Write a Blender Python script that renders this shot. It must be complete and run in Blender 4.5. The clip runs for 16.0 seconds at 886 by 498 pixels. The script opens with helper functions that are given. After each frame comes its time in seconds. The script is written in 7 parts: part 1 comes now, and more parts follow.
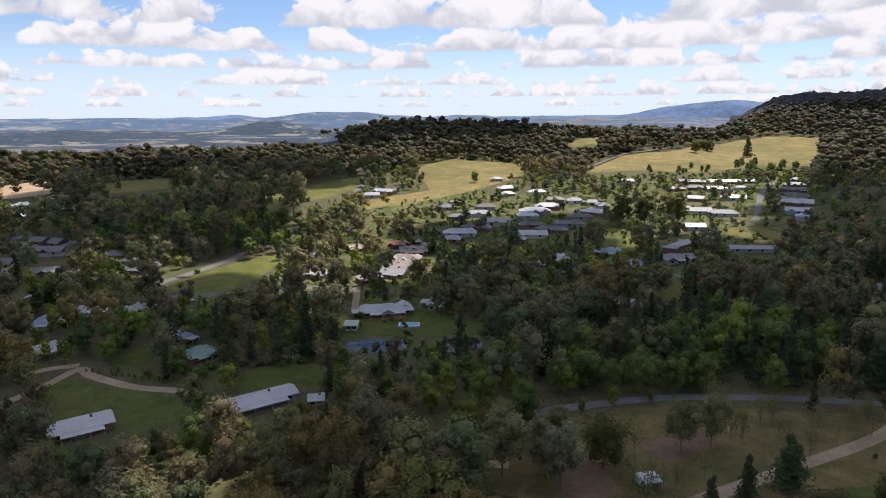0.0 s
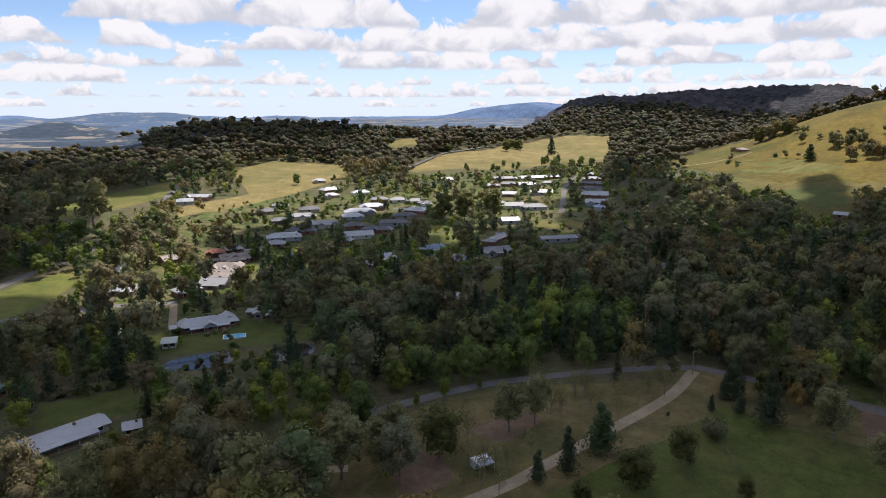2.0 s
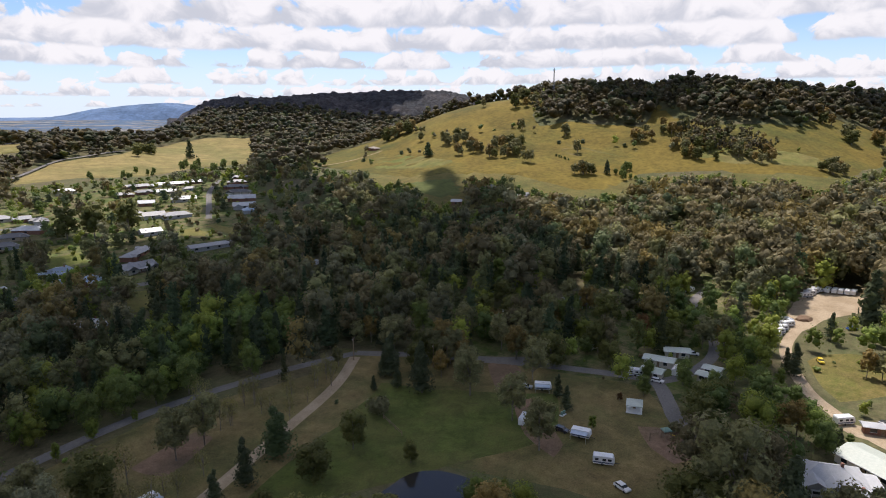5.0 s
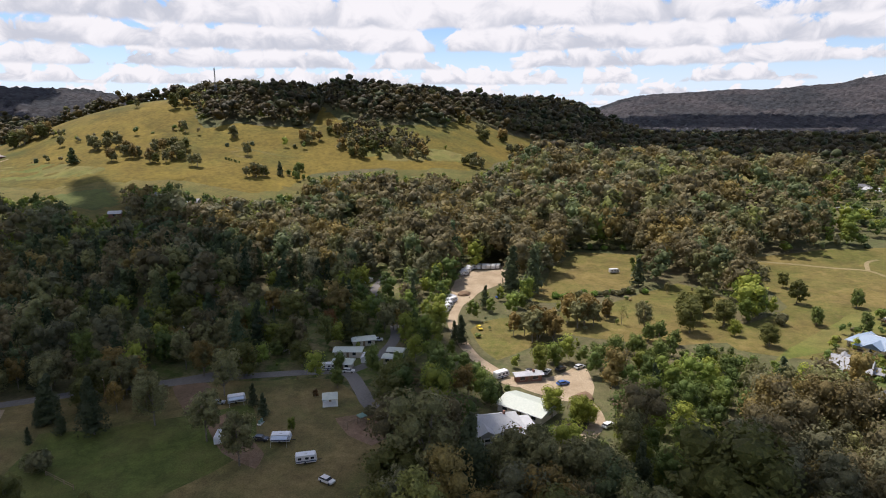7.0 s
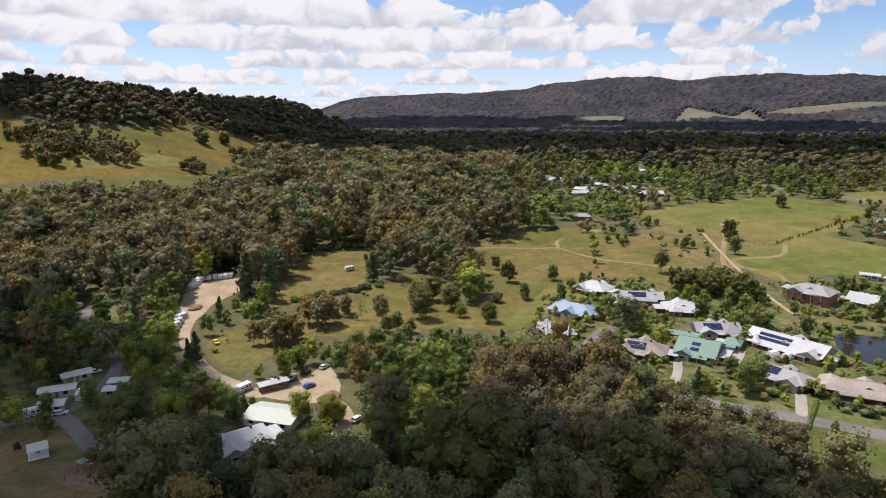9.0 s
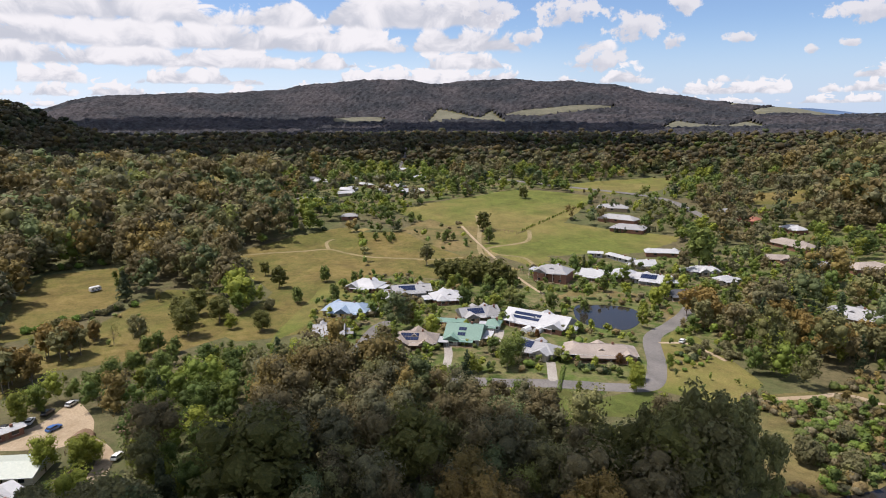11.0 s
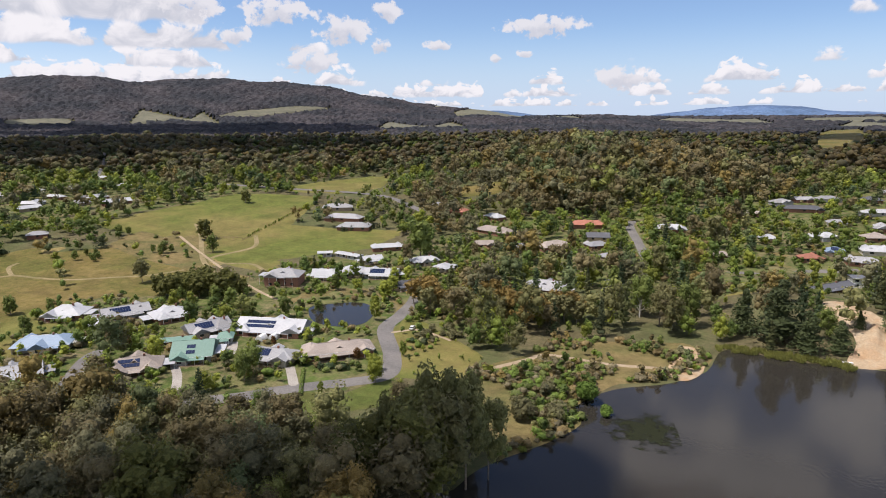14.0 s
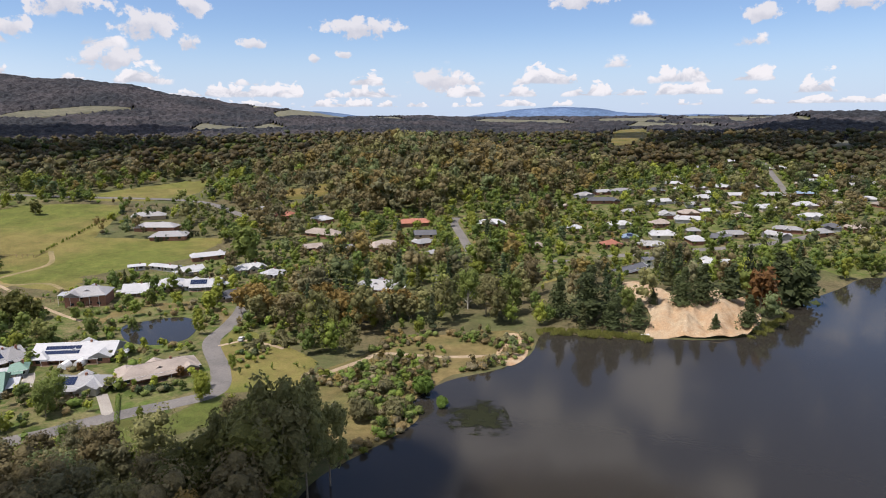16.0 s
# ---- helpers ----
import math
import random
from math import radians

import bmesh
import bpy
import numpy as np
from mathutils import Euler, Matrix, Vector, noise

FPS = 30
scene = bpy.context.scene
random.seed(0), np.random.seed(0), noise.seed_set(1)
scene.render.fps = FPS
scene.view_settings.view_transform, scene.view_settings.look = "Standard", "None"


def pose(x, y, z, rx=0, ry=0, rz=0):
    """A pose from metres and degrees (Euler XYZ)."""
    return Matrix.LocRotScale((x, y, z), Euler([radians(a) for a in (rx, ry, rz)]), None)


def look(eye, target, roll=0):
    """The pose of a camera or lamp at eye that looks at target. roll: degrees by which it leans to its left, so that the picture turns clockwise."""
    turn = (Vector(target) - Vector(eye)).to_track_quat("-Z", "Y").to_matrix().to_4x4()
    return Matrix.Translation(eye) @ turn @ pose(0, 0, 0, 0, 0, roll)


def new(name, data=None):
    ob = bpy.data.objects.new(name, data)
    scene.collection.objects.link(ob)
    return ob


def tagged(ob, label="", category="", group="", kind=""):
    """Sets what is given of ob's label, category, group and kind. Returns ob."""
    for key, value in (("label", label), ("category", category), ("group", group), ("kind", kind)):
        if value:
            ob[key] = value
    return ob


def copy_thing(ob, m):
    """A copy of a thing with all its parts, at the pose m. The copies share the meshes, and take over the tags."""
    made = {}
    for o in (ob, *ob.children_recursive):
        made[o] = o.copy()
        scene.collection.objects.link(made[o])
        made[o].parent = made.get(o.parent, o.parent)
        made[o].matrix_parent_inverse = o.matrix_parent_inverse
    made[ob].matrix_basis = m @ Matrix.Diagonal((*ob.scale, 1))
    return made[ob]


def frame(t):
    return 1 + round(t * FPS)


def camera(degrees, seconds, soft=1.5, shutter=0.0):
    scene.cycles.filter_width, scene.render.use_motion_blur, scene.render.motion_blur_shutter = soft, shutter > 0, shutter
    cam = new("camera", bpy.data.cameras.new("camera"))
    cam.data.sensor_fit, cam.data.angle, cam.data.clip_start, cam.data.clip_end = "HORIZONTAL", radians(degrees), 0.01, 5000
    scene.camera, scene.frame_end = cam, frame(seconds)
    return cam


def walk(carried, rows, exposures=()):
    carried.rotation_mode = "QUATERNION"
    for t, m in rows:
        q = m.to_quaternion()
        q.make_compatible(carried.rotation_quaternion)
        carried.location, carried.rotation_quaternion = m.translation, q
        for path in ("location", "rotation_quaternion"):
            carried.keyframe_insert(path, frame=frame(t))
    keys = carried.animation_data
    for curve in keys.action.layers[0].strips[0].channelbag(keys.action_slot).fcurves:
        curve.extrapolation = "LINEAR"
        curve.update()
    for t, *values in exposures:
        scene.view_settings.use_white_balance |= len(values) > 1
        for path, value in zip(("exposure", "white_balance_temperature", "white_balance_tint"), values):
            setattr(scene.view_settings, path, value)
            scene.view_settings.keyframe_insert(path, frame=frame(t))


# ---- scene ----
from mathutils import geometry

# ---- camera: a drone that hovers and turns ----
EYE = 90.0
ROWS = [(0, -0.00), (0.5, -2.15), (1, -7.71), (1.5, -11.96), (2, -15.77), (2.5, -19.67), (3, -19.80), (3.5, -20.03), (4, -27.94), (4.2, -32.92), (4.5, -38.89), (4.7, -42.17), (6.8, -72.51), (7, -75.47), (7.5, -82.40), (8, -87.92), (8.5, -93.77), (9, -99.46), (9.5, -104.95), (10, -110.93), (10.2, -113.22), (12.3, -130.03), (12.5, -131.88), (13, -136.26), (13.5, -140.39), (14, -144.79), (14.5, -149.28), (15, -153.61), (15.5, -157.68), (16, -160.32)]
cam = camera(69.6, 16.0, soft=1.0)
walk(cam, [(t, pose(0, 0, EYE, 78.32, 0.27, yaw)) for t, yaw in ROWS],
     [(0.0, 0.26, 6420, 16.5), (7.0, 0.24, 6420, 16.5), (10.0, 0.20, 6420, 16.5), (16.0, 0.20, 6420, 16.5)])

# ---- light ----
SUN_BEARING, SUN_HEIGHT = 42.0, 64.0


def bearing_xy(bearing, r):
    return r * math.sin(radians(bearing)), r * math.cos(radians(bearing))


def link_nodes(tree):
    def node(kind, inputs=None, **fields):
        n = tree.nodes.new(kind)
        for k, v in fields.items():
            setattr(n, k, v)
        for k, v in (inputs or {}).items():
            if isinstance(v, bpy.types.NodeSocket):
                tree.links.new(v, n.inputs[k])
            else:
                n.inputs[k].default_value = v
        return n
    return node


world = bpy.data.worlds.new("sky")
scene.world = world
world.use_nodes = True
wt = world.node_tree
wt.nodes.clear()
N = link_nodes(wt)


def wmath(op, a, b=0.0, clamp=False):
    return N("ShaderNodeMath", {0: a, 1: b}, operation=op, use_clamp=clamp).outputs[0]


def wramp(value, lo, hi):
    return N("ShaderNodeMapRange", {0: value, 1: lo, 2: hi}, interpolation_type="SMOOTHSTEP").outputs[0]


sky = N("ShaderNodeTexSky", sky_type="NISHITA", sun_disc=False, sun_elevation=radians(SUN_HEIGHT),
        sun_rotation=radians(SUN_BEARING), altitude=800, air_density=1.0, dust_density=0.4, ozone_density=3.0)
way = N("ShaderNodeTexCoord").outputs["Generated"]
xyz = N("ShaderNodeSeparateXYZ", {0: way})
up = wmath("MAXIMUM", xyz.outputs[2], 0.0)


def layer(lift, scale, detail, rough, seed):
    """Cloud noise on a layer overhead that closes up towards the horizon."""
    low = wmath("ADD", up, lift)
    at = N("ShaderNodeCombineXYZ", {0: wmath("DIVIDE", xyz.outputs[0], low), 1: wmath("DIVIDE", xyz.outputs[1], low), 2: seed}).outputs[0]
    return N("ShaderNodeTexNoise", {"Vector": at, "Scale": scale, "Detail": detail, "Roughness": rough, "Distortion": 0.25}).outputs[0]


# bearing and height of a direction, in degrees; the bearing runs on past south
turn_of = wmath("MULTIPLY", wmath("ARCTAN2", xyz.outputs[0], xyz.outputs[1]), 57.296)
turn_of = wmath("ADD", turn_of, wmath("MULTIPLY", wmath("LESS_THAN", turn_of, -90.0), 360.0))
rise_of = wmath("MULTIPLY", wmath("ARCSINE", xyz.outputs[2]), 57.296)
southern = wramp(turn_of, 118.0, 138.0)
thicker = wmath("MULTIPLY", wmath("MULTIPLY", wramp(turn_of, -12.0, 30.0), wramp(turn_of, 128.0, 108.0)), wramp(rise_of, 1.5, 4.5))
WHITE, GREY = (7.8, 7.8, 7.85, 1), (5.0, 5.3, 5.8, 1)


def billows(lift):
    """Cumulus heads: a broad swell with round lumps of two sizes on it."""
    low = wmath("ADD", up, lift)
    at = N("ShaderNodeCombineXYZ", {0: wmath("DIVIDE", xyz.outputs[0], low), 1: wmath("DIVIDE", xyz.outputs[1], low), 2: 3.7}).outputs[0]
    bend = N("ShaderNodeTexNoise", {"Vector": at, "Scale": 9.0, "Detail": 3.0}).outputs["Color"]
    at = N("ShaderNodeVectorMath", {0: at, 1: N("ShaderNodeVectorMath", {0: bend, "Scale": 0.11}, operation="SCALE").outputs[0]}, operation="ADD").outputs[0]
    swell = N("ShaderNodeTexNoise", {"Vector": at, "Scale": 3.6, "Detail": 3.0, "Roughness": 0.5}).outputs[0]
    big = N("ShaderNodeTexVoronoi", {"Vector": at, "Scale": 9.0}, feature="SMOOTH_F1").outputs["Distance"]
    small = N("ShaderNodeTexVoronoi", {"Vector": at, "Scale": 25.0}, feature="SMOOTH_F1").outputs["Distance"]
    lumps = wmath("ADD", wmath("MULTIPLY", big, -0.30), wmath("MULTIPLY", small, -0.13))
    return wmath("ADD", wmath("ADD", swell, lumps), 0.165)


here, above = billows(0.30), billows(0.325)
broad = layer(0.35, 0.9, 2.0, 0.5, 9.1)
cover = wmath("ADD", wmath("MULTIPLY", here, 0.70), wmath("MULTIPLY", broad, 0.30))
cover = wmath("SUBTRACT", wmath("SUBTRACT", cover, 0.045), wmath("MULTIPLY", southern, 0.06))
blue = N("ShaderNodeMixRGB", {0: 1.0, 1: sky.outputs[0], 2: (1.0, 1.06, 1.14, 1)}, blend_type="MULTIPLY").outputs[0]
colour = N("ShaderNodeMixRGB", {0: wmath("MULTIPLY", wramp(up, 0.14, 0.0), 0.85), 1: blue, 2: N("ShaderNodeMixRGB", {0: southern, 1: (6.3, 7.4, 8.7, 1), 2: (4.7, 5.9, 7.5, 1)}).outputs[0]}).outputs[0]
# overhead the clouds are seen from below, with grey middles
under = wmath("ADD", wmath("MULTIPLY", wmath("SUBTRACT", above, here), 2.6), wmath("MULTIPLY", wmath("SUBTRACT", broad, 0.46), 0.8))
tone = N("ShaderNodeMixRGB", {0: wramp(under, -0.2, 0.36), 1: WHITE, 2: GREY}).outputs[0]
mask = wmath("MULTIPLY", wramp(cover, 0.405, 0.45), wramp(rise_of, 11.0, 15.0))
colour = N("ShaderNodeMixRGB", {0: mask, 1: colour, 2: tone}).outputs[0]


def cumulus_row(under_it, base, wide, tall, cover, open_south, seed):
    """A row of cumulus seen from the side: flat grey bases at one height, white billowing heads."""
    u = wmath("DIVIDE", turn_of, wide)
    v = wmath("DIVIDE", wmath("SUBTRACT", rise_of, base), tall)
    swell = N("ShaderNodeTexNoise", {"Vector": N("ShaderNodeCombineXYZ", {0: u, 1: wmath("MULTIPLY", v, 0.12), 2: seed}).outputs[0], "Scale": 1.0, "Detail": 2.0, "Roughness": 0.5}).outputs[0]
    swell = wmath("SUBTRACT", wmath("ADD", swell, wmath("MULTIPLY", thicker, 0.055)), wmath("MULTIPLY", southern, open_south))
    at = N("ShaderNodeCombineXYZ", {0: wmath("MULTIPLY", u, 1.6), 1: wmath("MULTIPLY", v, 0.55), 2: seed + 4.3}).outputs[0]
    lumps = N("ShaderNodeTexNoise", {"Vector": at, "Scale": 2.2, "Detail": 7.0, "Roughness": 0.56, "Distortion": 0.5}).outputs[0]
    high = wramp(swell, 0.62 - 0.34 * cover, 0.80 - 0.34 * cover)
    edge = wmath("ADD", wmath("SUBTRACT", high, v), wmath("MULTIPLY", wmath("SUBTRACT", lumps, 0.5), 2.6))
    foot = wramp(wmath("ADD", v, wmath("MULTIPLY", wmath("SUBTRACT", lumps, 0.5), 0.5)), -0.03, 0.09)
    shape = wmath("MULTIPLY", wmath("MULTIPLY", wramp(edge, 0.0, 0.22), foot), wramp(high, 0.02, 0.15))
    light = wramp(wmath("ADD", v, wmath("MULTIPLY", wmath("SUBTRACT", lumps, 0.5), 3.2)), -0.25, 0.75)
    shade = N("ShaderNodeMixRGB", {0: light, 1: GREY, 2: WHITE}).outputs[0]
    return N("ShaderNodeMixRGB", {0: wmath("MULTIPLY", shape, wramp(rise_of, base - 0.6, base + 0.3)), 1: under_it, 2: shade}).outputs[0]


for row in ((0.9, 3.2, 0.7, 0.55, 0.0, 1.7), (1.7, 4.2, 1.1, 0.60, -0.02, 5.2), (2.7, 5.5, 1.5, 0.62, 0.05, 9.6), (4.0, 7.5, 2.1, 0.62, 0.16, 14.1),
            (5.4, 10.0, 2.7, 0.80, 0.25, 18.9), (7.3, 12.0, 3.6, 0.85, 0.25, 23.4), (9.8, 15.0, 4.6, 0.85, 0.25, 29.8)):
    colour = cumulus_row(colour, *row)

# single fair-weather clouds in the clear southern sky: bearing, height, half width, half height in degrees
heads, feet = None, None
place = N("ShaderNodeCombineXYZ", {0: turn_of, 1: rise_of}).outputs[0]
fray = N("ShaderNodeTexNoise", {"Vector": place, "Scale": 0.75, "Detail": 6.0, "Roughness": 0.58}).outputs[0]
for b, h, wide, tall in ((124.3, 8.9, 2.8, 1.4), (130.9, 8.6, 3.1, 1.5), (136.3, 7.3, 2.8, 1.5), (139.5, 6.0, 1.4, 0.8), (139.9, 8.8, 1.5, 1.0), (144.5, 6.0, 1.4, 0.6),
                         (153.4, 7.5, 3.8, 1.2), (149.5, 4.9, 0.7, 0.5), (151.9, 5.3, 0.9, 0.4), (133.6, 4.7, 3.1, 1.1), (172.0, 9.4, 3.4, 0.9), (185.8, 7.8, 1.8, 0.9),
                         (191.5, 8.2, 3.6, 0.9), (127.5, 6.6, 1.5, 1.0), (160.1, 3.2, 3.0, 1.1)):
    def round_it(lower):
        off = N("ShaderNodeVectorMath", {0: place, 1: (b, h - lower * tall, 0.0)}, operation="SUBTRACT").outputs[0]
        off = N("ShaderNodeVectorMath", {0: off, 1: (1 / wide, 1 / tall, 0.0)}, operation="MULTIPLY").outputs[0]
        return wmath("SUBTRACT", 1.0, N("ShaderNodeVectorMath", {0: off, 1: off}, operation="DOT_PRODUCT").outputs["Value"])
    head, foot = round_it(0.0), round_it(0.75)
    heads = head if heads is None else wmath("MAXIMUM", heads, head)
    feet = foot if feet is None else wmath("MAXIMUM", feet, foot)
fringe = wmath("MULTIPLY", wmath("SUBTRACT", fray, 0.5), 4.2)
puff = wramp(wmath("ADD", wmath("SUBTRACT", heads, 0.25), fringe), 0.0, 0.5)
puff_tone = N("ShaderNodeMixRGB", {0: wmath("MULTIPLY", wramp(wmath("SUBTRACT", feet, wmath("MULTIPLY", fringe, 0.6)), 0.0, 1.0), 0.75), 1: (6.9, 6.95, 7.1, 1), 2: (4.9, 5.15, 5.7, 1)}).outputs[0]
both = N("ShaderNodeMixRGB", {0: wmath("MULTIPLY", puff, 0.95), 1: colour, 2: puff_tone}).outputs[0]
back = N("ShaderNodeBackground", {0: both, 1: 0.10})
wt.links.new(back.outputs[0], N("ShaderNodeOutputWorld").inputs[0])

sun = new("sun", bpy.data.lights.new("sun", "SUN"))
sun.data.energy, sun.data.angle, sun.data.color = 4.1, radians(0.55), (1.0, 0.95, 0.87)
sx, sy = bearing_xy(SUN_BEARING, 1000)
sun.matrix_world = look((sx, sy, 1000 * math.tan(radians(SUN_HEIGHT))), (0, 0, 0))

# ---- materials ----


def material(name, rough=0.9, metal=0.0):
    m = bpy.data.materials.new(name)
    m.use_nodes = True
    node = link_nodes(m.node_tree)
    bsdf = m.node_tree.nodes["Principled BSDF"]
    bsdf.inputs["Roughness"].default_value, bsdf.inputs["Metallic"].default_value = rough, metal
    return m, node, bsdf


def grained(name, c1, c2, c3=None, fine=1.0, broad=0.04, rough=0.9, bump=0.3, metal=0.0, vary=0.0, spread=0.35, speckle=0.3):
    """Two colours mixed by fine grain, a third by broad blotches; places in metres."""
    m, node, bsdf = material(name, rough, metal)
    at = node("ShaderNodeNewGeometry").outputs["Position"]
    f = node("ShaderNodeTexNoise", {"Vector": at, "Scale": fine, "Detail": 6.0, "Roughness": 0.65}).outputs[0]
    b = node("ShaderNodeTexNoise", {"Vector": at, "Scale": broad, "Detail": 5.0, "Roughness": 0.6}).outputs[0]
    f2 = node("ShaderNodeMapRange", {0: f, 1: 0.5 - spread / 2, 2: 0.5 + spread / 2}).outputs[0]
    b2 = node("ShaderNodeMapRange", {0: b, 1: 0.42, 2: 0.6}).outputs[0]
    col = node("ShaderNodeMixRGB", {0: f2, 1: (*c1, 1), 2: (*c2, 1)}).outputs[0]
    if c3:
        col = node("ShaderNodeMixRGB", {0: b2, 1: col, 2: (*c3, 1)}).outputs[0]
        col = node("ShaderNodeMixRGB", {0: node("ShaderNodeMath", {0: f2, 1: 0.5}, operation="MULTIPLY").outputs[0], 1: col, 2: (*c2, 1)}).outputs[0]
    g = node("ShaderNodeTexNoise", {"Vector": at, "Scale": fine * 5.3, "Detail": 4.0, "Roughness": 0.7}).outputs[0]
    g2 = node("ShaderNodeMapRange", {0: g, 1: 0.3, 2: 0.7, 3: 1 - speckle, 4: 1 + speckle}).outputs[0]
    col = node("ShaderNodeHueSaturation", {"Value": g2, "Color": col}).outputs[0]
    if broad < 0.06:
        w = node("ShaderNodeTexNoise", {"Vector": at, "Scale": math.sqrt(fine * broad), "Detail": 6.0, "Roughness": 0.7, "Distortion": 0.6}).outputs[0]
        w2 = node("ShaderNodeMapRange", {0: w, 1: 0.3, 2: 0.7, 3: 0.70, 4: 1.26}).outputs[0]
        col = node("ShaderNodeHueSaturation", {"Value": w2, "Color": col}).outputs[0]
    if vary:
        r = node("ShaderNodeObjectInfo").outputs["Random"]
        v = node("ShaderNodeMapRange", {0: r, 3: 1 - vary, 4: 1 + vary}).outputs[0]
        col = node("ShaderNodeHueSaturation", {"Value": v, "Color": col}).outputs[0]
    m.node_tree.links.new(col, bsdf.inputs["Base Color"])
    if rough >= 0.85:
        bsdf.inputs["Specular IOR Level"].default_value = 0.15
    if bump:
        n = node("ShaderNodeBump", {"Strength": bump, "Distance": 0.3, "Height": f}).outputs[0]
        m.node_tree.links.new(n, bsdf.inputs["Normal"])
    return m


def leafy(name, c1, c2, sheen=0.6):
    """Sprays of leaves; each spray has its own tone, each tree its own tint from its colour attribute."""
    m, node, bsdf = material(name, sheen)
    geo = node("ShaderNodeNewGeometry")
    r, at = geo.outputs["Random Per Island"], geo.outputs["Position"]
    tint = node("ShaderNodeAttribute", attribute_name="tint").outputs["Color"]
    leaf = node("ShaderNodeTexNoise", {"Vector": at, "Scale": 2.1, "Detail": 3.0, "Roughness": 0.65}).outputs[0]
    tone = node("ShaderNodeMath", {0: node("ShaderNodeMath", {0: r, 1: 0.28}, operation="MULTIPLY").outputs[0],
                                   1: node("ShaderNodeMapRange", {0: leaf, 1: 0.36, 2: 0.66, 4: 0.65}).outputs[0]}, operation="ADD").outputs[0]
    col = node("ShaderNodeMixRGB", {0: tone, 1: (*c1, 1), 2: (*c2, 1)}).outputs[0]
    col = node("ShaderNodeMixRGB", {0: 1.0, 1: col, 2: tint}, blend_type="MULTIPLY").outputs[0]
    o = node("ShaderNodeMapRange", {0: node("ShaderNodeObjectInfo").outputs["Random"], 3: 0.78, 4: 1.22}).outputs[0]
    col = node("ShaderNodeHueSaturation", {"Value": o, "Color": col}).outputs[0]
    m.node_tree.links.new(col, bsdf.inputs["Base Color"])
    m.node_tree.links.new(node("ShaderNodeBump", {"Strength": 0.7, "Distance": 0.5, "Height": leaf}).outputs[0], bsdf.inputs["Normal"])
    bsdf.inputs["Specular IOR Level"].default_value = 0.2
    tr = node("ShaderNodeBsdfTranslucent", {0: col})
    mix = node("ShaderNodeMixShader", {0: 0.32, 1: bsdf.outputs[0], 2: tr.outputs[0]})
    m.node_tree.links.new(mix.outputs[0], m.node_tree.nodes["Material Output"].inputs[0])
    return m


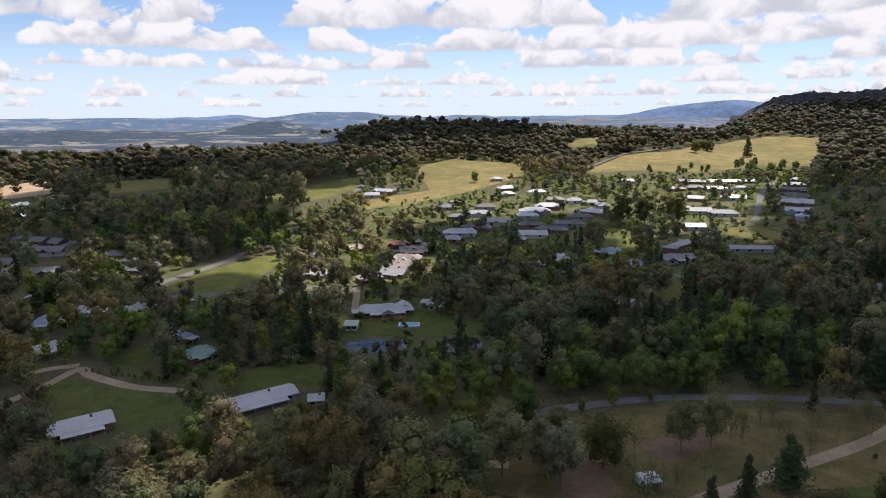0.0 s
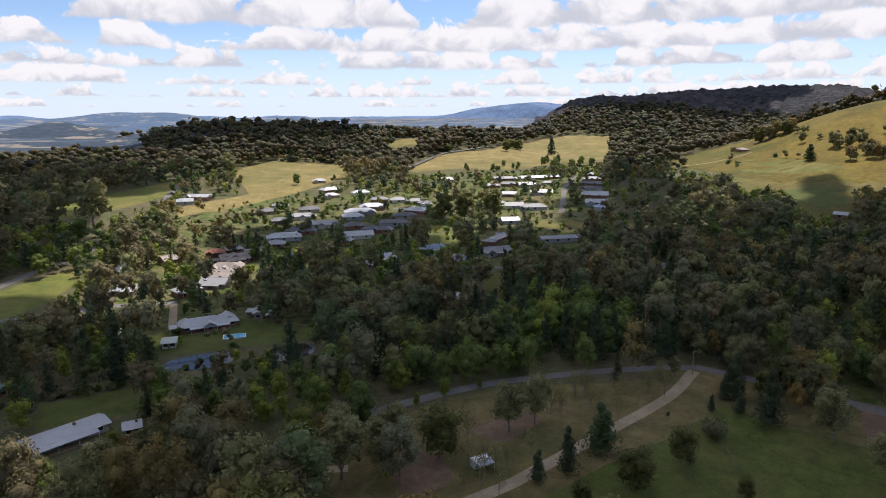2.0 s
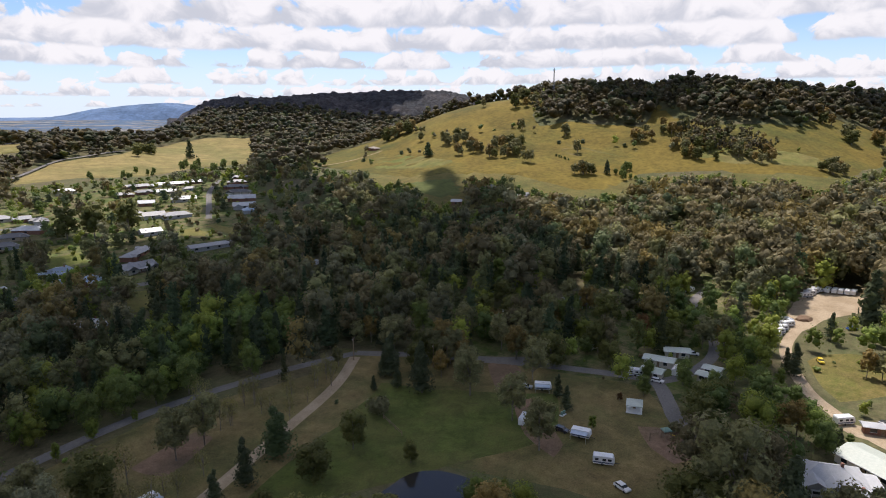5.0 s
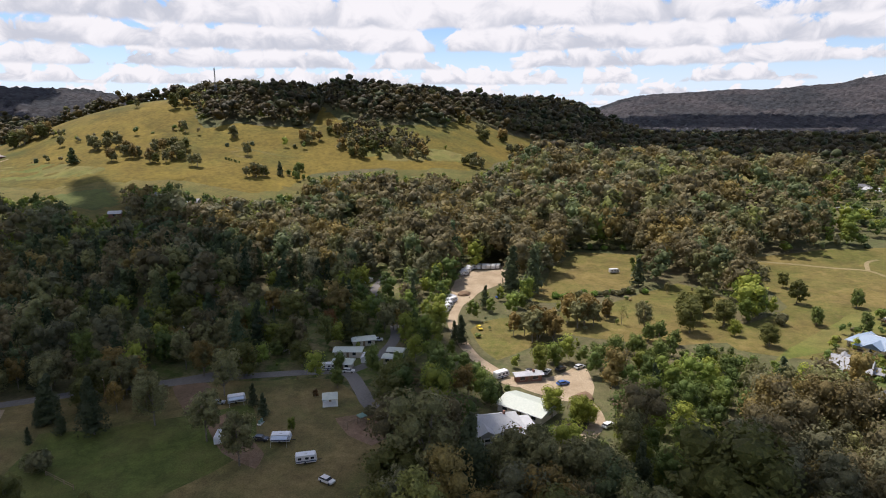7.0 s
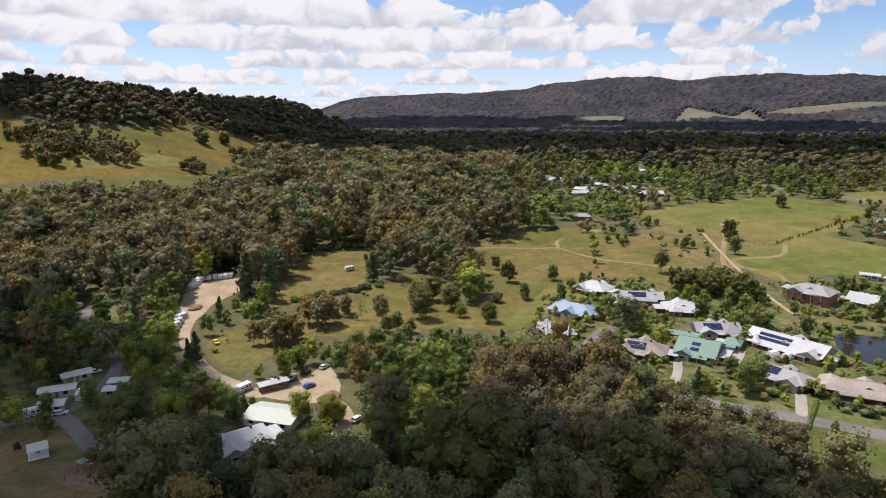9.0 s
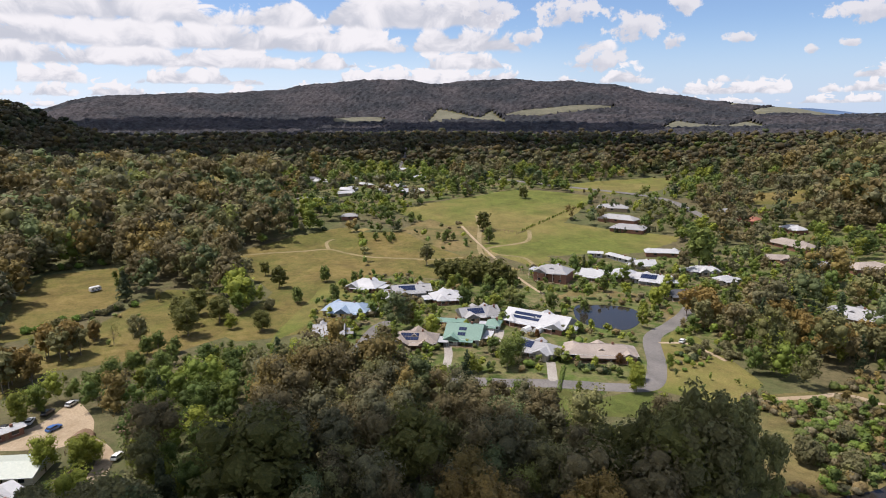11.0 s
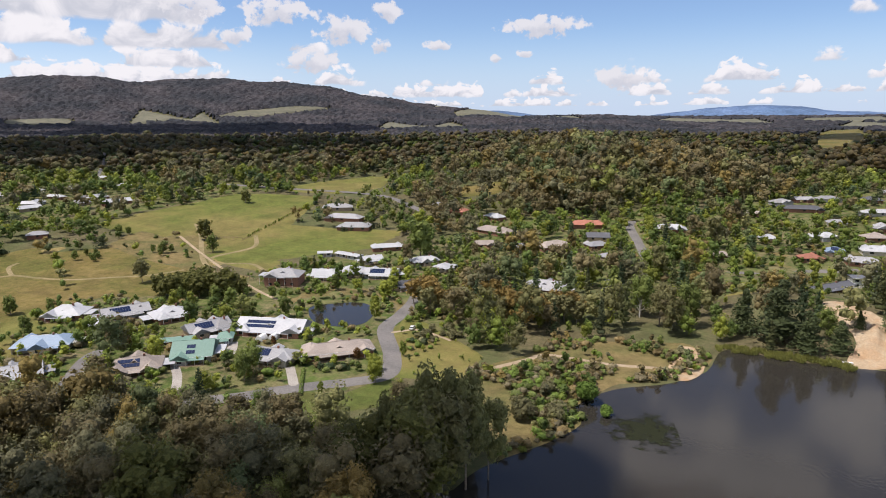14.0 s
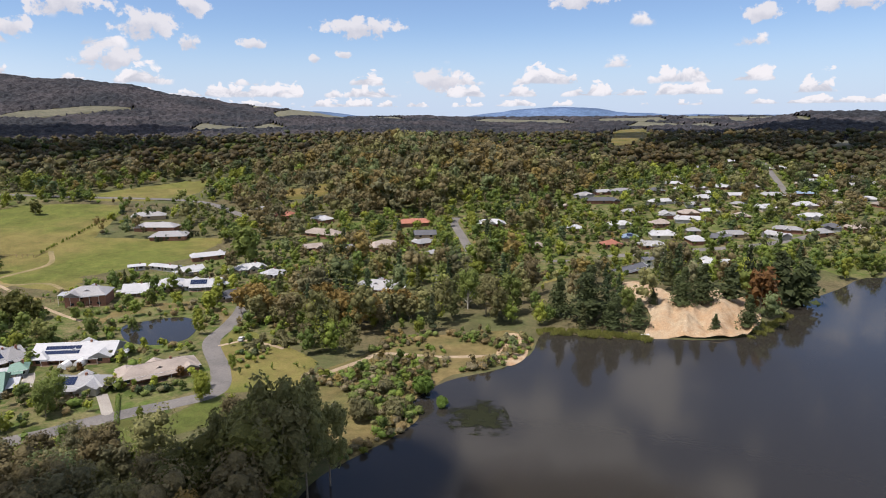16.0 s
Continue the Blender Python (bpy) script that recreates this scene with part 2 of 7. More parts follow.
M = {
    "soil": grained("woodland floor", (0.080, 0.074, 0.034), (0.150, 0.125, 0.066), (0.080, 0.098, 0.034), 0.6, 0.02),
    "grass": grained("pasture", (0.092, 0.118, 0.022), (0.140, 0.148, 0.036), (0.200, 0.160, 0.056), 0.35, 0.014),
    "lawn": grained("lawn", (0.066, 0.086, 0.018), (0.098, 0.122, 0.028), (0.115, 0.115, 0.034), 0.5, 0.05),
    "straw": grained("dry straw field", (0.215, 0.172, 0.062), (0.275, 0.215, 0.085), (0.155, 0.145, 0.046), 0.2, 0.014),
    "gold": grained("golden hill pasture", (0.138, 0.106, 0.018), (0.182, 0.132, 0.026), (0.078, 0.084, 0.020), 0.04, 0.008),
    "meadow": grained("rough meadow", (0.130, 0.106, 0.026), (0.200, 0.150, 0.056), (0.088, 0.098, 0.020), 0.3, 0.018),
    "dry": grained("worn dry grass", (0.14, 0.112, 0.042), (0.225, 0.168, 0.074), (0.088, 0.096, 0.030), 0.4, 0.05),
    "garden": grained("garden ground", (0.060, 0.085, 0.020), (0.190, 0.155, 0.080), (0.085, 0.120, 0.026), 0.16, 0.04, 0.9, 0.4, 0, 0, 0.16),
    "earth": grained("bare earth", (0.17, 0.105, 0.065), (0.25, 0.165, 0.11), (0.14, 0.10, 0.06), 0.5, 0.08),
    # far_field: the haze of distance is mixed into its greyed tones
    "far_field": grained("far field in painted haze", (0.125, 0.125, 0.085), (0.165, 0.155, 0.105), None, 0.05, 0.004),
    "foot": grained("hill foot grass", (0.12, 0.105, 0.03), (0.17, 0.135, 0.042), (0.09, 0.10, 0.028), 0.2, 0.01),
    "vine": grained("vineyard", (0.082, 0.100, 0.028), (0.115, 0.128, 0.038), None, 0.4, 0.02),
    "weed": grained("water weed", (0.012, 0.015, 0.006), (0.024, 0.027, 0.010), (0.016, 0.018, 0.009), 0.8, 0.08, 0.9, 0.2),
    "sand": grained("bare pale sand", (0.35, 0.26, 0.16), (0.47, 0.37, 0.25), (0.38, 0.24, 0.13), 0.35, 0.10),
    "gravel": grained("gravel", (0.34, 0.26, 0.17), (0.44, 0.35, 0.24), (0.28, 0.21, 0.13), 1.2, 0.1),
    "concrete": grained("pale concrete", (0.34, 0.31, 0.27), (0.42, 0.39, 0.34), (0.28, 0.25, 0.22), 0.8, 0.1),
    "worn": grained("worn track", (0.235, 0.185, 0.095), (0.300, 0.240, 0.130), (0.165, 0.145, 0.060), 0.5, 0.06),
    "asphalt": grained("weathered asphalt", (0.17, 0.158, 0.145), (0.215, 0.20, 0.185), (0.135, 0.128, 0.12), 1.0, 0.08, 0.85),
    "bark": grained("bark", (0.16, 0.13, 0.10), (0.30, 0.26, 0.21), None, 1.5, 0.2),
    "white_roof": grained("white painted roof sheet", (0.44, 0.445, 0.45), (0.50, 0.50, 0.50), (0.38, 0.385, 0.39), 0.8, 0.12, 0.45, 0.05, 0, 0.06, speckle=0.1),
    "grey_roof": grained("grey roof tiles", (0.26, 0.26, 0.265), (0.34, 0.34, 0.345), (0.30, 0.29, 0.28), 2.0, 0.15, 0.7, 0.2, 0, 0.2),
    "dark_roof": grained("charcoal roof sheet", (0.085, 0.088, 0.095), (0.12, 0.12, 0.128), None, 2.0, 0.15, 0.5, 0.1, 0, 0.25, speckle=0.1),
    "blue_roof": grained("blue-grey roof sheet", (0.22, 0.30, 0.40), (0.28, 0.36, 0.46), None, 1.5, 0.15, 0.45, 0.1, 0, 0.15, speckle=0.1),
    "green_roof": grained("green roof sheet", (0.14, 0.24, 0.19), (0.18, 0.29, 0.23), None, 1.5, 0.15, 0.45, 0.1, 0, 0.1, speckle=0.1),
    "pale_green_roof": grained("pale green roof sheet", (0.45, 0.50, 0.43), (0.55, 0.58, 0.50), None, 1.5, 0.15, 0.5, 0.1, 0, 0.1, speckle=0.1),
    "red_roof": grained("red clay roof tiles", (0.30, 0.11, 0.07), (0.40, 0.17, 0.11), None, 2.0, 0.15, 0.8, 0.2, 0, 0.15),
    "tan_roof": grained("brown concrete roof tiles", (0.30, 0.25, 0.21), (0.38, 0.32, 0.27), (0.25, 0.21, 0.18), 2.0, 0.15, 0.8, 0.2, 0, 0.15),
    "cream_wall": grained("cream weatherboard", (0.55, 0.50, 0.41), (0.62, 0.57, 0.48), None, 0.8, 0.1, 0.8, 0.1, 0, 0.12, speckle=0.1),
    "brick_wall": grained("red brown brick", (0.22, 0.11, 0.08), (0.32, 0.17, 0.12), None, 3.0, 0.1, 0.9, 0.2, 0, 0.15),
    "tan_wall": grained("tan brick", (0.36, 0.28, 0.20), (0.44, 0.35, 0.26), None, 2.0, 0.1, 0.9, 0.2, 0, 0.15),
    "grey_wall": grained("grey render", (0.36, 0.36, 0.35), (0.44, 0.44, 0.43), None, 1.0, 0.1, 0.85, 0.1, 0, 0.15, speckle=0.1),
    "white_wall": grained("white render", (0.70, 0.69, 0.66), (0.78, 0.77, 0.74), None, 0.8, 0.1, 0.8, 0.05, speckle=0.1),
    "trim": grained("white trim", (0.74, 0.74, 0.72), (0.80, 0.80, 0.78), None, 1.0, 0.1, 0.5, 0.0, speckle=0.1),
    "red_wall": grained("maroon timber", (0.10, 0.03, 0.03), (0.14, 0.045, 0.04), None, 1.0, 0.1, 0.7, 0.1, speckle=0.1),
    "pale_van": grained("white van enamel", (0.76, 0.76, 0.76), (0.82, 0.82, 0.82), None, 0.8, 0.1, 0.3, 0.0, speckle=0.1),
    "rubber": grained("black rubber", (0.02, 0.02, 0.02), (0.035, 0.035, 0.035), None, 3.0, 0.2, 0.8, 0.0),
    "blue_paint": grained("blue tarpaulin", (0.05, 0.20, 0.48), (0.08, 0.27, 0.58), None, 1.0, 0.2, 0.5, 0.0, speckle=0.1),
    "timber": grained("weathered timber", (0.20, 0.14, 0.09), (0.30, 0.22, 0.15), None, 1.5, 0.2, 0.9, 0.2),
    "van_stripe": grained("dark blue stripe", (0.05, 0.07, 0.14), (0.07, 0.09, 0.17), None, 1.0, 0.1, 0.4, 0.0),
    "awning": grained("pale blue canvas", (0.42, 0.50, 0.60), (0.50, 0.57, 0.66), None, 1.0, 0.2, 0.8, 0.0, speckle=0.1),
}
# the weed lies in ragged tufts with water between them
node = link_nodes(M["weed"].node_tree)
tufts = node("ShaderNodeTexNoise", {"Vector": node("ShaderNodeNewGeometry").outputs["Position"], "Scale": 0.22, "Detail": 8.0, "Roughness": 0.72}).outputs[0]
spot = node("ShaderNodeVectorMath", {0: node("ShaderNodeNewGeometry").outputs["Position"], 1: (50.0, -174.0, 0.0)}, operation="SUBTRACT").outputs[0]
span = node("ShaderNodeMath", {0: node("ShaderNodeVectorMath", {0: spot}, operation="LENGTH").outputs["Value"], 1: 0.022}, operation="MULTIPLY").outputs[0]
thin = node("ShaderNodeMapRange", {0: node("ShaderNodeMath", {0: tufts, 1: span}, operation="ADD").outputs[0], 1: 0.60, 2: 0.74}).outputs[0]
mix = node("ShaderNodeMixShader", {0: thin, 1: M["weed"].node_tree.nodes["Principled BSDF"].outputs[0], 2: node("ShaderNodeBsdfTransparent").outputs[0]})
M["weed"].node_tree.links.new(mix.outputs[0], M["weed"].node_tree.nodes["Material Output"].inputs[0])
m, node, bsdf = material("window glass", 0.08)
bsdf.inputs["Base Color"].default_value = (0.03, 0.035, 0.04, 1)
M["glass"] = m
m, node, bsdf = material("solar cells", 0.15)
bsdf.inputs["Base Color"].default_value = (0.02, 0.03, 0.07, 1)
M["solar"] = m
m, node, bsdf = material("lake water", 0.06)
at = node("ShaderNodeNewGeometry").outputs["Position"]
rip = node("ShaderNodeTexNoise", {"Vector": at, "Scale": 0.8, "Detail": 5.0}).outputs[0]
m.node_tree.links.new(node("ShaderNodeBump", {"Strength": 0.12, "Distance": 0.15, "Height": rip}).outputs[0], bsdf.inputs["Normal"])
bsdf.inputs["Base Color"].default_value, bsdf.inputs["IOR"].default_value = (0.031, 0.028, 0.023, 1), 1.33
M["water"] = m
m, node, bsdf = material("cloud", 1.0)
bsdf.inputs["Base Color"].default_value = (0.9, 0.9, 0.9, 1)
tr = node("ShaderNodeBsdfTranslucent", {0: (0.9, 0.9, 0.92, 1)})
mix = node("ShaderNodeMixShader", {0: 0.78, 1: bsdf.outputs[0], 2: tr.outputs[0]})
mix = node("ShaderNodeMixShader", {0: 0.20, 1: mix.outputs[0], 2: node("ShaderNodeBsdfTransparent").outputs[0]})
m.node_tree.links.new(mix.outputs[0], m.node_tree.nodes["Material Output"].inputs[0])
M["cloud"] = m
# the blue of distance haze is painted into the range's colours
M["haze_blue"] = grained("distant range in painted haze", (0.10, 0.16, 0.27), (0.135, 0.20, 0.32), (0.085, 0.14, 0.235), 0.01, 0.003, 1.0, 0.0)
m, node, bsdf = material("far canopy with painted haze", 0.95)
at = node("ShaderNodeNewGeometry").outputs["Position"]
crowns = node("ShaderNodeTexVoronoi", {"Vector": at, "Scale": 0.075})
stands = node("ShaderNodeTexNoise", {"Vector": at, "Scale": 0.004, "Detail": 5.0}).outputs[0]
# haze and cloud shade are painted into these dark grey tones
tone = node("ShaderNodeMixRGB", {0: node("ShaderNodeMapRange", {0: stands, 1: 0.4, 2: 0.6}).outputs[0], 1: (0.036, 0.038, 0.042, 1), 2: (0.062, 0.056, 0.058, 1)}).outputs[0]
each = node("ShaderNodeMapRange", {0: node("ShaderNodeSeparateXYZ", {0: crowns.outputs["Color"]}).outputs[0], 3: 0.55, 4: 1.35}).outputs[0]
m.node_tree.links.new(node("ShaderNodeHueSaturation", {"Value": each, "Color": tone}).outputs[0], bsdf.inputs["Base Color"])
m.node_tree.links.new(node("ShaderNodeBump", {"Strength": 0.9, "Distance": 4.0, "Height": crowns.outputs["Distance"]}, invert=True).outputs[0], bsdf.inputs["Normal"])
bsdf.inputs["Specular IOR Level"].default_value = 0.1
M["canopy"] = m
def hazed_country(name, wood, wood2, field, share):
    """Distant woods with dry fields among them, in colours that hold the haze; the fields run along the slopes."""
    m, node, bsdf = material(name, 1.0)
    at = node("ShaderNodeNewGeometry").outputs["Position"]
    slope = node("ShaderNodeVectorMath", {0: at, 1: (1.0, 1.0, 6.0)}, operation="MULTIPLY").outputs[0]
    a = node("ShaderNodeTexNoise", {"Vector": slope, "Scale": 0.0075, "Detail": 5.0, "Roughness": 0.6}).outputs[0]
    b = node("ShaderNodeTexNoise", {"Vector": slope, "Scale": 0.035, "Detail": 4.0, "Roughness": 0.65}).outputs[0]
    col = node("ShaderNodeMixRGB", {0: node("ShaderNodeMapRange", {0: b, 1: 0.35, 2: 0.65}).outputs[0], 1: (*wood, 1), 2: (*wood2, 1)}).outputs[0]
    open_land = node("ShaderNodeMapRange", {0: node("ShaderNodeMath", {0: a, 1: node("ShaderNodeMath", {0: b, 1: 0.35}, operation="MULTIPLY").outputs[0]}, operation="ADD").outputs[0], 1: share, 2: share + 0.05}).outputs[0]
    col = node("ShaderNodeMixRGB", {0: open_land, 1: col, 2: (*field, 1)}).outputs[0]
    m.node_tree.links.new(col, bsdf.inputs["Base Color"])
    bsdf.inputs["Specular IOR Level"].default_value = 0.05
    return m


# haze is mixed into the colours of ridges and plain, more with distance
M["far_ridge"] = hazed_country("wooded country in faint painted haze", (0.040, 0.058, 0.080), (0.070, 0.092, 0.118), (0.235, 0.215, 0.180), 0.72)
M["far_haze"] = hazed_country("wooded country in painted haze", (0.075, 0.120, 0.190), (0.105, 0.150, 0.215), (0.235, 0.235, 0.235), 0.73)
M["far_plain"] = hazed_country("distant plain", (0.060, 0.085, 0.120), (0.090, 0.118, 0.155), (0.240, 0.220, 0.190), 0.68)

LEAF = {
    "gum": leafy("gum leaves", (0.147, 0.136, 0.062), (0.296, 0.262, 0.113)),
    "pine": leafy("pine needles", (0.069, 0.086, 0.041), (0.120, 0.138, 0.062)),
    "round": leafy("broad green leaves", (0.110, 0.146, 0.034), (0.235, 0.275, 0.070)),
    "shrub": leafy("shrub leaves", (0.147, 0.147, 0.064), (0.280, 0.255, 0.127)),
}

# ---- ground ----
# hills: bearing, distance, height, spread along the ray, spread in bearing
HILLS = (
    (-1, 1900, 48, 400, 8), (14, 1750, 30, 380, 9), (31, 2500, 130, 420, 6.5), (44, 2700, 156, 480, 8),
    (61, 1430, 130, 430, 19), (59.5, 1420, 12, 160, 4), (70, 1400, 16, 180, 5),
    (81, 2250, 118, 600, 9), (76.5, 1750, 22, 260, 3),
    (90, 4000, 36, 620, 5.2), (94.6, 3950, 91, 650, 5.2), (99.2, 4050, 51, 650, 5.2), (103.8, 3950, 96, 600, 5.2), (108.4, 4050, 70, 650, 5.2),
    (113, 4000, 141, 620, 5.2), (117.6, 4050, 92, 700, 5.2), (122.2, 3950, 112, 600, 5.2), (126.8, 4050, 117, 680, 5.2), (131.4, 3950, 99, 620, 5.2),
    (136, 4000, 101, 650, 5.2), (140.6, 3950, 36, 600, 5.2), (145.2, 4050, 54, 650, 5.2), (154, 3300, 36, 600, 9), (192, 2900, 58, 400, 6),
    (157.5, 990, 27, 200, 9), (47, 800, 10, 260, 16), (178, 318, 10, 46, 9))


# the valley rises round the lake, drawn in along the camera's rays to fit its view: distance along the flat, and
# distance in the plan
RISE = ((0, 420, 600, 900, 1300, 2000, 4900, 9000), (0, 420, 528, 666, 858, 1200, 4900, 9000))
PLAIN = np.arange(0, 9001, 5.0)
PLAN = np.interp(PLAIN, *RISE)
PLAN[65:-20] = np.convolve(PLAN, np.ones(41) / 41, "same")[65:-20]
PLAN = np.maximum.accumulate(PLAN)


def level(r, bearing):
    """Height over the valley's level floor, before the ground is drawn in along the camera's rays."""
    s = np.clip((r - 1400) / 3400, 0, 1)
    x, y = r * np.sin(np.radians(bearing)), r * np.cos(np.radians(bearing))
    z = 80 * s * s * (3 - 2 * s) + 1.6 * np.sin(x / 130 + 1.3) * np.sin(y / 150 + 0.4) * np.clip((r - 300) / 500, 0, 1)
    for b, d, h, sr, sb in HILLS:
        off = (bearing - b + 180) % 360 - 180
        z = z + h * np.exp(-((r - d) / sr) ** 2 - (off / sb) ** 4)
    return z


def terrain(x, y):
    """Height of the ground at a place in the plan (numbers or arrays)."""
    x, y = np.asarray(x, float), np.asarray(y, float)
    r, bearing = np.hypot(x, y), np.degrees(np.arctan2(x, y))
    flat = np.interp(r, PLAN, PLAIN)
    return EYE - (EYE - level(flat, bearing)) * np.where(flat > 1, r / np.maximum(flat, 1), 1)


def mesh_object(name, verts, faces, mat, parent=None, label="", smooth=False):
    me = bpy.data.meshes.new(name)
    me.from_pydata([tuple(v) for v in verts], [], [tuple(f) for f in faces])
    me.materials.append(mat)
    if smooth:
        me.polygons.foreach_set("use_smooth", [True] * len(me.polygons))
    ob = new(name, me)
    if parent:
        ob.parent = parent
    if label:
        ob["label"] = label
    return ob


radii = [0.0] + list(np.geomspace(25, 4900, 150))
steps = 360
verts, faces = [(0, 0, 0)], []
for r in radii[1:]:
    a = np.linspace(0, 2 * math.pi, steps, endpoint=False)
    x, y = r * np.sin(a), r * np.cos(a)
    verts += list(zip(x, y, terrain(x, y)))
for i in range(steps):
    j = (i + 1) % steps
    faces.append((0, 1 + j, 1 + i))
    for k in range(len(radii) - 2):
        p, q = 1 + k * steps, 1 + (k + 1) * steps
        faces.append((p + i, p + j, q + j, q + i))
ground = mesh_object("ground", verts, faces, M["soil"], smooth=True)
tagged(ground, "leaf-strewn woodland soil and dry grass reaching the horizon", "ground", kind="structure")

OUTLINE = {}
CLEAR = []   # outlines kept free of trees


def curve_through(points, closed, sub):
    p = [Vector(v) for v in points]
    n, res = len(p), []
    for i in range(n if closed else n - 1):
        a, b = p[i], p[(i + 1) % n]
        before = p[(i - 1) % n] if closed or i else a + (a - b)
        after = p[(i + 2) % n] if closed or i + 2 < n else b + (b - a)
        for k in range(sub):
            t = k / sub
            res.append(0.5 * (2 * a + (b - before) * t + (2 * before - 5 * a + 4 * b - after) * t * t
                              + (3 * a - before - 3 * b + after) * t ** 3))
    if not closed:
        res.append(p[-1])
    return res


def inside(outline, x, y):
    o = np.asarray(outline, float)
    hit = np.zeros(np.shape(x), bool)
    x2, y2 = np.roll(o[:, 0], 1), np.roll(o[:, 1], 1)
    for (x1, y1), xa, ya in zip(o, x2, y2):
        if y1 != ya:
            hit ^= ((y1 > y) != (ya > y)) & (x < (xa - x1) * (y - y1) / (ya - y1) + x1)
    return hit


def draped(name, outline, mat, lift, height=terrain, finest=5.0, sunk=False):
    o = np.array([(v[0], v[1]) for v in outline])
    lo, hi = o.min(0), o.max(0)
    cell = max(finest, math.sqrt(max((hi - lo).prod(), 1.0)) / (24 if finest > 4 else 60))
    gx, gy = np.meshgrid(np.arange(lo[0], hi[0], cell), np.arange(lo[1], hi[1], cell))
    keep = inside(o, gx.ravel(), gy.ravel())
    pts = [Vector(v) for v in o] + [Vector((a, b)) for a, b in zip(gx.ravel()[keep], gy.ravel()[keep])]
    n = len(o)
    vs, _, fs, *_ = geometry.delaunay_2d_cdt(pts, [(i, (i + 1) % n) for i in range(n)], [], 1, 1e-4)
    v = np.array([tuple(p) for p in vs])
    far = np.hypot(v[:, 0], v[:, 1])
    z = height(v[:, 0], v[:, 1]) + lift + np.clip(far - 420, 0, None) * 0.0022
    if sunk:
        z[:n] = height(v[:n, 0], v[:n, 1]) - 0.05
    ob = mesh_object(name, np.c_[v, z], fs, mat, smooth=True)
    return ob


PATCH_LABEL = {
    "far_field": "pale grazed field among far woods, haze painted in",
    "weed": "dark olive bed of weed in the lake",
    "foot": "dry grass at the foot of the hill",
    "garden": "patchy garden grass and bare soil", "earth": "bare red-brown earth",
    "grass": "green grazed pasture grass", "lawn": "mown green lawn grass", "straw": "pale dry straw-coloured grass field",
    "gold": "golden dry grass on a rolling hill", "meadow": "rough olive and tan meadow grass", "dry": "worn dry grass and bare earth",
    "vine": "green vineyard block on a slope", "sand": "bare pale sand", "gravel": "pale brown gravel yard"}
LIFT = {"far_field": 0.03, "weed": 0.16, "foot": 0.01, "garden": 0.02, "gold": 0.03, "straw": 0.03, "meadow": 0.035, "dry": 0.045, "grass": 0.055, "lawn": 0.065, "vine": 0.075, "gravel": 0.085, "earth": 0.095, "sand": 0.09}


def outline_of(points):
    """Field edges: nearly straight, with eased corners."""
    soft, n, res = curve_through(points, True, 6), len(points), []
    for i, v in enumerate(soft):
        a, b = Vector(points[i // 6]), Vector(points[(i // 6 + 1) % n])
        res.append(a.lerp(b, (i % 6) / 6) * 0.7 + v * 0.3)
    return res


def patch(name, kind, points):
    rough = [Vector(p) + Vector(noise.noise_vector(Vector((p[0] * 0.05, p[1] * 0.05, 0))).xy) * 3 for p in outline_of(points)]
    ob = draped(name, rough, M[kind], LIFT[kind] + 0.0045 * (len(OUTLINE) % 7), sunk=np.hypot(*np.mean([tuple(v) for v in rough], 0)) > 420)
    tagged(ob, PATCH_LABEL[kind], "weed" if kind == "weed" else "grass" if kind not in ("sand", "gravel", "earth") else "ground", kind="structure")
    OUTLINE[name] = np.array([tuple(v) for v in rough])
    if kind not in ("garden", "earth", "foot", "weed"):
        CLEAR.append((np.array([tuple(v) for v in rough]), kind))
    return ob


def road(name, kind, width, points):
    line = curve_through(points, False, 10)
    left, right = [], []
    for i, p in enumerate(line):
        a, b = line[max(i - 1, 0)], line[min(i + 1, len(line) - 1)]
        d = (b - a).normalized()
        n = Vector((-d.y, d.x)) * width / 2
        left.append(p + n)
        right.append(p - n)
    vs, fs = [], []
    lift = {"asphalt": 0.19, "gravel": 0.165, "worn": 0.15, "concrete": 0.175}[kind]
    for l, r in zip(left, right):
        for k in range(5):
            q = l.lerp(r, k / 4)
            vs.append((q.x, q.y, float(terrain(q.x, q.y)) + lift + max(0.0, q.length - 400) * 0.0024 - (0.0 if 0 < k < 4 else 0.10)))
    for i in range(len(line) - 1):
        for k in range(4):
            fs.append((5 * i + k, 5 * i + k + 5, 5 * i + k + 6, 5 * i + k + 1))
    ob = mesh_object(name, vs, fs, M[kind], smooth=True)
    tagged(ob, {"asphalt": "worn grey asphalt road", "gravel": "pale dusty gravel track", "worn": "wheel track worn into dry grass", "concrete": "pale concrete driveway between gardens"}[kind], "road", kind="structure")
    wide = [p + (p - c).normalized() * 2.5 for p, c in zip(left, line)] + [p + (p - c).normalized() * 2.5 for p, c in reversed(list(zip(right, line)))]
    CLEAR.append((np.array([tuple(v) for v in wide]), "road"))


def pond(name, points):
    shore = curve_through(points, True, 5)
    ob = draped(name, shore, M["water"], 0.11)
    tagged(ob, "still dark farm pond", "pond", kind="structure")
    CLEAR.append((np.array([tuple(v) for v in shore]), "water"))


patch('dam_lawn', 'lawn', [(-45, 257), (-47, 278), (-40, 294), (-12, 293), (4, 282), (18, 268), (19, 254)])
patch('green_field', 'grass', [(-153, 330), (-145, 350), (-114, 412), (-99, 381), (-108, 344), (-119, 319)])
patch('homestead_lawn', 'lawn', [(-131, 180), (-136, 211), (-106, 202), (-82, 191), (-83, 177), (-98, 173), (-117, 176)])
patch('orchard_lawn', 'lawn', [(-73, 217), (-48, 227), (-41, 205), (-51, 201), (-70, 201)])
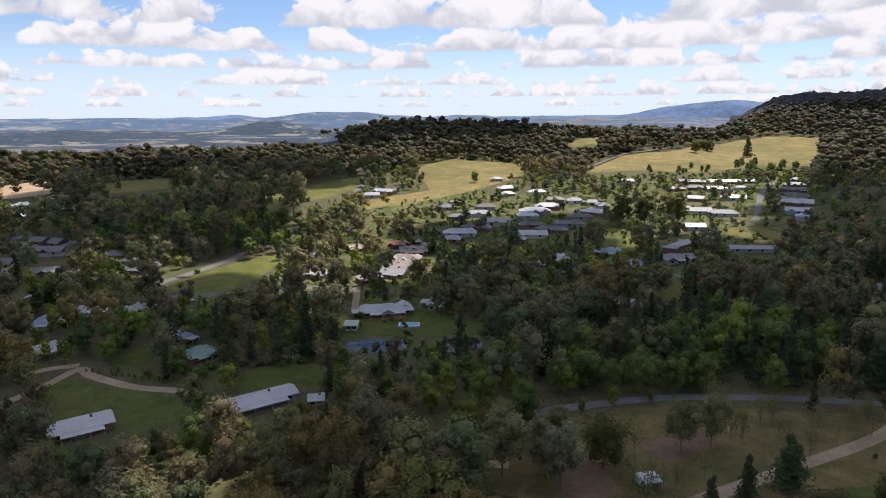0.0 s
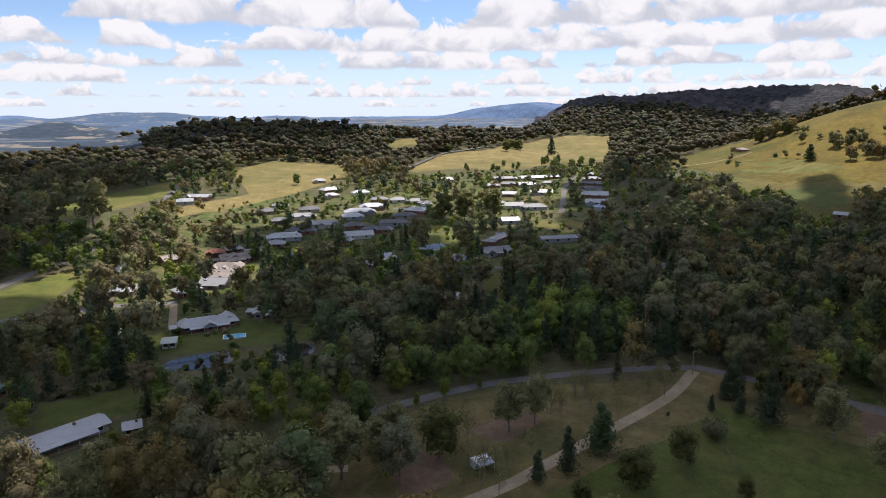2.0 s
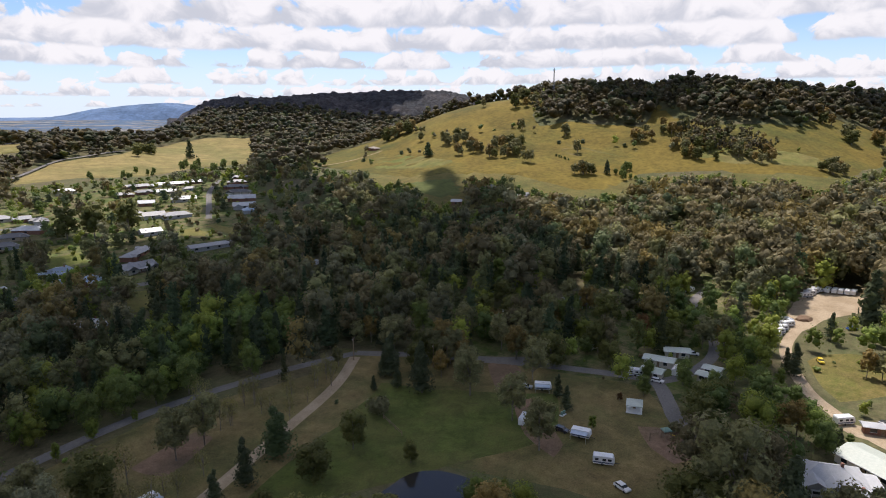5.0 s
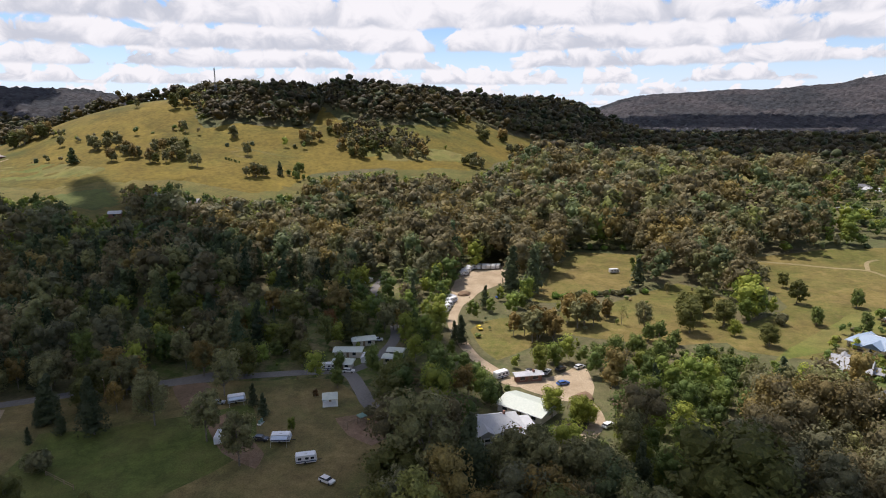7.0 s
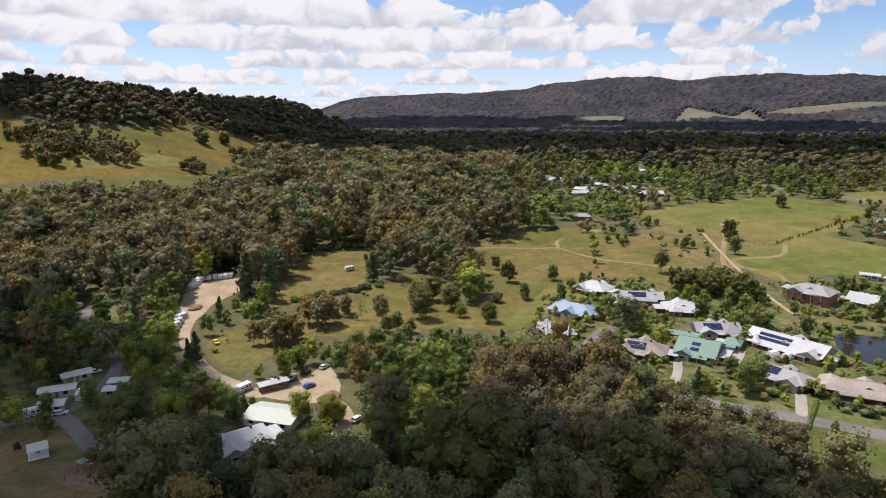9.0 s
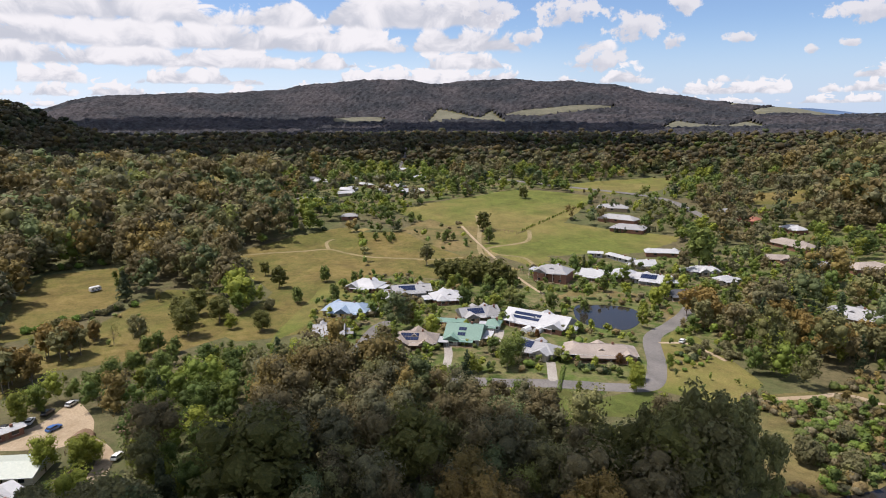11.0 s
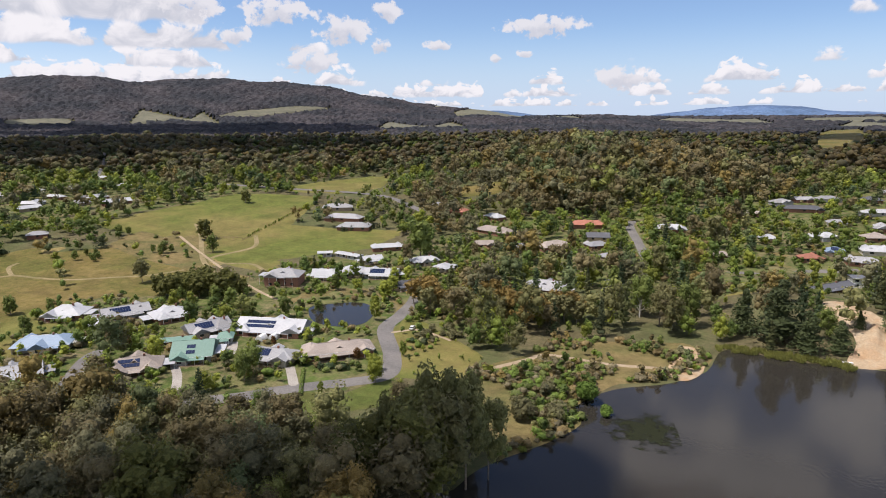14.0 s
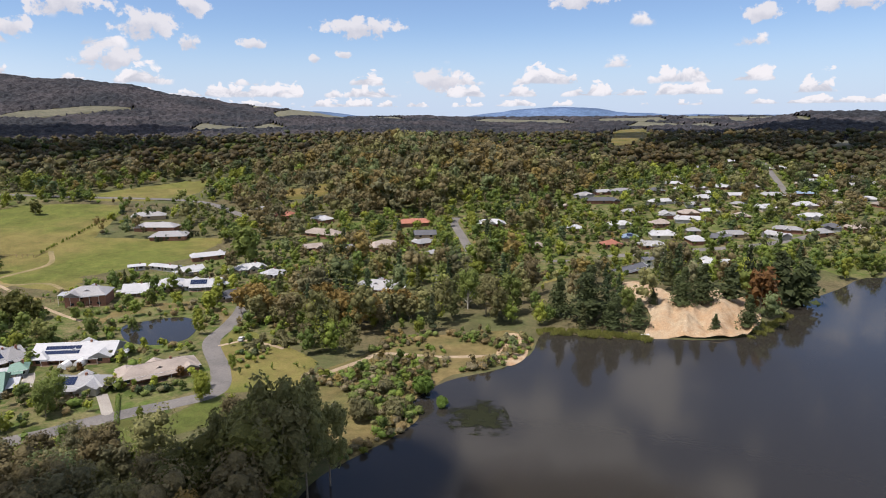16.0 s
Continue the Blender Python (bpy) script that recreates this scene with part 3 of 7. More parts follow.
patch('shed_lawn', 'lawn', [(-127, 228), (-118, 248), (-110, 239), (-113, 220)])
patch('oval_green', 'grass', [(-310, 572), (-339, 643), (-281, 698), (-254, 652), (-278, 585)])
patch('sand_yard', 'sand', [(-392, 547), (-423, 612), (-399, 649), (-353, 576), (-370, 543)])
patch('creek_meadow', 'grass', [(-174, 549), (-154, 607), (-91, 711), (-76, 660), (-98, 599), (-139, 548)])
patch('straw_field', 'straw', [(-34, 775), (12, 864), (102, 796), (91, 710), (43, 636), (3, 595), (-32, 555), (-72, 540), (-64, 584), (-14, 626)])
patch('big_straw_field', 'straw', [(157, 725), (238, 860), (329, 900), (502, 1113), (601, 1025), (446, 772), (368, 766), (289, 716), (226, 740)])
patch('village_green', 'grass', [(117, 473), (138, 471), (132, 423), (105, 416)])
patch('house_paddock', 'grass', [(201, 461), (248, 456), (230, 414), (193, 416)])
patch('lower_paddock', 'grass', [(118, 340), (130, 340), (120, 306), (108, 306)])
patch('park_ground', 'dry', [(7, 144), (29, 177), (71, 188), (125, 181), (141, 183), (139, 163), (108, 145), (86, 139), (56, 125)])
patch('park_lawn', 'lawn', [(57, 125), (87, 139), (110, 144), (135, 157), (146, 140), (159, 118), (168, 108), (145, 92)])
patch('camp_lawn', 'dry', [(145, 196), (161, 169), (183, 126), (194, 89), (168, 66), (152, 55), (130, 54), (114, 97), (102, 144)])
patch('yellow_hill', 'gold', [(406, 486), (415, 437), (434, 418), (480, 390), (474, 334), (480, 293), (514, 264), (547, 273), (566, 276), (613, 219), (604, 192), (636, 165), (616, 137), (721, 117), (941, 91), (941, 97), (869, 194), (779, 202), (724, 269), (721, 315), (751, 351), (686, 339), (661, 413), (631, 438), (661, 468), (718, 483), (749, 578), (720, 614), (684, 654), (614, 719)])
patch('upper_gold', 'gold', [(480, 689), (579, 748), (625, 689), (551, 526), (616, 442), (503, 340), (475, 376), (433, 440), (424, 501)])
patch('vineyard', 'vine', [(409, 431), (444, 405), (417, 365), (392, 375), (394, 407)])
patch('van_meadow', 'meadow', [(385, 29), (421, 18), (418, -17), (380, -23), (336, -9), (307, 21), (309, 35)])
patch('slope_meadow', 'meadow', [(418, -84), (443, -128), (451, -181), (323, -139), (255, -89), (257, -51), (283, -53), (326, -87), (378, -80)])
patch('rough_meadow', 'meadow', [(275, 45), (303, 4), (358, -39), (332, -61), (268, -53), (257, -26), (261, 15), (225, 38), (256, 56)])
patch('depot_yard', 'gravel', [(210, 34), (212, 19), (228, 5), (207, 2), (197, 3), (195, 10), (201, 24)])
patch('van_yard', 'gravel', [(324, 79), (353, 83), (377, 62), (368, 54), (340, 53), (315, 62), (288, 65), (299, 73)])
patch('golf_mound', 'meadow', [(423, -86), (446, -147), (418, -209), (355, -211), (334, -215), (304, -177), (324, -134), (364, -88)])
patch('golf_strip', 'grass', [(248, -61), (297, -95), (327, -118), (324, -135), (292, -120), (269, -90)])
patch('creek_flat', 'dry', [(443, -240), (430, -285), (374, -262), (318, -217), (359, -210), (421, -210)])
patch('home_paddock', 'grass', [(485, -236), (500, -377), (429, -413), (374, -329), (297, -368), (283, -316), (308, -264), (284, -235), (338, -231), (393, -259), (436, -236)])
patch('street_lawn', 'lawn', [(154, -134), (142, -144), (136, -162), (123, -147), (142, -123)])
patch('pond_lawn', 'grass', [(136, -161), (148, -180), (168, -198), (176, -222), (155, -213), (122, -198), (116, -173)])
patch('shore_bank', 'dry', [(118, -183), (110, -202), (104, -230), (62, -256), (48, -241), (53, -218), (69, -202), (74, -181), (67, -166), (71, -149), (77, -134), (91, -145)])
patch('bowl_lawn', 'lawn', [(124, -270), (122, -292), (108, -275), (111, -259), (119, -258)])
patch('vacant_lot', 'dry', [(66, -421), (58, -458), (38, -432), (42, -409), (58, -402)])
patch('west_gardens', 'garden', [(-70, 284), (-87, 423), (-87, 523), (8, 602), (116, 607), (233, 665), (396, 663), (275, 453), (218, 405), (129, 339), (56, 282), (-6, 252)])
patch('lake_gardens', 'garden', [(237, -72), (300, -104), (337, -139), (295, -186), (294, -252), (258, -341), (264, -417), (211, -489), (114, -541), (82, -405), (144, -280), (143, -192), (139, -154), (152, -129), (195, -82)])
patch('town_gardens', 'garden', [(96, -280), (149, -462), (99, -631), (-43, -959), (-342, -1201), (-124, -406), (-68, -406), (-6, -327), (60, -320)])
patch('north_gardens', 'garden', [(683, -105), (828, -305), (673, -453), (494, -416), (500, -260), (519, -143)])
patch('camp_gardens', 'garden', [(176, 144), (207, 181), (247, 174), (344, 140), (361, 127), (271, 83), (218, 62), (179, 62), (188, 78)])
patch('bare_earth_a', 'earth', [(173, 142), (184, 138), (176, 128), (160, 121), (157, 125)])
patch('bare_earth_b', 'earth', [(151, 111), (160, 111), (154, 100), (143, 88), (135, 87), (141, 99)])
patch('bare_earth_c', 'earth', [(165, 76), (171, 67), (163, 59), (153, 61), (157, 70)])
patch('bare_earth_d', 'earth', [(26, 152), (34, 159), (41, 153), (40, 138), (28, 135)])
patch('bare_earth_e', 'earth', [(55, 165), (74, 171), (76, 163), (59, 154)])
patch('bare_earth_f', 'earth', [(179, 38), (181, 27), (167, 22), (164, 32)])
patch('beyond_road_field', 'grass', [(477, -421), (478, -537), (444, -526), (418, -469), (451, -418)])
patch('knoll_field', 'meadow', [(133, -1443), (182, -2187), (102, -2365), (53, -1627), (83, -1126)])
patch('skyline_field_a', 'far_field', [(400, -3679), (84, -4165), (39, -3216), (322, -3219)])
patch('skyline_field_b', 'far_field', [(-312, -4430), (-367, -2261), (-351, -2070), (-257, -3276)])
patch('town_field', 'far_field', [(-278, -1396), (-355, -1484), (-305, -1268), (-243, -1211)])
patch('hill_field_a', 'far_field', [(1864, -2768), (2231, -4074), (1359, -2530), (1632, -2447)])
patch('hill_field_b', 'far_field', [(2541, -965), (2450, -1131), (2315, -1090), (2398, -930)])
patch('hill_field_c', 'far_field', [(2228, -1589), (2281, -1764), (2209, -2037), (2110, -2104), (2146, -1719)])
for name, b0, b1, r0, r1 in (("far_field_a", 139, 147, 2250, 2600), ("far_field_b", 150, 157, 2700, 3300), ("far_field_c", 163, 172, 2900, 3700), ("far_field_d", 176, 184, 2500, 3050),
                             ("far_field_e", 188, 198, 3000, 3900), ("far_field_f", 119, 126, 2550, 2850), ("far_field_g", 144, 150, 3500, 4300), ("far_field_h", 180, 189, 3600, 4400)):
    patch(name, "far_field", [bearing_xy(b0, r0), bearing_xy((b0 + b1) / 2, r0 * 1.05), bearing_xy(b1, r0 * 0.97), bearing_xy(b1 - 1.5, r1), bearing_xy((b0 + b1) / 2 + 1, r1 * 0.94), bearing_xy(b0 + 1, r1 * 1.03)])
patch('wood_field', 'grass', [(755, -118), (756, -153), (685, -141), (692, -110)])
patch('far_paddock', 'grass', [(492, -434), (484, -496), (459, -551), (418, -485), (430, -433)])
patch('orchard_field', 'meadow', [(354, -525), (321, -553), (297, -514), (324, -491)])
patch('ridge_field_a', 'straw', [(192, 1004), (254, 1054), (233, 960), (187, 944)])
patch('ridge_field_b', 'straw', [(318, 1984), (438, 2208), (325, 1726)])
patch('ridge_field_c', 'straw', [(71, 1043), (115, 1091), (103, 1020)])
patch('hill_foot', 'foot', [(318, 404), (376, 342), (436, 279), (494, 240), (544, 185), (598, 118), (689, 106), (662, 131), (613, 209), (553, 279), (490, 301), (486, 399), (433, 445), (428, 536)])
patch('hill_green_a', 'grass', [(625, 294), (633, 215), (686, 130), (703, 172), (661, 257)])
patch('hill_green_b', 'grass', [(494, 573), (500, 538), (490, 438), (453, 453), (436, 508)])
patch('hill_green_c', 'meadow', [(588, 391), (620, 350), (626, 301), (586, 319), (567, 358)])
patch('weed_bed', 'weed', [(62, -168), (62, -180), (57, -188), (48, -186), (41, -174), (37, -165), (44, -162), (52, -162), (58, -162)])
patch('road_green', 'grass', [(75, -364), (54, -381), (44, -329), (65, -323)])
road('main_road', 'asphalt', 5.9, [(-81, 686), (-83, 628), (-93, 542), (-106, 483), (-114, 443), (-129, 412), (-140, 380), (-154, 347), (-166, 319), (-167, 283)])
road('side_road', 'asphalt', 7.0, [(-166, 319), (-166, 330), (-147, 316), (-114, 321), (-80, 331), (-44, 330)])
road('estate_street', 'asphalt', 4.7, [(235, 474), (258, 518), (284, 566), (328, 630)])
road('hill_road', 'asphalt', 4.6, [(165, 753), (238, 860), (286, 889), (345, 925)])
road('village_street', 'asphalt', 6.9, [(52, 373), (92, 367), (128, 353), (166, 353)])
road('lane', 'asphalt', 5.1, [(106, 535), (140, 530)])
road('farm_track', 'gravel', 4.0, [(-143, 191), (-138, 203), (-134, 220), (-126, 214), (-106, 204), (-87, 200), (-74, 190)])
road('side_track', 'gravel', 4.0, [(-153, 211), (-146, 220), (-136, 224)])
road('drive', 'gravel', 3.5, [(-42, 287), (-46, 327)])
road('park_road', 'asphalt', 4.5, [(-5, 167), (11, 177), (30, 184), (56, 191), (78, 194), (108, 193), (130, 190), (148, 186)])
road('camp_road', 'asphalt', 5.0, [(148, 186), (158, 173), (166, 164), (170, 155), (181, 140), (194, 127)])
road('gravel_track', 'gravel', 4.2, [(145, 183), (128, 170), (114, 162), (99, 155), (84, 148), (65, 139), (54, 134), (42, 130)])
road('park_path', 'gravel', 3.5, [(-4, 139), (-3, 152), (9, 154), (17, 153)])
road('loop_road', 'asphalt', 5.0, [(176, 144), (187, 124), (198, 99), (200, 88), (188, 78), (178, 71), (169, 61)])
road('cabin_road', 'asphalt', 4.5, [(200, 88), (213, 83), (239, 83), (268, 95), (301, 116), (335, 122)])
road('creek_track', 'gravel', 4.5, [(308, 69), (266, 65), (230, 49), (214, 36), (205, 29), (205, 11), (186, 0), (168, 4)])
road('estate_drive', 'asphalt', 7.0, [(180, -108), (169, -120), (162, -131), (152, -144), (146, -151), (140, -163), (151, -179), (173, -201), (180, -220), (187, -238), (194, -251)])
road('court', 'asphalt', 6.0, [(219, -88), (244, -109), (250, -122)])
road('lake_street', 'asphalt', 6.7, [(83, -377), (57, -395), (11, -426), (-56, -461), (-95, -491)])
road('steep_street', 'asphalt', 6.5, [(120, -391), (140, -432), (158, -467), (162, -483)])
road('ridge_road', 'asphalt', 7.1, [(572, -391), (488, -419), (395, -451), (322, -425)])
road('far_road', 'asphalt', 3.9, [(691, -342), (853, -433), (1116, -572)])
road('north_street', 'asphalt', 5.7, [(-96, -615), (-100, -739), (-107, -888)])
road('shore_path', 'gravel', 2.5, [(114, -185), (106, -203), (101, -213), (79, -217), (59, -225)])
road('paddock_track', 'gravel', 2.0, [(410, -256), (340, -233), (278, -213), (248, -205)])
road('quarry_drive', 'gravel', 3.4, [(449, 650), (487, 617), (525, 596)])
road('bank_track', 'worn', 2.6, [(428, -75), (416, -86), (411, -107), (405, -128), (401, -145), (386, -152), (369, -162), (356, -178), (344, -193), (338, -212)])
road('loop_track', 'worn', 2.4, [(425, -158), (418, -150), (401, -145)])
road('ridge_track', 'worn', 3.0, [(300, -240), (318, -244), (336, -233), (349, -240), (349, -271), (372, -292)])
patch('worn_bank', 'straw', [(362, -226), (352, -250), (360, -283), (338, -262), (326, -243), (330, -228)])
patch('worn_slope', 'straw', [(318, -226), (296, -226), (276, -232), (262, -226), (290, -217), (312, -216)])
patch('dry_crest', 'straw', [(446, -120), (448, -160), (440, -196), (426, -170), (432, -135)])
road('green_house_drive', 'concrete', 3.2, [(190, -112), (200, -119), (211, -125), (220, -131)])
road('grey_house_drive', 'concrete', 3.4, [(157, -135), (166, -142), (174, -148)])
road('shed_drive', 'concrete', 4.0, [(203, -143), (209, -149), (214, -153)])
road('garden_path', 'gravel', 1.8, [(168, -199), (161, -208), (150, -207), (141, -205)])
road('wood_path', 'gravel', 2.0, [(126, -104), (121, -114), (117, -123), (112, -130)])
road('stock_track', 'worn', 3.2, [(296, -205), (318, -218), (345, -230), (372, -247), (400, -266), (430, -283)])
patch('pond_bank', 'dry', [(186, -234), (176, -222), (180, -210), (190, -232), (206, -240), (226, -232), (238, -214), (236, -206), (248, -212), (240, -236), (215, -250)])
pond('pond', [(224, -205), (220, -215), (209, -225), (195, -219), (186, -202), (192, -192), (207, -191)])
pond('dam_west', [(-38, 248), (-17, 251), (-17, 238), (-36, 236)])
pond('dam_east', [(1, 250), (15, 252), (14, 240), (1, 236)])
pond('camp_pond', [(87, 105), (95, 108), (104, 108), (110, 101), (110, 88)])
LAKE = [(81, -101), (80, -117), (80, -127), (77, -137), (71, -152), (68, -167), (74, -177), (69, -196), (55, -212), (47, -230), (46, -254), (26, -254), (6, -258), (-26, -268), (-46, -296), (-57, -329), (-85, -371), (-115, -402)]
shore = curve_through([(v[0], v[1]) for v in LAKE] + [(-190, -375), (-330, -260), (-380, -120), (-300, -30), (-120, 10), (20, -30)], True, 4)
lake = draped("lake", shore, M["water"], 0.12)
tagged(lake, "wide brown-grey lake with faint ripples", "lake", kind="structure")
CLEAR.append((np.array([tuple(v) for v in shore]), "water"))

# ---- eroded sandy bank at the lake ----


def gullied(x, y):
    x, y = np.asarray(x, float), np.asarray(y, float)
    r, a = np.hypot(x, y), np.degrees(np.arctan2(x, y)) % 360
    gully = np.array([abs(noise.noise(Vector((p * 0.42, q * 0.018, 4.0)))) * 9.0 + abs(noise.noise(Vector((p * 1.3, q * 0.05, 7.0)))) * 4.0
                      + noise.noise(Vector((p * 4.0, q * 0.25, 7.0))) * 0.8 for p, q in zip(np.atleast_1d(a), np.atleast_1d(r))])
    return terrain(x, y) + np.maximum(gully - 0.4, -0.3) * np.clip((r - 258) / 16, 0, 1) * np.clip((312 - r) / 16, 0, 1)


bank = draped("sand_bank", curve_through([(6, -259), (-7, -262), (-19, -265), (-33, -274), (-40, -292), (-38, -313), (-33, -337), (-16, -311), (-6, -300), (1, -308), (10, -320), (19, -316), (17, -301), (5, -280)], True, 6), M["sand"], 0.15, gullied, 1.5, True)
tagged(bank, "eroded pale sandstone bank at the lake", "bank", kind="structure")
CLEAR.append((np.array([tuple(v) for v in curve_through([(6, -259), (-7, -262), (-19, -265), (-33, -274), (-40, -292), (-38, -313), (-33, -337), (-16, -311), (-6, -300), (1, -308), (10, -320), (19, -316), (17, -301), (5, -280)], True, 6)]), "bank"))
spit = draped("sand_spit", curve_through([(58, -220), (51, -217), (48, -230), (54, -249), (61, -251), (61, -238)], True, 6), M["sand"], 0.2)
tagged(spit, "bare orange sand scar on the shore", "bank", kind="structure")
# ---- far ranges ----


def far_range(name, b0, b1, r, base, peaks, mat, deep=120):
    vs, fs = [], []
    n = int((b1 - b0) * 4)
    for i in range(n + 1):
        b = b0 + (b1 - b0) * i / n
        h = base + sum(a * math.exp(-((b - c) / w) ** 2) for c, a, w in peaks)
        h += (13 * noise.noise(Vector((b * 0.35, r * 0.01, 0))) + 3 * noise.noise(Vector((b * 1.7, r * 0.01, 5)))) * (r / 4800) ** 1.5
        for d, part in ((-deep * 3, -0.5), (-deep, 0.55), (0, 1.0), (40, -0.5)):
            x, y = bearing_xy(b, r + d)
            vs.append((x, y, float(terrain(x, y)) + h * part))
    for i in range(n):
        for k in range(3):
            fs.append((4 * i + k, 4 * i + k + 1, 4 * i + k + 5, 4 * i + k + 4))
    ob = mesh_object(name, vs, fs, mat, smooth=True)
    tagged(ob, "distant range of hills, blue haze painted in", "hills", kind="structure")


far_range("backdrop_north_range", -62, 34, 4800, 10, [(-28, 4, 8), (-18, 22, 2.0), (-6, 14, 7), (8, 8, 6), (22, 86, 5), (30, 66, 6)], M["haze_blue"])
# rolling country towards the north-west: one wooded swell behind the other, fields between them
roll = random.Random(4)
for k in range(10):
    far = 1080 * 1.155 ** k
    swells = [(roll.uniform(-58, 8), roll.uniform(5, 13) * far / 2000, roll.uniform(1.5, 5)) for i in range(9)]
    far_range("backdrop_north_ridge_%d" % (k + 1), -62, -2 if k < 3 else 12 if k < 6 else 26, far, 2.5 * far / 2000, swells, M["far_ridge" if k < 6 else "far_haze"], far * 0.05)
far_range("backdrop_south_range", 128, 220, 4820, 8, [(147, 40, 7), (170.5, 72, 6), (186, 10, 8)], M["haze_blue"])

plain_v, plain_f = [], []
for i in range(41):
    for k in range(34):
        px, py = bearing_xy(-62 + i * 2.25, (985 if i < 24 else 1740) + k * (116 if i < 24 else 92))
        plain_v.append((px, py, float(terrain(px, py)) + 2.0 if k else float(terrain(px, py)) - 1))
        if i and k:
            q = i * 34 + k
            plain_f.append((q - 35, q - 34, q, q - 1))
tagged(mesh_object("backdrop_plain", plain_v, plain_f, M["far_plain"], smooth=True), "distant plain of pale fields and woods, haze painted in", "plain", kind="structure")

# ---- clouds overhead, out of view, placed and sized so that their shade lies on the ground ----


def cloud(name, x, y, z, wide, deep, turn, seed, lumps=26):
    rng = np.random.default_rng(seed)
    bm = bmesh.new()
    c, s = math.cos(radians(turn)), math.sin(radians(turn))
    for i in range(lumps):
        rr, aa = math.sqrt(rng.random()), rng.random() * 2 * math.pi
        px, py = rr * math.cos(aa) * wide * 0.8, rr * math.sin(aa) * deep * 0.8
        size = (0.42 - 0.22 * rr) * min(wide, deep) * rng.uniform(0.8, 1.25)
        bmesh.ops.create_icosphere(bm, subdivisions=3, radius=1.0, matrix=Matrix.LocRotScale(
            (x + px * c - py * s, y + px * s + py * c, z + size * 0.25), None, (size * 1.25, size * 1.25, size * 0.6)))
    for v in bm.verts:
        v.co += Vector(noise.noise_vector(v.co * 0.012)) * 22 + Vector(noise.noise_vector(v.co * 0.05)) * 7
        v.co.z = max(v.co.z, z - 12 + 6 * noise.noise(v.co * 0.02))
    me = bpy.data.meshes.new(name)
    bm.to_mesh(me)
    bm.free()
    me.materials.append(M["cloud"])
    me.polygons.foreach_set("use_smooth", [True] * len(me.polygons))
    tagged(new(name, me), "cumulus cloud out of view overhead, placed to shade the ground", "cloud", kind="structure")


def cloud_over(name, bearing, r, wide, deep, turn, seed, high=900.0, lumps=26):
    gx, gy = bearing_xy(bearing, r)
    ox, oy = bearing_xy(SUN_BEARING, high / math.tan(radians(SUN_HEIGHT)))
    cloud(name, gx + ox, gy + oy, high, wide, deep, turn, seed, lumps)


def cloud_at(name, x, y, wide, deep, turn, seed, high=900.0, lumps=26):
    """A cloud whose shade falls at x, y in the plan."""
    ox, oy = bearing_xy(SUN_BEARING, high / math.tan(radians(SUN_HEIGHT)))
    cloud(name, x + ox, y + oy, high, wide, deep, turn, seed, lumps)


cloud_at("backdrop_cloud_1", 68, 178, 162, 155, 20, 3)
cloud_at("backdrop_cloud_11", 190, 140, 135, 95, 37, 13, lumps=40)
cloud_at("backdrop_cloud_20", 118, 72, 88, 78, 37, 33)
cloud_at("backdrop_cloud_13", 247, 245, 115, 85, 37, 15)
cloud_at("backdrop_cloud_17", 357, 322, 166, 70, 40, 25)
cloud_at("backdrop_cloud_12", -135, 195, 100, 85, 30, 14)
cloud_at("backdrop_cloud_2", 140, 292, 235, 145, 20, 4)
cloud_at("backdrop_cloud_3", 42, -38, 128, 114, -30, 8)
cloud_at("backdrop_cloud_4", -165, 275, 170, 85, 0, 11)
cloud_over("backdrop_cloud_5", 98, 1063, 495, 223, 82, 5, 900, 45)
cloud_over("backdrop_cloud_6", 98, 1583, 564, 296, 82, 6, 1000, 40)
cloud_over("backdrop_cloud_7", 126, 1151, 376, 230, 54, 12, 1000, 40)
cloud_over("backdrop_cloud_15", 98, 2412, 818, 392, 82, 23, 1200, 40)
cloud_over("backdrop_cloud_16", 126, 2093, 736, 388, 54, 24, 1200, 40)
cloud_over("backdrop_cloud_8", 74, 1102, 257, 141, 15, 9, 1000, 40)
cloud_over("backdrop_cloud_14", 66, 873, 138, 85, 20, 19, 900)
cloud_over("backdrop_cloud_19", -28, 519, 150, 114, 20, 28)
cloud_over("backdrop_cloud_9", -22, 714, 214, 136, 20, 7)
cloud_over("backdrop_cloud_18", -5, 1078, 296, 160, 0, 27, 1000, 40)
cloud_over("backdrop_cloud_10", 36, 1812, 512, 314, 54, 10, 1000, 50)
cloud_over("backdrop_cloud_25", 75, 985, 270, 95, -15, 37, 900, 40)
cloud_over("backdrop_cloud_26", 97, 900, 330, 115, 83, 38, 900, 40)
cloud_over("backdrop_cloud_27", 117, 1020, 300, 110, 63, 39, 900, 40)
cloud_at("backdrop_cloud_28", 45, 455, 120, 62, 15, 40)
cloud_over("backdrop_cloud_23", 187, 1180, 330, 190, -5, 35, 900, 40)
cloud_over("backdrop_cloud_24", 186, 1750, 520, 330, -5, 36, 900, 40)
cloud_over("backdrop_cloud_22", 32, 602, 198, 67, 58, 31)

# ---- houses ----
HOUSES = []


def box(x0, x1, y0, y1, z0, z1):
    v = [(x, y, z) for z in (z0, z1) for y in (y0, y1) for x in (x0, x1)]
    f = [(0, 2, 3, 1), (4, 5, 7, 6), (0, 1, 5, 4), (1, 3, 7, 5), (3, 2, 6, 7), (2, 0, 4, 6)]
    return v, f


def merged(*pieces):
    vs, fs = [], []
    for v, f in pieces:
        k = len(vs)
        vs += v
        fs += [tuple(i + k for i in q) for q in f]
    return vs, fs


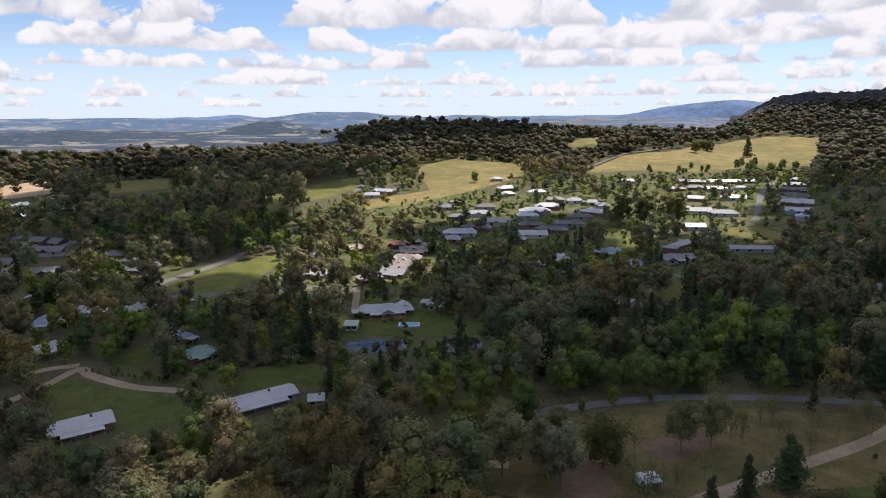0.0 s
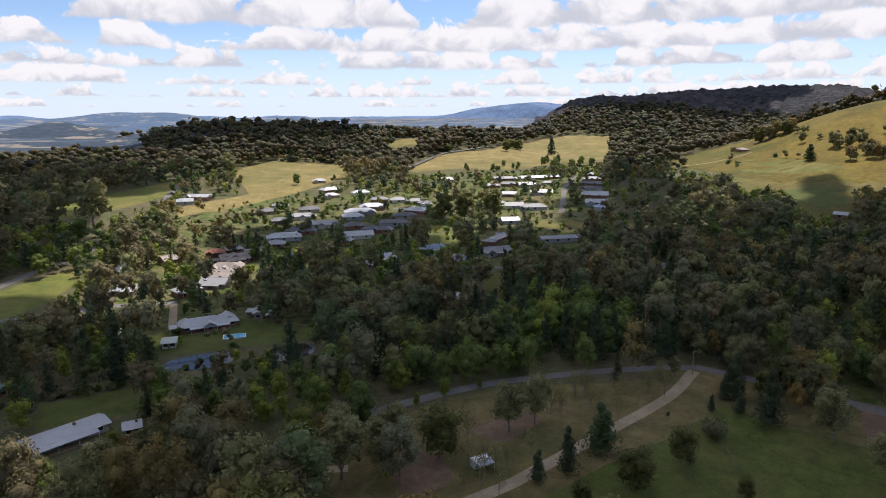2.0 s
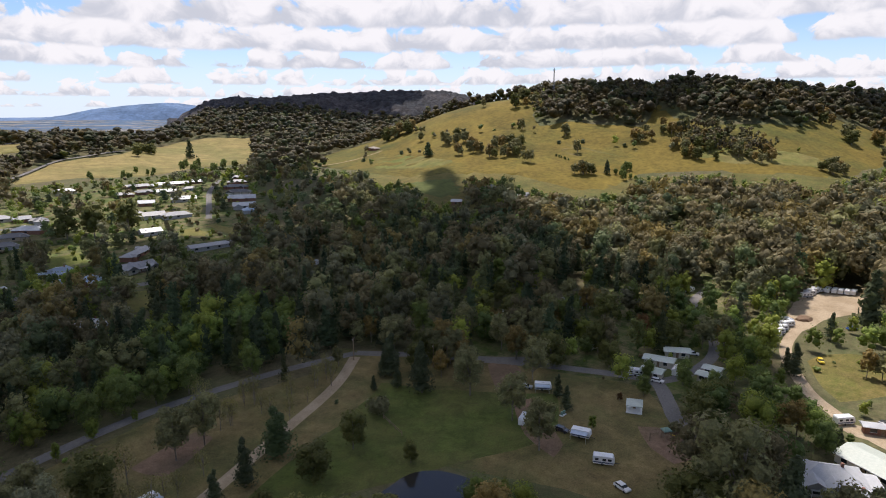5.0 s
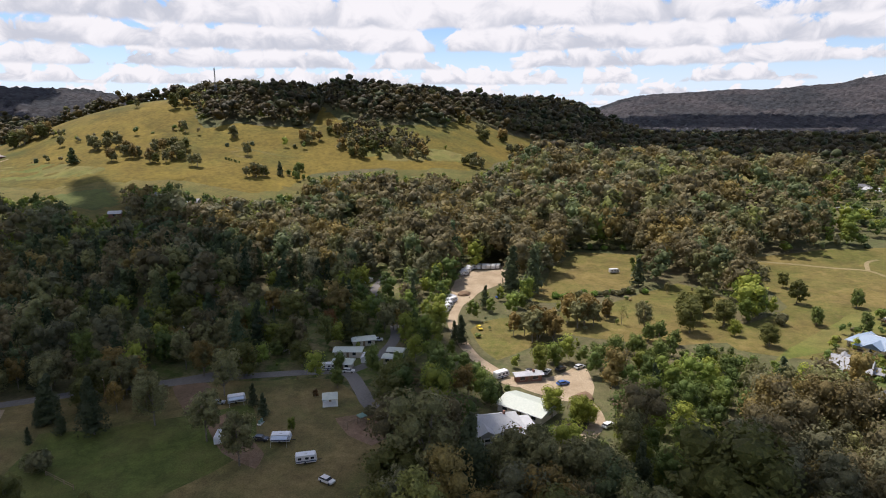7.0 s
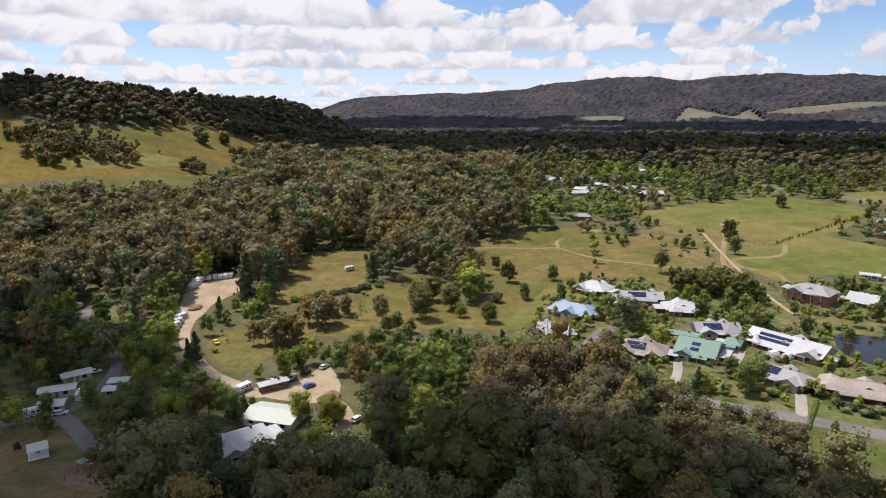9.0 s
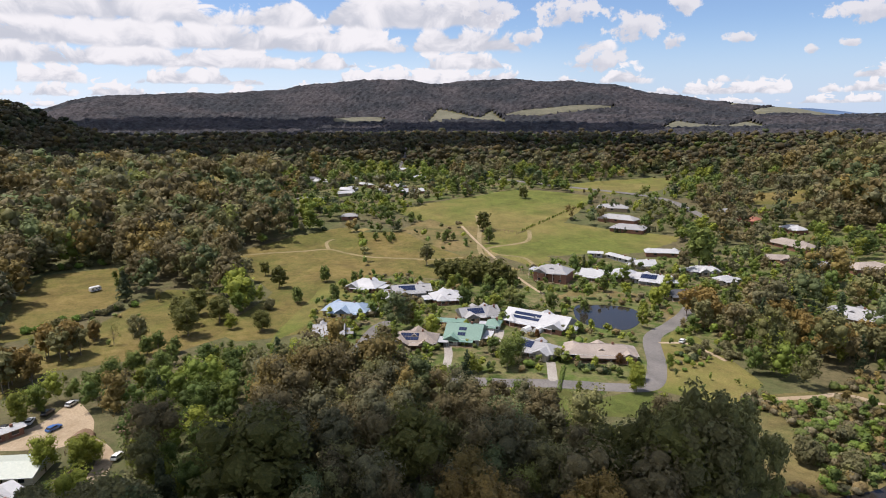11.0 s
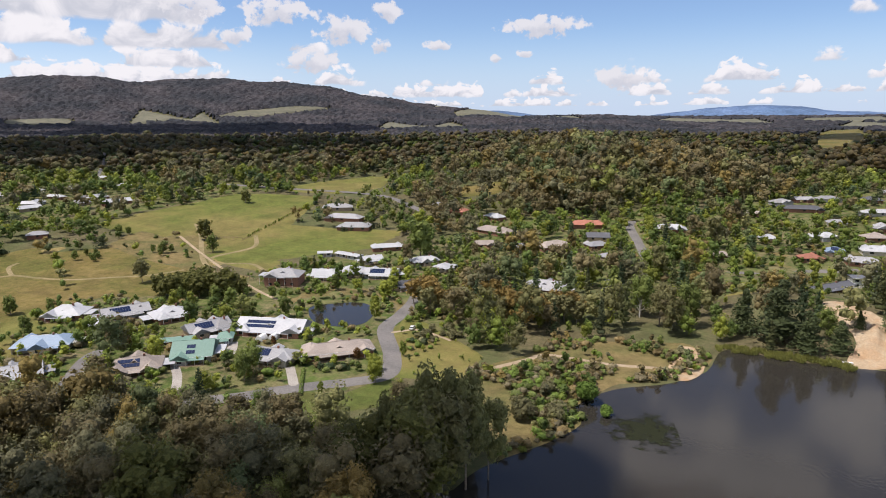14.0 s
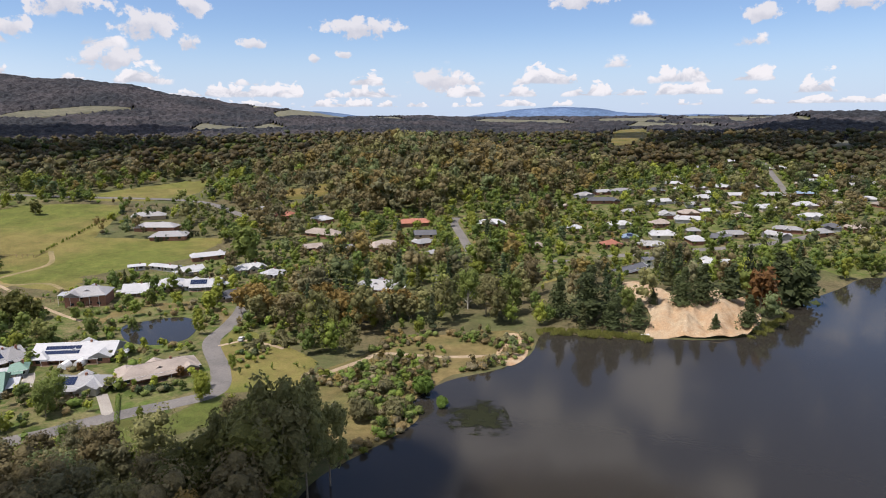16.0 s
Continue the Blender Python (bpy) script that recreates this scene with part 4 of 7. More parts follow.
def hip_roof(l, d, z, rise, hip, thick=0.22):
    """A roof over l by d: hip 0 gives gables, 1 a full hip."""
    a, b = l / 2, d / 2
    run = max(a - b * hip, 0.3) if hip else a
    top = [(-a, -b, z), (a, -b, z), (a, b, z), (-a, b, z), (-run, 0, z + rise), (run, 0, z + rise)]
    low = [(x, y, q - thick) for x, y, q in top]
    f = [(0, 1, 5, 4), (2, 3, 4, 5), (1, 2, 5), (3, 0, 4)]
    under = [tuple(i + 6 for i in reversed(q)) for q in f]
    rim = [(i, i + 6, j + 6, j) for i, j in ((0, 1), (1, 2), (2, 3), (3, 0))]
    return top + low, f + under + rim


ROOF = {"W": "white_roof", "G": "grey_roof", "D": "dark_roof", "B": "blue_roof", "N": "green_roof", "R": "red_roof",
        "T": "tan_roof", "K": "grey_roof", "L": "pale_green_roof", "M": "dark_roof", "C": "pale_green_roof"}
ROOF_WORDS = {"W": "white metal", "G": "grey tiled", "D": "charcoal", "B": "blue-grey metal", "N": "green metal", "R": "red tiled",
              "T": "brown tiled", "K": "grey tiled", "L": "pale green metal", "M": "dark flat", "C": "pale metal"}


def house(x, y, turn, l, d, style):
    s, rng = style[0], random.Random(int(x * 31 + y * 17))
    two = s in "KM"
    plain = s in "CLM" or "l" in style or d < 7
    high = 5.4 if two else 2.5
    near = math.hypot(x, y) < 420
    kind = "cabin" if s == "C" else "house"
    base = new(kind)
    base.matrix_world = pose(x, y, float(terrain(x, y)) + 0.15, 0, 0, turn)
    wall = {"K": "brick_wall", "T": "brick_wall", "R": "brick_wall", "M": "white_wall", "C": "cream_wall", "L": "cream_wall"}.get(
        s, rng.choice(["cream_wall", "brick_wall", "tan_wall", "brick_wall", "grey_wall"]))
    a, b = l / 2 - 0.7, d / 2 - 0.7
    mesh_object("wall", *box(-a, a, -b, b, -0.6, high + 0.05), M[wall], base)
    hip = 0.0 if plain else rng.choice([1.0, 1.0, 1.0, 0.0])
    rise = 0.3 if s == "M" else d * (0.12 if plain else 0.235)
    mesh_object("roof", *hip_roof(l, d, high, rise, hip), M[ROOF[s]], base)
    if near:
        mesh_object("gutter", *merged(box(-l / 2, l / 2, -d / 2 - 0.12, -d / 2, high - 0.2, high - 0.05), box(-l / 2, l / 2, d / 2, d / 2 + 0.12, high - 0.2, high - 0.05)), M["trim"], base)
    wings = 0 if plain or l < 11 or d < 8 else 3 if near and l > 18 else 2 if l > 16 else 1
    sides = rng.sample([-1, 0, 1], 3)
    for k in range(wings):
        w = min(d * rng.uniform(0.48, 0.66), l * 0.42)
        out = rng.choice([-1, 1]) * rng.uniform(1.8, 3.4)
        wx = sides[k] * (l / 2 - w / 2 - rng.uniform(0.2, 1.2)) if wings > 1 else rng.choice([-1, 1]) * (l / 2 - w / 2 - 0.6)
        vs, fs = hip_roof(d * 0.95, w, high - 0.04, w * rng.uniform(0.24, 0.32), rng.choice([0.0, 0.0, 1.0]))
        mesh_object("wing_roof", [(-q[1] + wx, q[0] + out, q[2]) for q in vs], fs, M[ROOF[s]], base)
        mesh_object("wing_wall", *box(wx - w / 2 + 0.6, wx + w / 2 - 0.6, out - d * 0.475 + 0.6, out + d * 0.475 - 0.6, -0.6, high), M[wall], base)
        if near:
            for face in (-1, 1):
                gy = out + face * (d * 0.475 - 0.6)
                mesh_object("window", *box(wx - 0.8, wx + 0.8, gy - 0.06, gy + 0.06, 0.8, 2.0), M["glass"], base)
    if near and not plain:
        mesh_object("ridge_cap", *box(-max(l / 2 - d / 2 * hip, 0.4), max(l / 2 - d / 2 * hip, 0.4), -0.16, 0.16, high + rise - 0.08, high + rise + 0.06), M["trim" if s in "WB" else ROOF[s]], base)
        side = rng.choice([-1, 1])
        wide = rng.uniform(3.0, 4.2)
        mesh_object("carport_roof", *box(side * l / 2 - (0.2 if side > 0 else wide), side * l / 2 + (wide if side > 0 else 0.2), -d * 0.3, d * 0.3, high - 0.45, high - 0.3), M["white_roof" if rng.random() < 0.4 else ROOF[s]], base)
        for py in (-d * 0.27, d * 0.27):
            px = side * (l / 2 + wide - 0.3)
            mesh_object("carport_post", *box(px - 0.07, px + 0.07, py - 0.07, py + 0.07, -0.5, high - 0.45), M["trim"], base)
    for face in (-1, 1):
        n = max(2, int(l / (4.5 if near else 8.0))) if math.hypot(x, y) < 480 else 1
        for k in range(n):
            wx = -a + (k + 0.5) * 2 * a / n
            for level in ((0.8, 3.4) if two else (0.8,)):
                wide = rng.uniform(0.6, 1.1)
                pane = mesh_object("window", *box(wx - wide, wx + wide, face * b - 0.05, face * b + 0.05, level, level + 1.25), M["glass"], base)
                if math.hypot(x, y) < 300:
                    mesh_object("window_frame", *merged(box(wx - wide - 0.1, wx + wide + 0.1, face * b - 0.07, face * b + 0.07, level - 0.1, level),
                                                        box(wx - wide - 0.1, wx + wide + 0.1, face * b - 0.07, face * b + 0.07, level + 1.25, level + 1.35)), M["trim"], pane)
    if near:
        mesh_object("door", *box(-0.45, 0.45, -b - 0.06, -b + 0.04, 0, 2.05), M["timber"], base)
        if not plain or "l" in style:
            face = -1 if (x * math.sin(radians(turn)) - y * math.cos(radians(turn))) < 0 else 1
            deep = 2.2
            vs = [(-a * 0.7, face * d / 2, high - 0.1), (a * 0.7, face * d / 2, high - 0.1), (a * 0.7, face * (d / 2 + deep), high - 0.5), (-a * 0.7, face * (d / 2 + deep), high - 0.5)]
            vs += [(q[0], q[1], q[2] - 0.08) for q in vs]
            mesh_object("verandah_roof", vs, [(0, 1, 2, 3), (7, 6, 5, 4), (0, 4, 5, 1), (1, 5, 6, 2), (2, 6, 7, 3), (3, 7, 4, 0)], M[ROOF[s]], base)
            for k in range(4):
                px = -a * 0.68 + k * a * 1.36 / 3
                py = face * (d / 2 + deep - 0.12)
                mesh_object("verandah_post", *box(px - 0.06, px + 0.06, py - 0.06, py + 0.06, -0.5, high - 0.5), M["trim"], base)
            mesh_object("verandah_deck", *box(-a * 0.7, a * 0.7, min(face * d / 2, face * (d / 2 + deep)) - 0.3, max(face * d / 2, face * (d / 2 + deep)), -0.5, 0.02), M["timber"], base)
        if s not in "CLM":
            mesh_object("chimney" if rng.random() < 0.5 else "roof_vent", *box(l * 0.15, l * 0.15 + 0.7, -0.35, 0.35, high + rise * 0.4, high + rise + 0.7), M["brick_wall"], base)
    if "s" in style:
        slope = rise / (d / 2)
        face = -1 if (x * math.sin(radians(turn)) - y * math.cos(radians(turn))) < 0 else 1
        for row_at in (0.40, 0.24):
            for k in range(int(l / 2.4)):
                px = -l / 2 + d * 0.34 + k * 1.06
                if px > l / 2 - d * 0.4:
                    break
                vs, fs = box(px, px + 1.0, -d * row_at, -d * row_at + 1.6, 0, 0.06)
                vs = [(q[0], q[1] if face < 0 else -q[1], high + (q[1] + d / 2) * slope + 0.10 + q[2]) for q in vs]
                if face > 0:
                    fs = [tuple(reversed(q)) for q in fs]
                mesh_object("solar_panel", vs, fs, M["solar"], base)
    size = "long" if l > 22 else "small" if l < 13 else "wide"
    tagged(base, "%s with a %s roof among garden trees" % ("two-storey brick house" if s == "K" else "two-storey white house" if s == "M" else "park cabin" if s == "C"
           else size + " single-storey house", ROOF_WORDS[s] + (" solar-panelled" if "s" in style else "")), kind)
    HOUSES.append((x, y, max(l, d) / 2 + 1.5))


for row in (
        (185, 643, -4, 18.4, 9.6, 'W'),
        (62, 619, 25, 19.7, 10.8, 'W'),
        (56, 670, -2, 13.6, 8.8, 'W'),
        (89, 541, -3, 22.6, 11.9, 'W'),
        (76, 525, -3, 26.6, 12.1, 'W'),
        (68, 510, -2, 18.1, 10.6, 'W'),
        (123, 516, -44, 20.9, 11.3, 'W'),
        (116, 560, -5, 14.7, 9.9, 'G'),
        (100, 566, -4, 15.5, 9.8, 'G'),
        (127, 551, -6, 13.0, 9.1, 'G'),
        (109, 502, -4, 19.5, 9.7, 'D'),
        (96, 482, -2, 22.8, 10.0, 'D'),
        (80, 466, -25, 24.5, 10.2, 'D'),
        (64, 453, -0, 21.6, 11.3, 'W'),
        (49, 441, -15, 18.8, 10.5, 'G'),
        (43, 491, -18, 21.2, 10.9, 'G'),
        (29, 520, -3, 21.9, 10.5, 'G'),
        (25, 475, -15, 23.1, 11.1, 'D'),
        (12, 460, -1, 24.8, 12.2, 'W'),
        (6, 442, -21, 14.1, 9.6, 'G'),
        (11, 509, -1, 15.1, 9.8, 'D'),
        (36, 543, -4, 17.9, 10.2, 'D'),
        (13, 562, -1, 15.0, 9.2, 'G'),
        (24, 407, -39, 15.4, 9.8, 'B')):
    house(*row)  # estate
for row in (
        (243, 630, -3, 21.8, 8.8, 'D'),
        (217, 593, -7, 16.8, 9.2, 'D'),
        (237, 595, -6, 16.8, 8.3, 'G'),
        (264, 626, -4, 17.9, 9.5, 'W'),
        (281, 623, -5, 18.1, 8.8, 'W'),
        (299, 623, -9, 15.5, 8.7, 'W'),
        (251, 585, -9, 18.3, 9.1, 'W'),
        (274, 586, -12, 13.1, 7.5, 'D'),
        (248, 543, -22, 20.7, 10.4, 'W'),
        (218, 548, -25, 13.6, 9.6, 'W'),
        (196, 518, -8, 15.1, 10.1, 'D'),
        (204, 506, -7, 20.3, 11.1, 'D'),
        (219, 495, -6, 22.5, 10.3, 'G'),
        (345, 617, -19, 20.8, 9.3, 'D'),
        (323, 586, -26, 19.6, 9.6, 'D'),
        (307, 558, -58, 23.4, 9.1, 'D'),
        (295, 533, -43, 21.9, 10.2, 'D'),
        (284, 509, -29, 24.1, 11.3, 'W'),
        (272, 484, -26, 19.2, 10.9, 'W'),
        (268, 467, -22, 13.5, 10.3, 'B'),
        (184, 461, -4, 14.9, 9.9, 'W'),
        (156, 415, 44, 32.5, 8.6, 'G'),
        (143, 383, 8, 21.0, 10.7, 'G'),
        (100, 375, -52, 8.4, 9.9, 'B'),
        (114, 372, 1, 12.9, 10.8, 'B'),
        (71, 388, 3, 8.6, 9.8, 'W'),
        (61, 376, 9, 9.6, 8.9, 'W'),
        (199, 400, -4, 32.4, 7.6, 'G')):
    house(*row)  # estate2
for row in (
        (636, -228, -149, 22.0, 10.3, 'W'),
        (643, -259, -136, 17.8, 8.7, 'W'),
        (597, -258, -168, 20.4, 7.5, 'W'),
        (569, -279, -88, 19.6, 10.7, 'G'),
        (538, -279, -102, 24.7, 11.0, 'W'),
        (553, -180, -137, 13.4, 8.1, 'G'),
        (546, -190, -134, 11.7, 8.2, 'W'),
        (474, -190, -112, 13.8, 8.9, 'G'),
        (675, -342, -136, 15.1, 8.3, 'W'),
        (1234, -1918, -150, 27.2, 32.0, 'W'),
        (301, -583, -140, 14.1, 9.0, 'W'),
        (440, 354, -15, 14.2, 10.0, 'D'),
        (438, 323, -68, 17.0, 10.2, 'G'),
        (443, 254, -11, 10.8, 8.9, 'W'),
        (536, 622, -113, 22.8, 8.1, 'T'),
        (392, 353, -59, 9.4, 7.8, 'W')):
    house(*row)  # far
for row in (
        (211, -172, -154, 30.5, 14.0, 'Ws'),
        (231, -160, -108, 7.3, 12.0, 'Gs'),
        (186, -149, -155, 21.3, 10.0, 'Gs'),
        (169, -168, -126, 27.3, 11.0, 'T'),
        (269, -229, -148, 20.1, 13.0, 'K'),
        (259, -249, -147, 13.3, 11.9, 'W'),
        (251, -264, -133, 15.6, 12.9, 'W'),
        (234, -270, -151, 19.8, 10.9, 'Ws'),
        (207, -259, -130, 15.4, 9.0, 'D'),
        (306, -131, -141, 17.6, 14.0, 'W'),
        (281, -131, -136, 8.4, 9.0, 'W'),
        (285, -147, -109, 20.8, 11.0, 'Gs'),
        (265, -157, -106, 16.9, 13.0, 'W'),
        (234, -155, -104, 18.9, 11.0, 'Gs'),
        (271, -106, -131, 21.8, 12.0, 'B'),
        (244, -87, -114, 13.4, 13.0, 'G'),
        (218, -114, -127, 19.0, 12.0, 'Ts'),
        (213, -135, -134, 15.6, 17.0, 'Ns'),
        (230, -138, -130, 13.8, 6.0, 'N'),
        (217, -152, -134, 6.6, 8.0, 'N'),
        (144, -298, -170, 23.0, 13.0, 'G')):
    house(*row)  # lake
for row in (
        (272, -321, -130, 22.9, 8.7, 'W'),
        (295, -285, -134, 10.0, 6.8, 'W'),
        (279, -291, 178, 20.9, 6.9, 'W'),
        (260, -291, -120, 13.0, 8.9, 'W'),
        (232, -308, -127, 18.2, 8.9, 'W'),
        (213, -302, -108, 11.9, 7.9, 'W'),
        (382, -386, -139, 25.4, 12.0, 'G'),
        (353, -364, -161, 30.4, 12.5, 'G'),
        (329, -349, -150, 25.0, 12.9, 'G'),
        (321, -442, -148, 24.0, 10.2, 'G'),
        (293, -436, -165, 18.7, 12.2, 'R'),
        (257, -436, 161, 18.0, 10.7, 'W'),
        (235, -400, 171, 31.9, 13.1, 'T'),
        (186, -452, -150, 26.9, 11.9, 'R'),
        (166, -424, -152, 16.5, 11.3, 'D'),
        (199, -369, -136, 14.3, 10.7, 'G'),
        (183, -386, -112, 23.1, 12.6, 'T'),
        (223, -364, -135, 12.7, 9.7, 'T'),
        (141, -379, -130, 10.1, 9.8, 'G'),
        (129, -470, -160, 22.2, 11.9, 'W'),
        (83, -418, -144, 12.0, 8.7, 'T'),
        (118, -323, -160, 6.7, 8.0, 'D')):
    house(*row)  # paddock
for row in (
        (170, 29, -64, 16.5, 12.0, 'W'),
        (185, 21, -115, 17.0, 12.0, 'L'),
        (166, 22, -72, 5.5, 6.0, 'W'),
        (209, 24, -65, 10.6, 4.0, 'W'),
        (216, 94, -77, 11.4, 6.0, 'C'),
        (204, 91, -81, 8.0, 6.0, 'C'),
        (229, 93, -62, 10.0, 6.0, 'Cb'),
        (215, 122, -96, 5.5, 5.0, 'C'),
        (224, 122, -69, 7.7, 5.0, 'C'),
        (213, 75, -88, 7.7, 5.0, 'C'),
        (220, 76, -89, 6.8, 5.0, 'C'),
        (202, 67, -59, 5.1, 6.0, 'L'),
        (262, 158, -113, 10.3, 8.0, 'D')):
    house(*row)  # park
for row in (
        (55, -565, -163, 28.1, 10.8, 'D'),
        (87, -538, 164, 12.0, 7.7, 'T'),
        (65, -473, -149, 12.0, 10.2, 'W'),
        (35, -491, -147, 18.7, 10.9, 'W'),
        (36, -436, -150, 13.8, 9.6, 'R'),
        (25, -458, -172, 11.9, 10.4, 'Bs'),
        (3, -469, -163, 19.6, 12.1, 'W'),
        (-15, -515, -175, 23.0, 10.6, 'W'),
        (-17, -484, -162, 10.8, 9.2, 'G'),
        (-34, -469, 180, 14.3, 10.3, 'D'),
        (-43, -480, -160, 19.7, 10.1, 'G'),
        (20, -361, -120, 29.3, 7.0, 'D'),
        (7, -391, -158, 14.0, 8.9, 'M'),
        (-29, -404, 171, 24.0, 10.8, 'W'),
        (6, -571, -143, 28.0, 9.1, 'W'),
        (-18, -564, -162, 12.5, 8.3, 'G'),
        (-32, -612, -159, 11.6, 7.8, 'W'),
        (-53, -606, -158, 15.5, 9.4, 'W'),
        (-1, -657, -161, 18.5, 9.0, 'W'),
        (-53, -571, 148, 12.8, 8.2, 'G'),
        (-79, -498, 171, 19.0, 9.0, 'G'),
        (-101, -538, -169, 18.5, 10.2, 'W'),
        (-108, -508, 176, 12.7, 10.6, 'D'),
        (-114, -678, 135, 11.4, 7.3, 'T'),
        (-109, -624, -170, 18.1, 7.6, 'B'),
        (-139, -638, -178, 11.7, 8.2, 'G'),
        (-76, -887, -172, 22.2, 10.4, 'W'),
        (-224, -974, 116, 21.4, 11.3, 'W'),
        (-177, -688, 161, 16.2, 8.6, 'W'),
        (-144, -814, -172, 15.6, 8.0, 'G'),
        (-168, -730, -165, 13.3, 8.4, 'D'),
        (-153, -607, 172, 13.6, 9.2, 'W'),
        (-142, -736, -166, 16.3, 8.4, 'W'),
        (-75, -652, -160, 11.6, 7.5, 'G'),
        (30, -531, -165, 13.4, 8.7, 'G')):
    house(*row)  # town
for row in (
        (-60, 190, 35, 25.3, 9.0, 'Wl'),
        (-107, 173, 35, 17.5, 10.0, 'Wl'),
        (-41, 190, 11, 5.5, 6.0, 'W'),
        (-49, 180, 16, 5.0, 4.0, 'T'),
        (-94, 231, 52, 12.7, 10.0, 'N'),
        (-109, 250, -19, 9.2, 8.0, 'B'),
        (-145, 291, 2, 7.6, 9.0, 'W'),
        (-98, 278, 19, 7.8, 8.0, 'N'),
        (-156, 235, 58, 10.2, 8.0, 'W'),
        (-176, 270, 11, 11.0, 11.0, 'B'),
        (-168, 283, 22, 14.0, 12.0, 'W'),
        (-201, 310, 8, 9.5, 9.9, 'R'),
        (-40, 265, -1, 6.2, 8.0, 'L'),
        (-27, 286, 13, 25.0, 10.0, 'W'),
        (-2, 298, -10, 11.7, 11.0, 'W'),
        (-59, 283, -6, 7.0, 7.0, 'L'),
        (88, 294, -7, 12.4, 9.0, 'W'),
        (-71, 355, 0, 10.9, 8.9, 'W'),
        (-43, 345, 29, 11.2, 10.0, 'G'),
        (-28, 357, -23, 15.6, 10.9, 'G'),
        (-27, 373, -2, 19.4, 11.9, 'T')):
    house(*row)  # west
for row in (
        (-177, 365, -0, 18.0, 12.7, 'D'),
        (-208, 392, 23, 11.7, 11.5, 'D'),
        (-280, 419, -18, 12.6, 10.7, 'D'),
        (-267, 416, -19, 11.7, 10.9, 'D'),
        (-255, 414, -19, 10.9, 11.0, 'D'),
        (-243, 410, -20, 10.9, 11.1, 'D'),
        (-229, 404, -31, 15.3, 11.3, 'D'),
        (-226, 353, 12, 16.7, 11.6, 'D'),
        (-209, 346, 17, 12.3, 11.7, 'D'),
        (-192, 381, 4, 10.1, 10.6, 'D'),
        (-258, 368, -3, 9.4, 11.4, 'D'),
        (-176, 400, 0, 9.8, 10.5, 'W'),
        (-299, 501, -1, 16.8, 9.7, 'W'),
        (-341, 498, -20, 10.7, 7.9, 'W'),
        (-336, 507, -16, 15.6, 8.6, 'W'),
        (-317, 473, -18, 10.6, 8.3, 'W'),
        (-24, 389, -11, 19.7, 11.8, 'T'),
        (-20, 410, 9, 18.6, 11.7, 'T'),
        (-32, 427, -4, 12.8, 9.6, 'R'),
        (-21, 434, 18, 11.0, 10.6, 'G'),
        (-8, 421, 30, 16.2, 11.6, 'T'),
        (-66, 589, 3, 14.1, 10.4, 'W'),
        (-56, 607, -26, 21.3, 9.4, 'W')):
    house(*row)  # west2



def house_row(x0, y0, x1, y1, count, styles):
    """Houses along a street, a little out of line."""
    rng = random.Random(int(x0 + y1))
    turn = math.degrees(math.atan2(y1 - y0, x1 - x0))
    for i in range(count):
        t = (i + 0.5) / count
        x, y = round(x0 + (x1 - x0) * t + rng.uniform(-3, 3), 1), round(y0 + (y1 - y0) * t + rng.uniform(-4, 4), 1)
        long, deep, style, twist = rng.uniform(13, 19), rng.uniform(9, 12), rng.choice(styles), rng.choice([0, 0, 90]) + rng.uniform(-8, 8)
        if all(math.hypot(x - hx, y - hy) > hr + 7 for hx, hy, hr in HOUSES):
            house(x, y, turn + twist, long, deep, style)


for row in (
        (-3, 540, 61, 550, 4, 'GDG'),
        (4, 464, 108, 495, 6, 'GDWG'),
        (-33, 416, 4, 446, 3, 'GT'),
        (13, 508, 96, 527, 5, 'GWDG'),
        (80, 544, 143, 538, 4, 'GWD'),
        (102, 402, 125, 396, 2, 'B'),
        (13, -499, -60, -538, 4, 'WGT'),
        (7, -584, -97, -610, 5, 'WGTW'),
        (-107, -678, -179, -674, 4, 'WGD'),
        (-7, -458, -74, -492, 4, 'GWD'),
        (79, -577, 38, -615, 3, 'WG'),
        (-150, -822, -217, -827, 3, 'WG'),
        (199, -446, 152, -396, 3, 'TGD'),
        (42, -601, -72, -664, 6, 'WWGTD'),
        (-28, -452, -92, -500, 4, 'GWTW'),
        (-60, -600, -150, -640, 5, 'GWTD'),
        (-110, -690, -190, -730, 4, 'WGD'),
        (-150, -580, -215, -650, 4, 'WGTD'),
        (-91, -806, -217, -828, 7, 'WGWGD'),
        (-62, -560, -160, -598, 6, 'WGTD'),
        (-94, -488, -140, -515, 4, 'GWT'),
        (6, -793, -56, -816, 3, 'WG'),
        (588, -228, 521, -284, 5, 'WG'),
        (-80, 395, -41, 424, 4, 'GTD'),
        (-273, 399, -220, 394, 5, 'DDG'),
        (-254, 354, -217, 341, 3, 'DG'),
        (50, 588, 93, 597, 3, 'GW'),
        (662, -213, 605, -338, 6, 'WGWD'),
        (559, -169, 559, -229, 3, 'WG'),
        (27, -522, -56, -549, 5, 'WGTW'),
        (43, -431, -39, -462, 4, 'GWT'),
        (4, -686, -93, -724, 5, 'WGW'),):
    house_row(*row)

# ---- shapes of crowns and trunks ----


def unit(v):
    return v / np.maximum(np.linalg.norm(v, axis=-1, keepdims=True), 1e-9)


ICO_V, ICO_F = None, None
bm = bmesh.new()
bmesh.ops.create_icosphere(bm, subdivisions=1, radius=1.0)
ICO_V = np.array([tuple(v.co) for v in bm.verts])
ICO_F = np.array([[v.index for v in f.verts] for f in bm.faces])
bm.free()


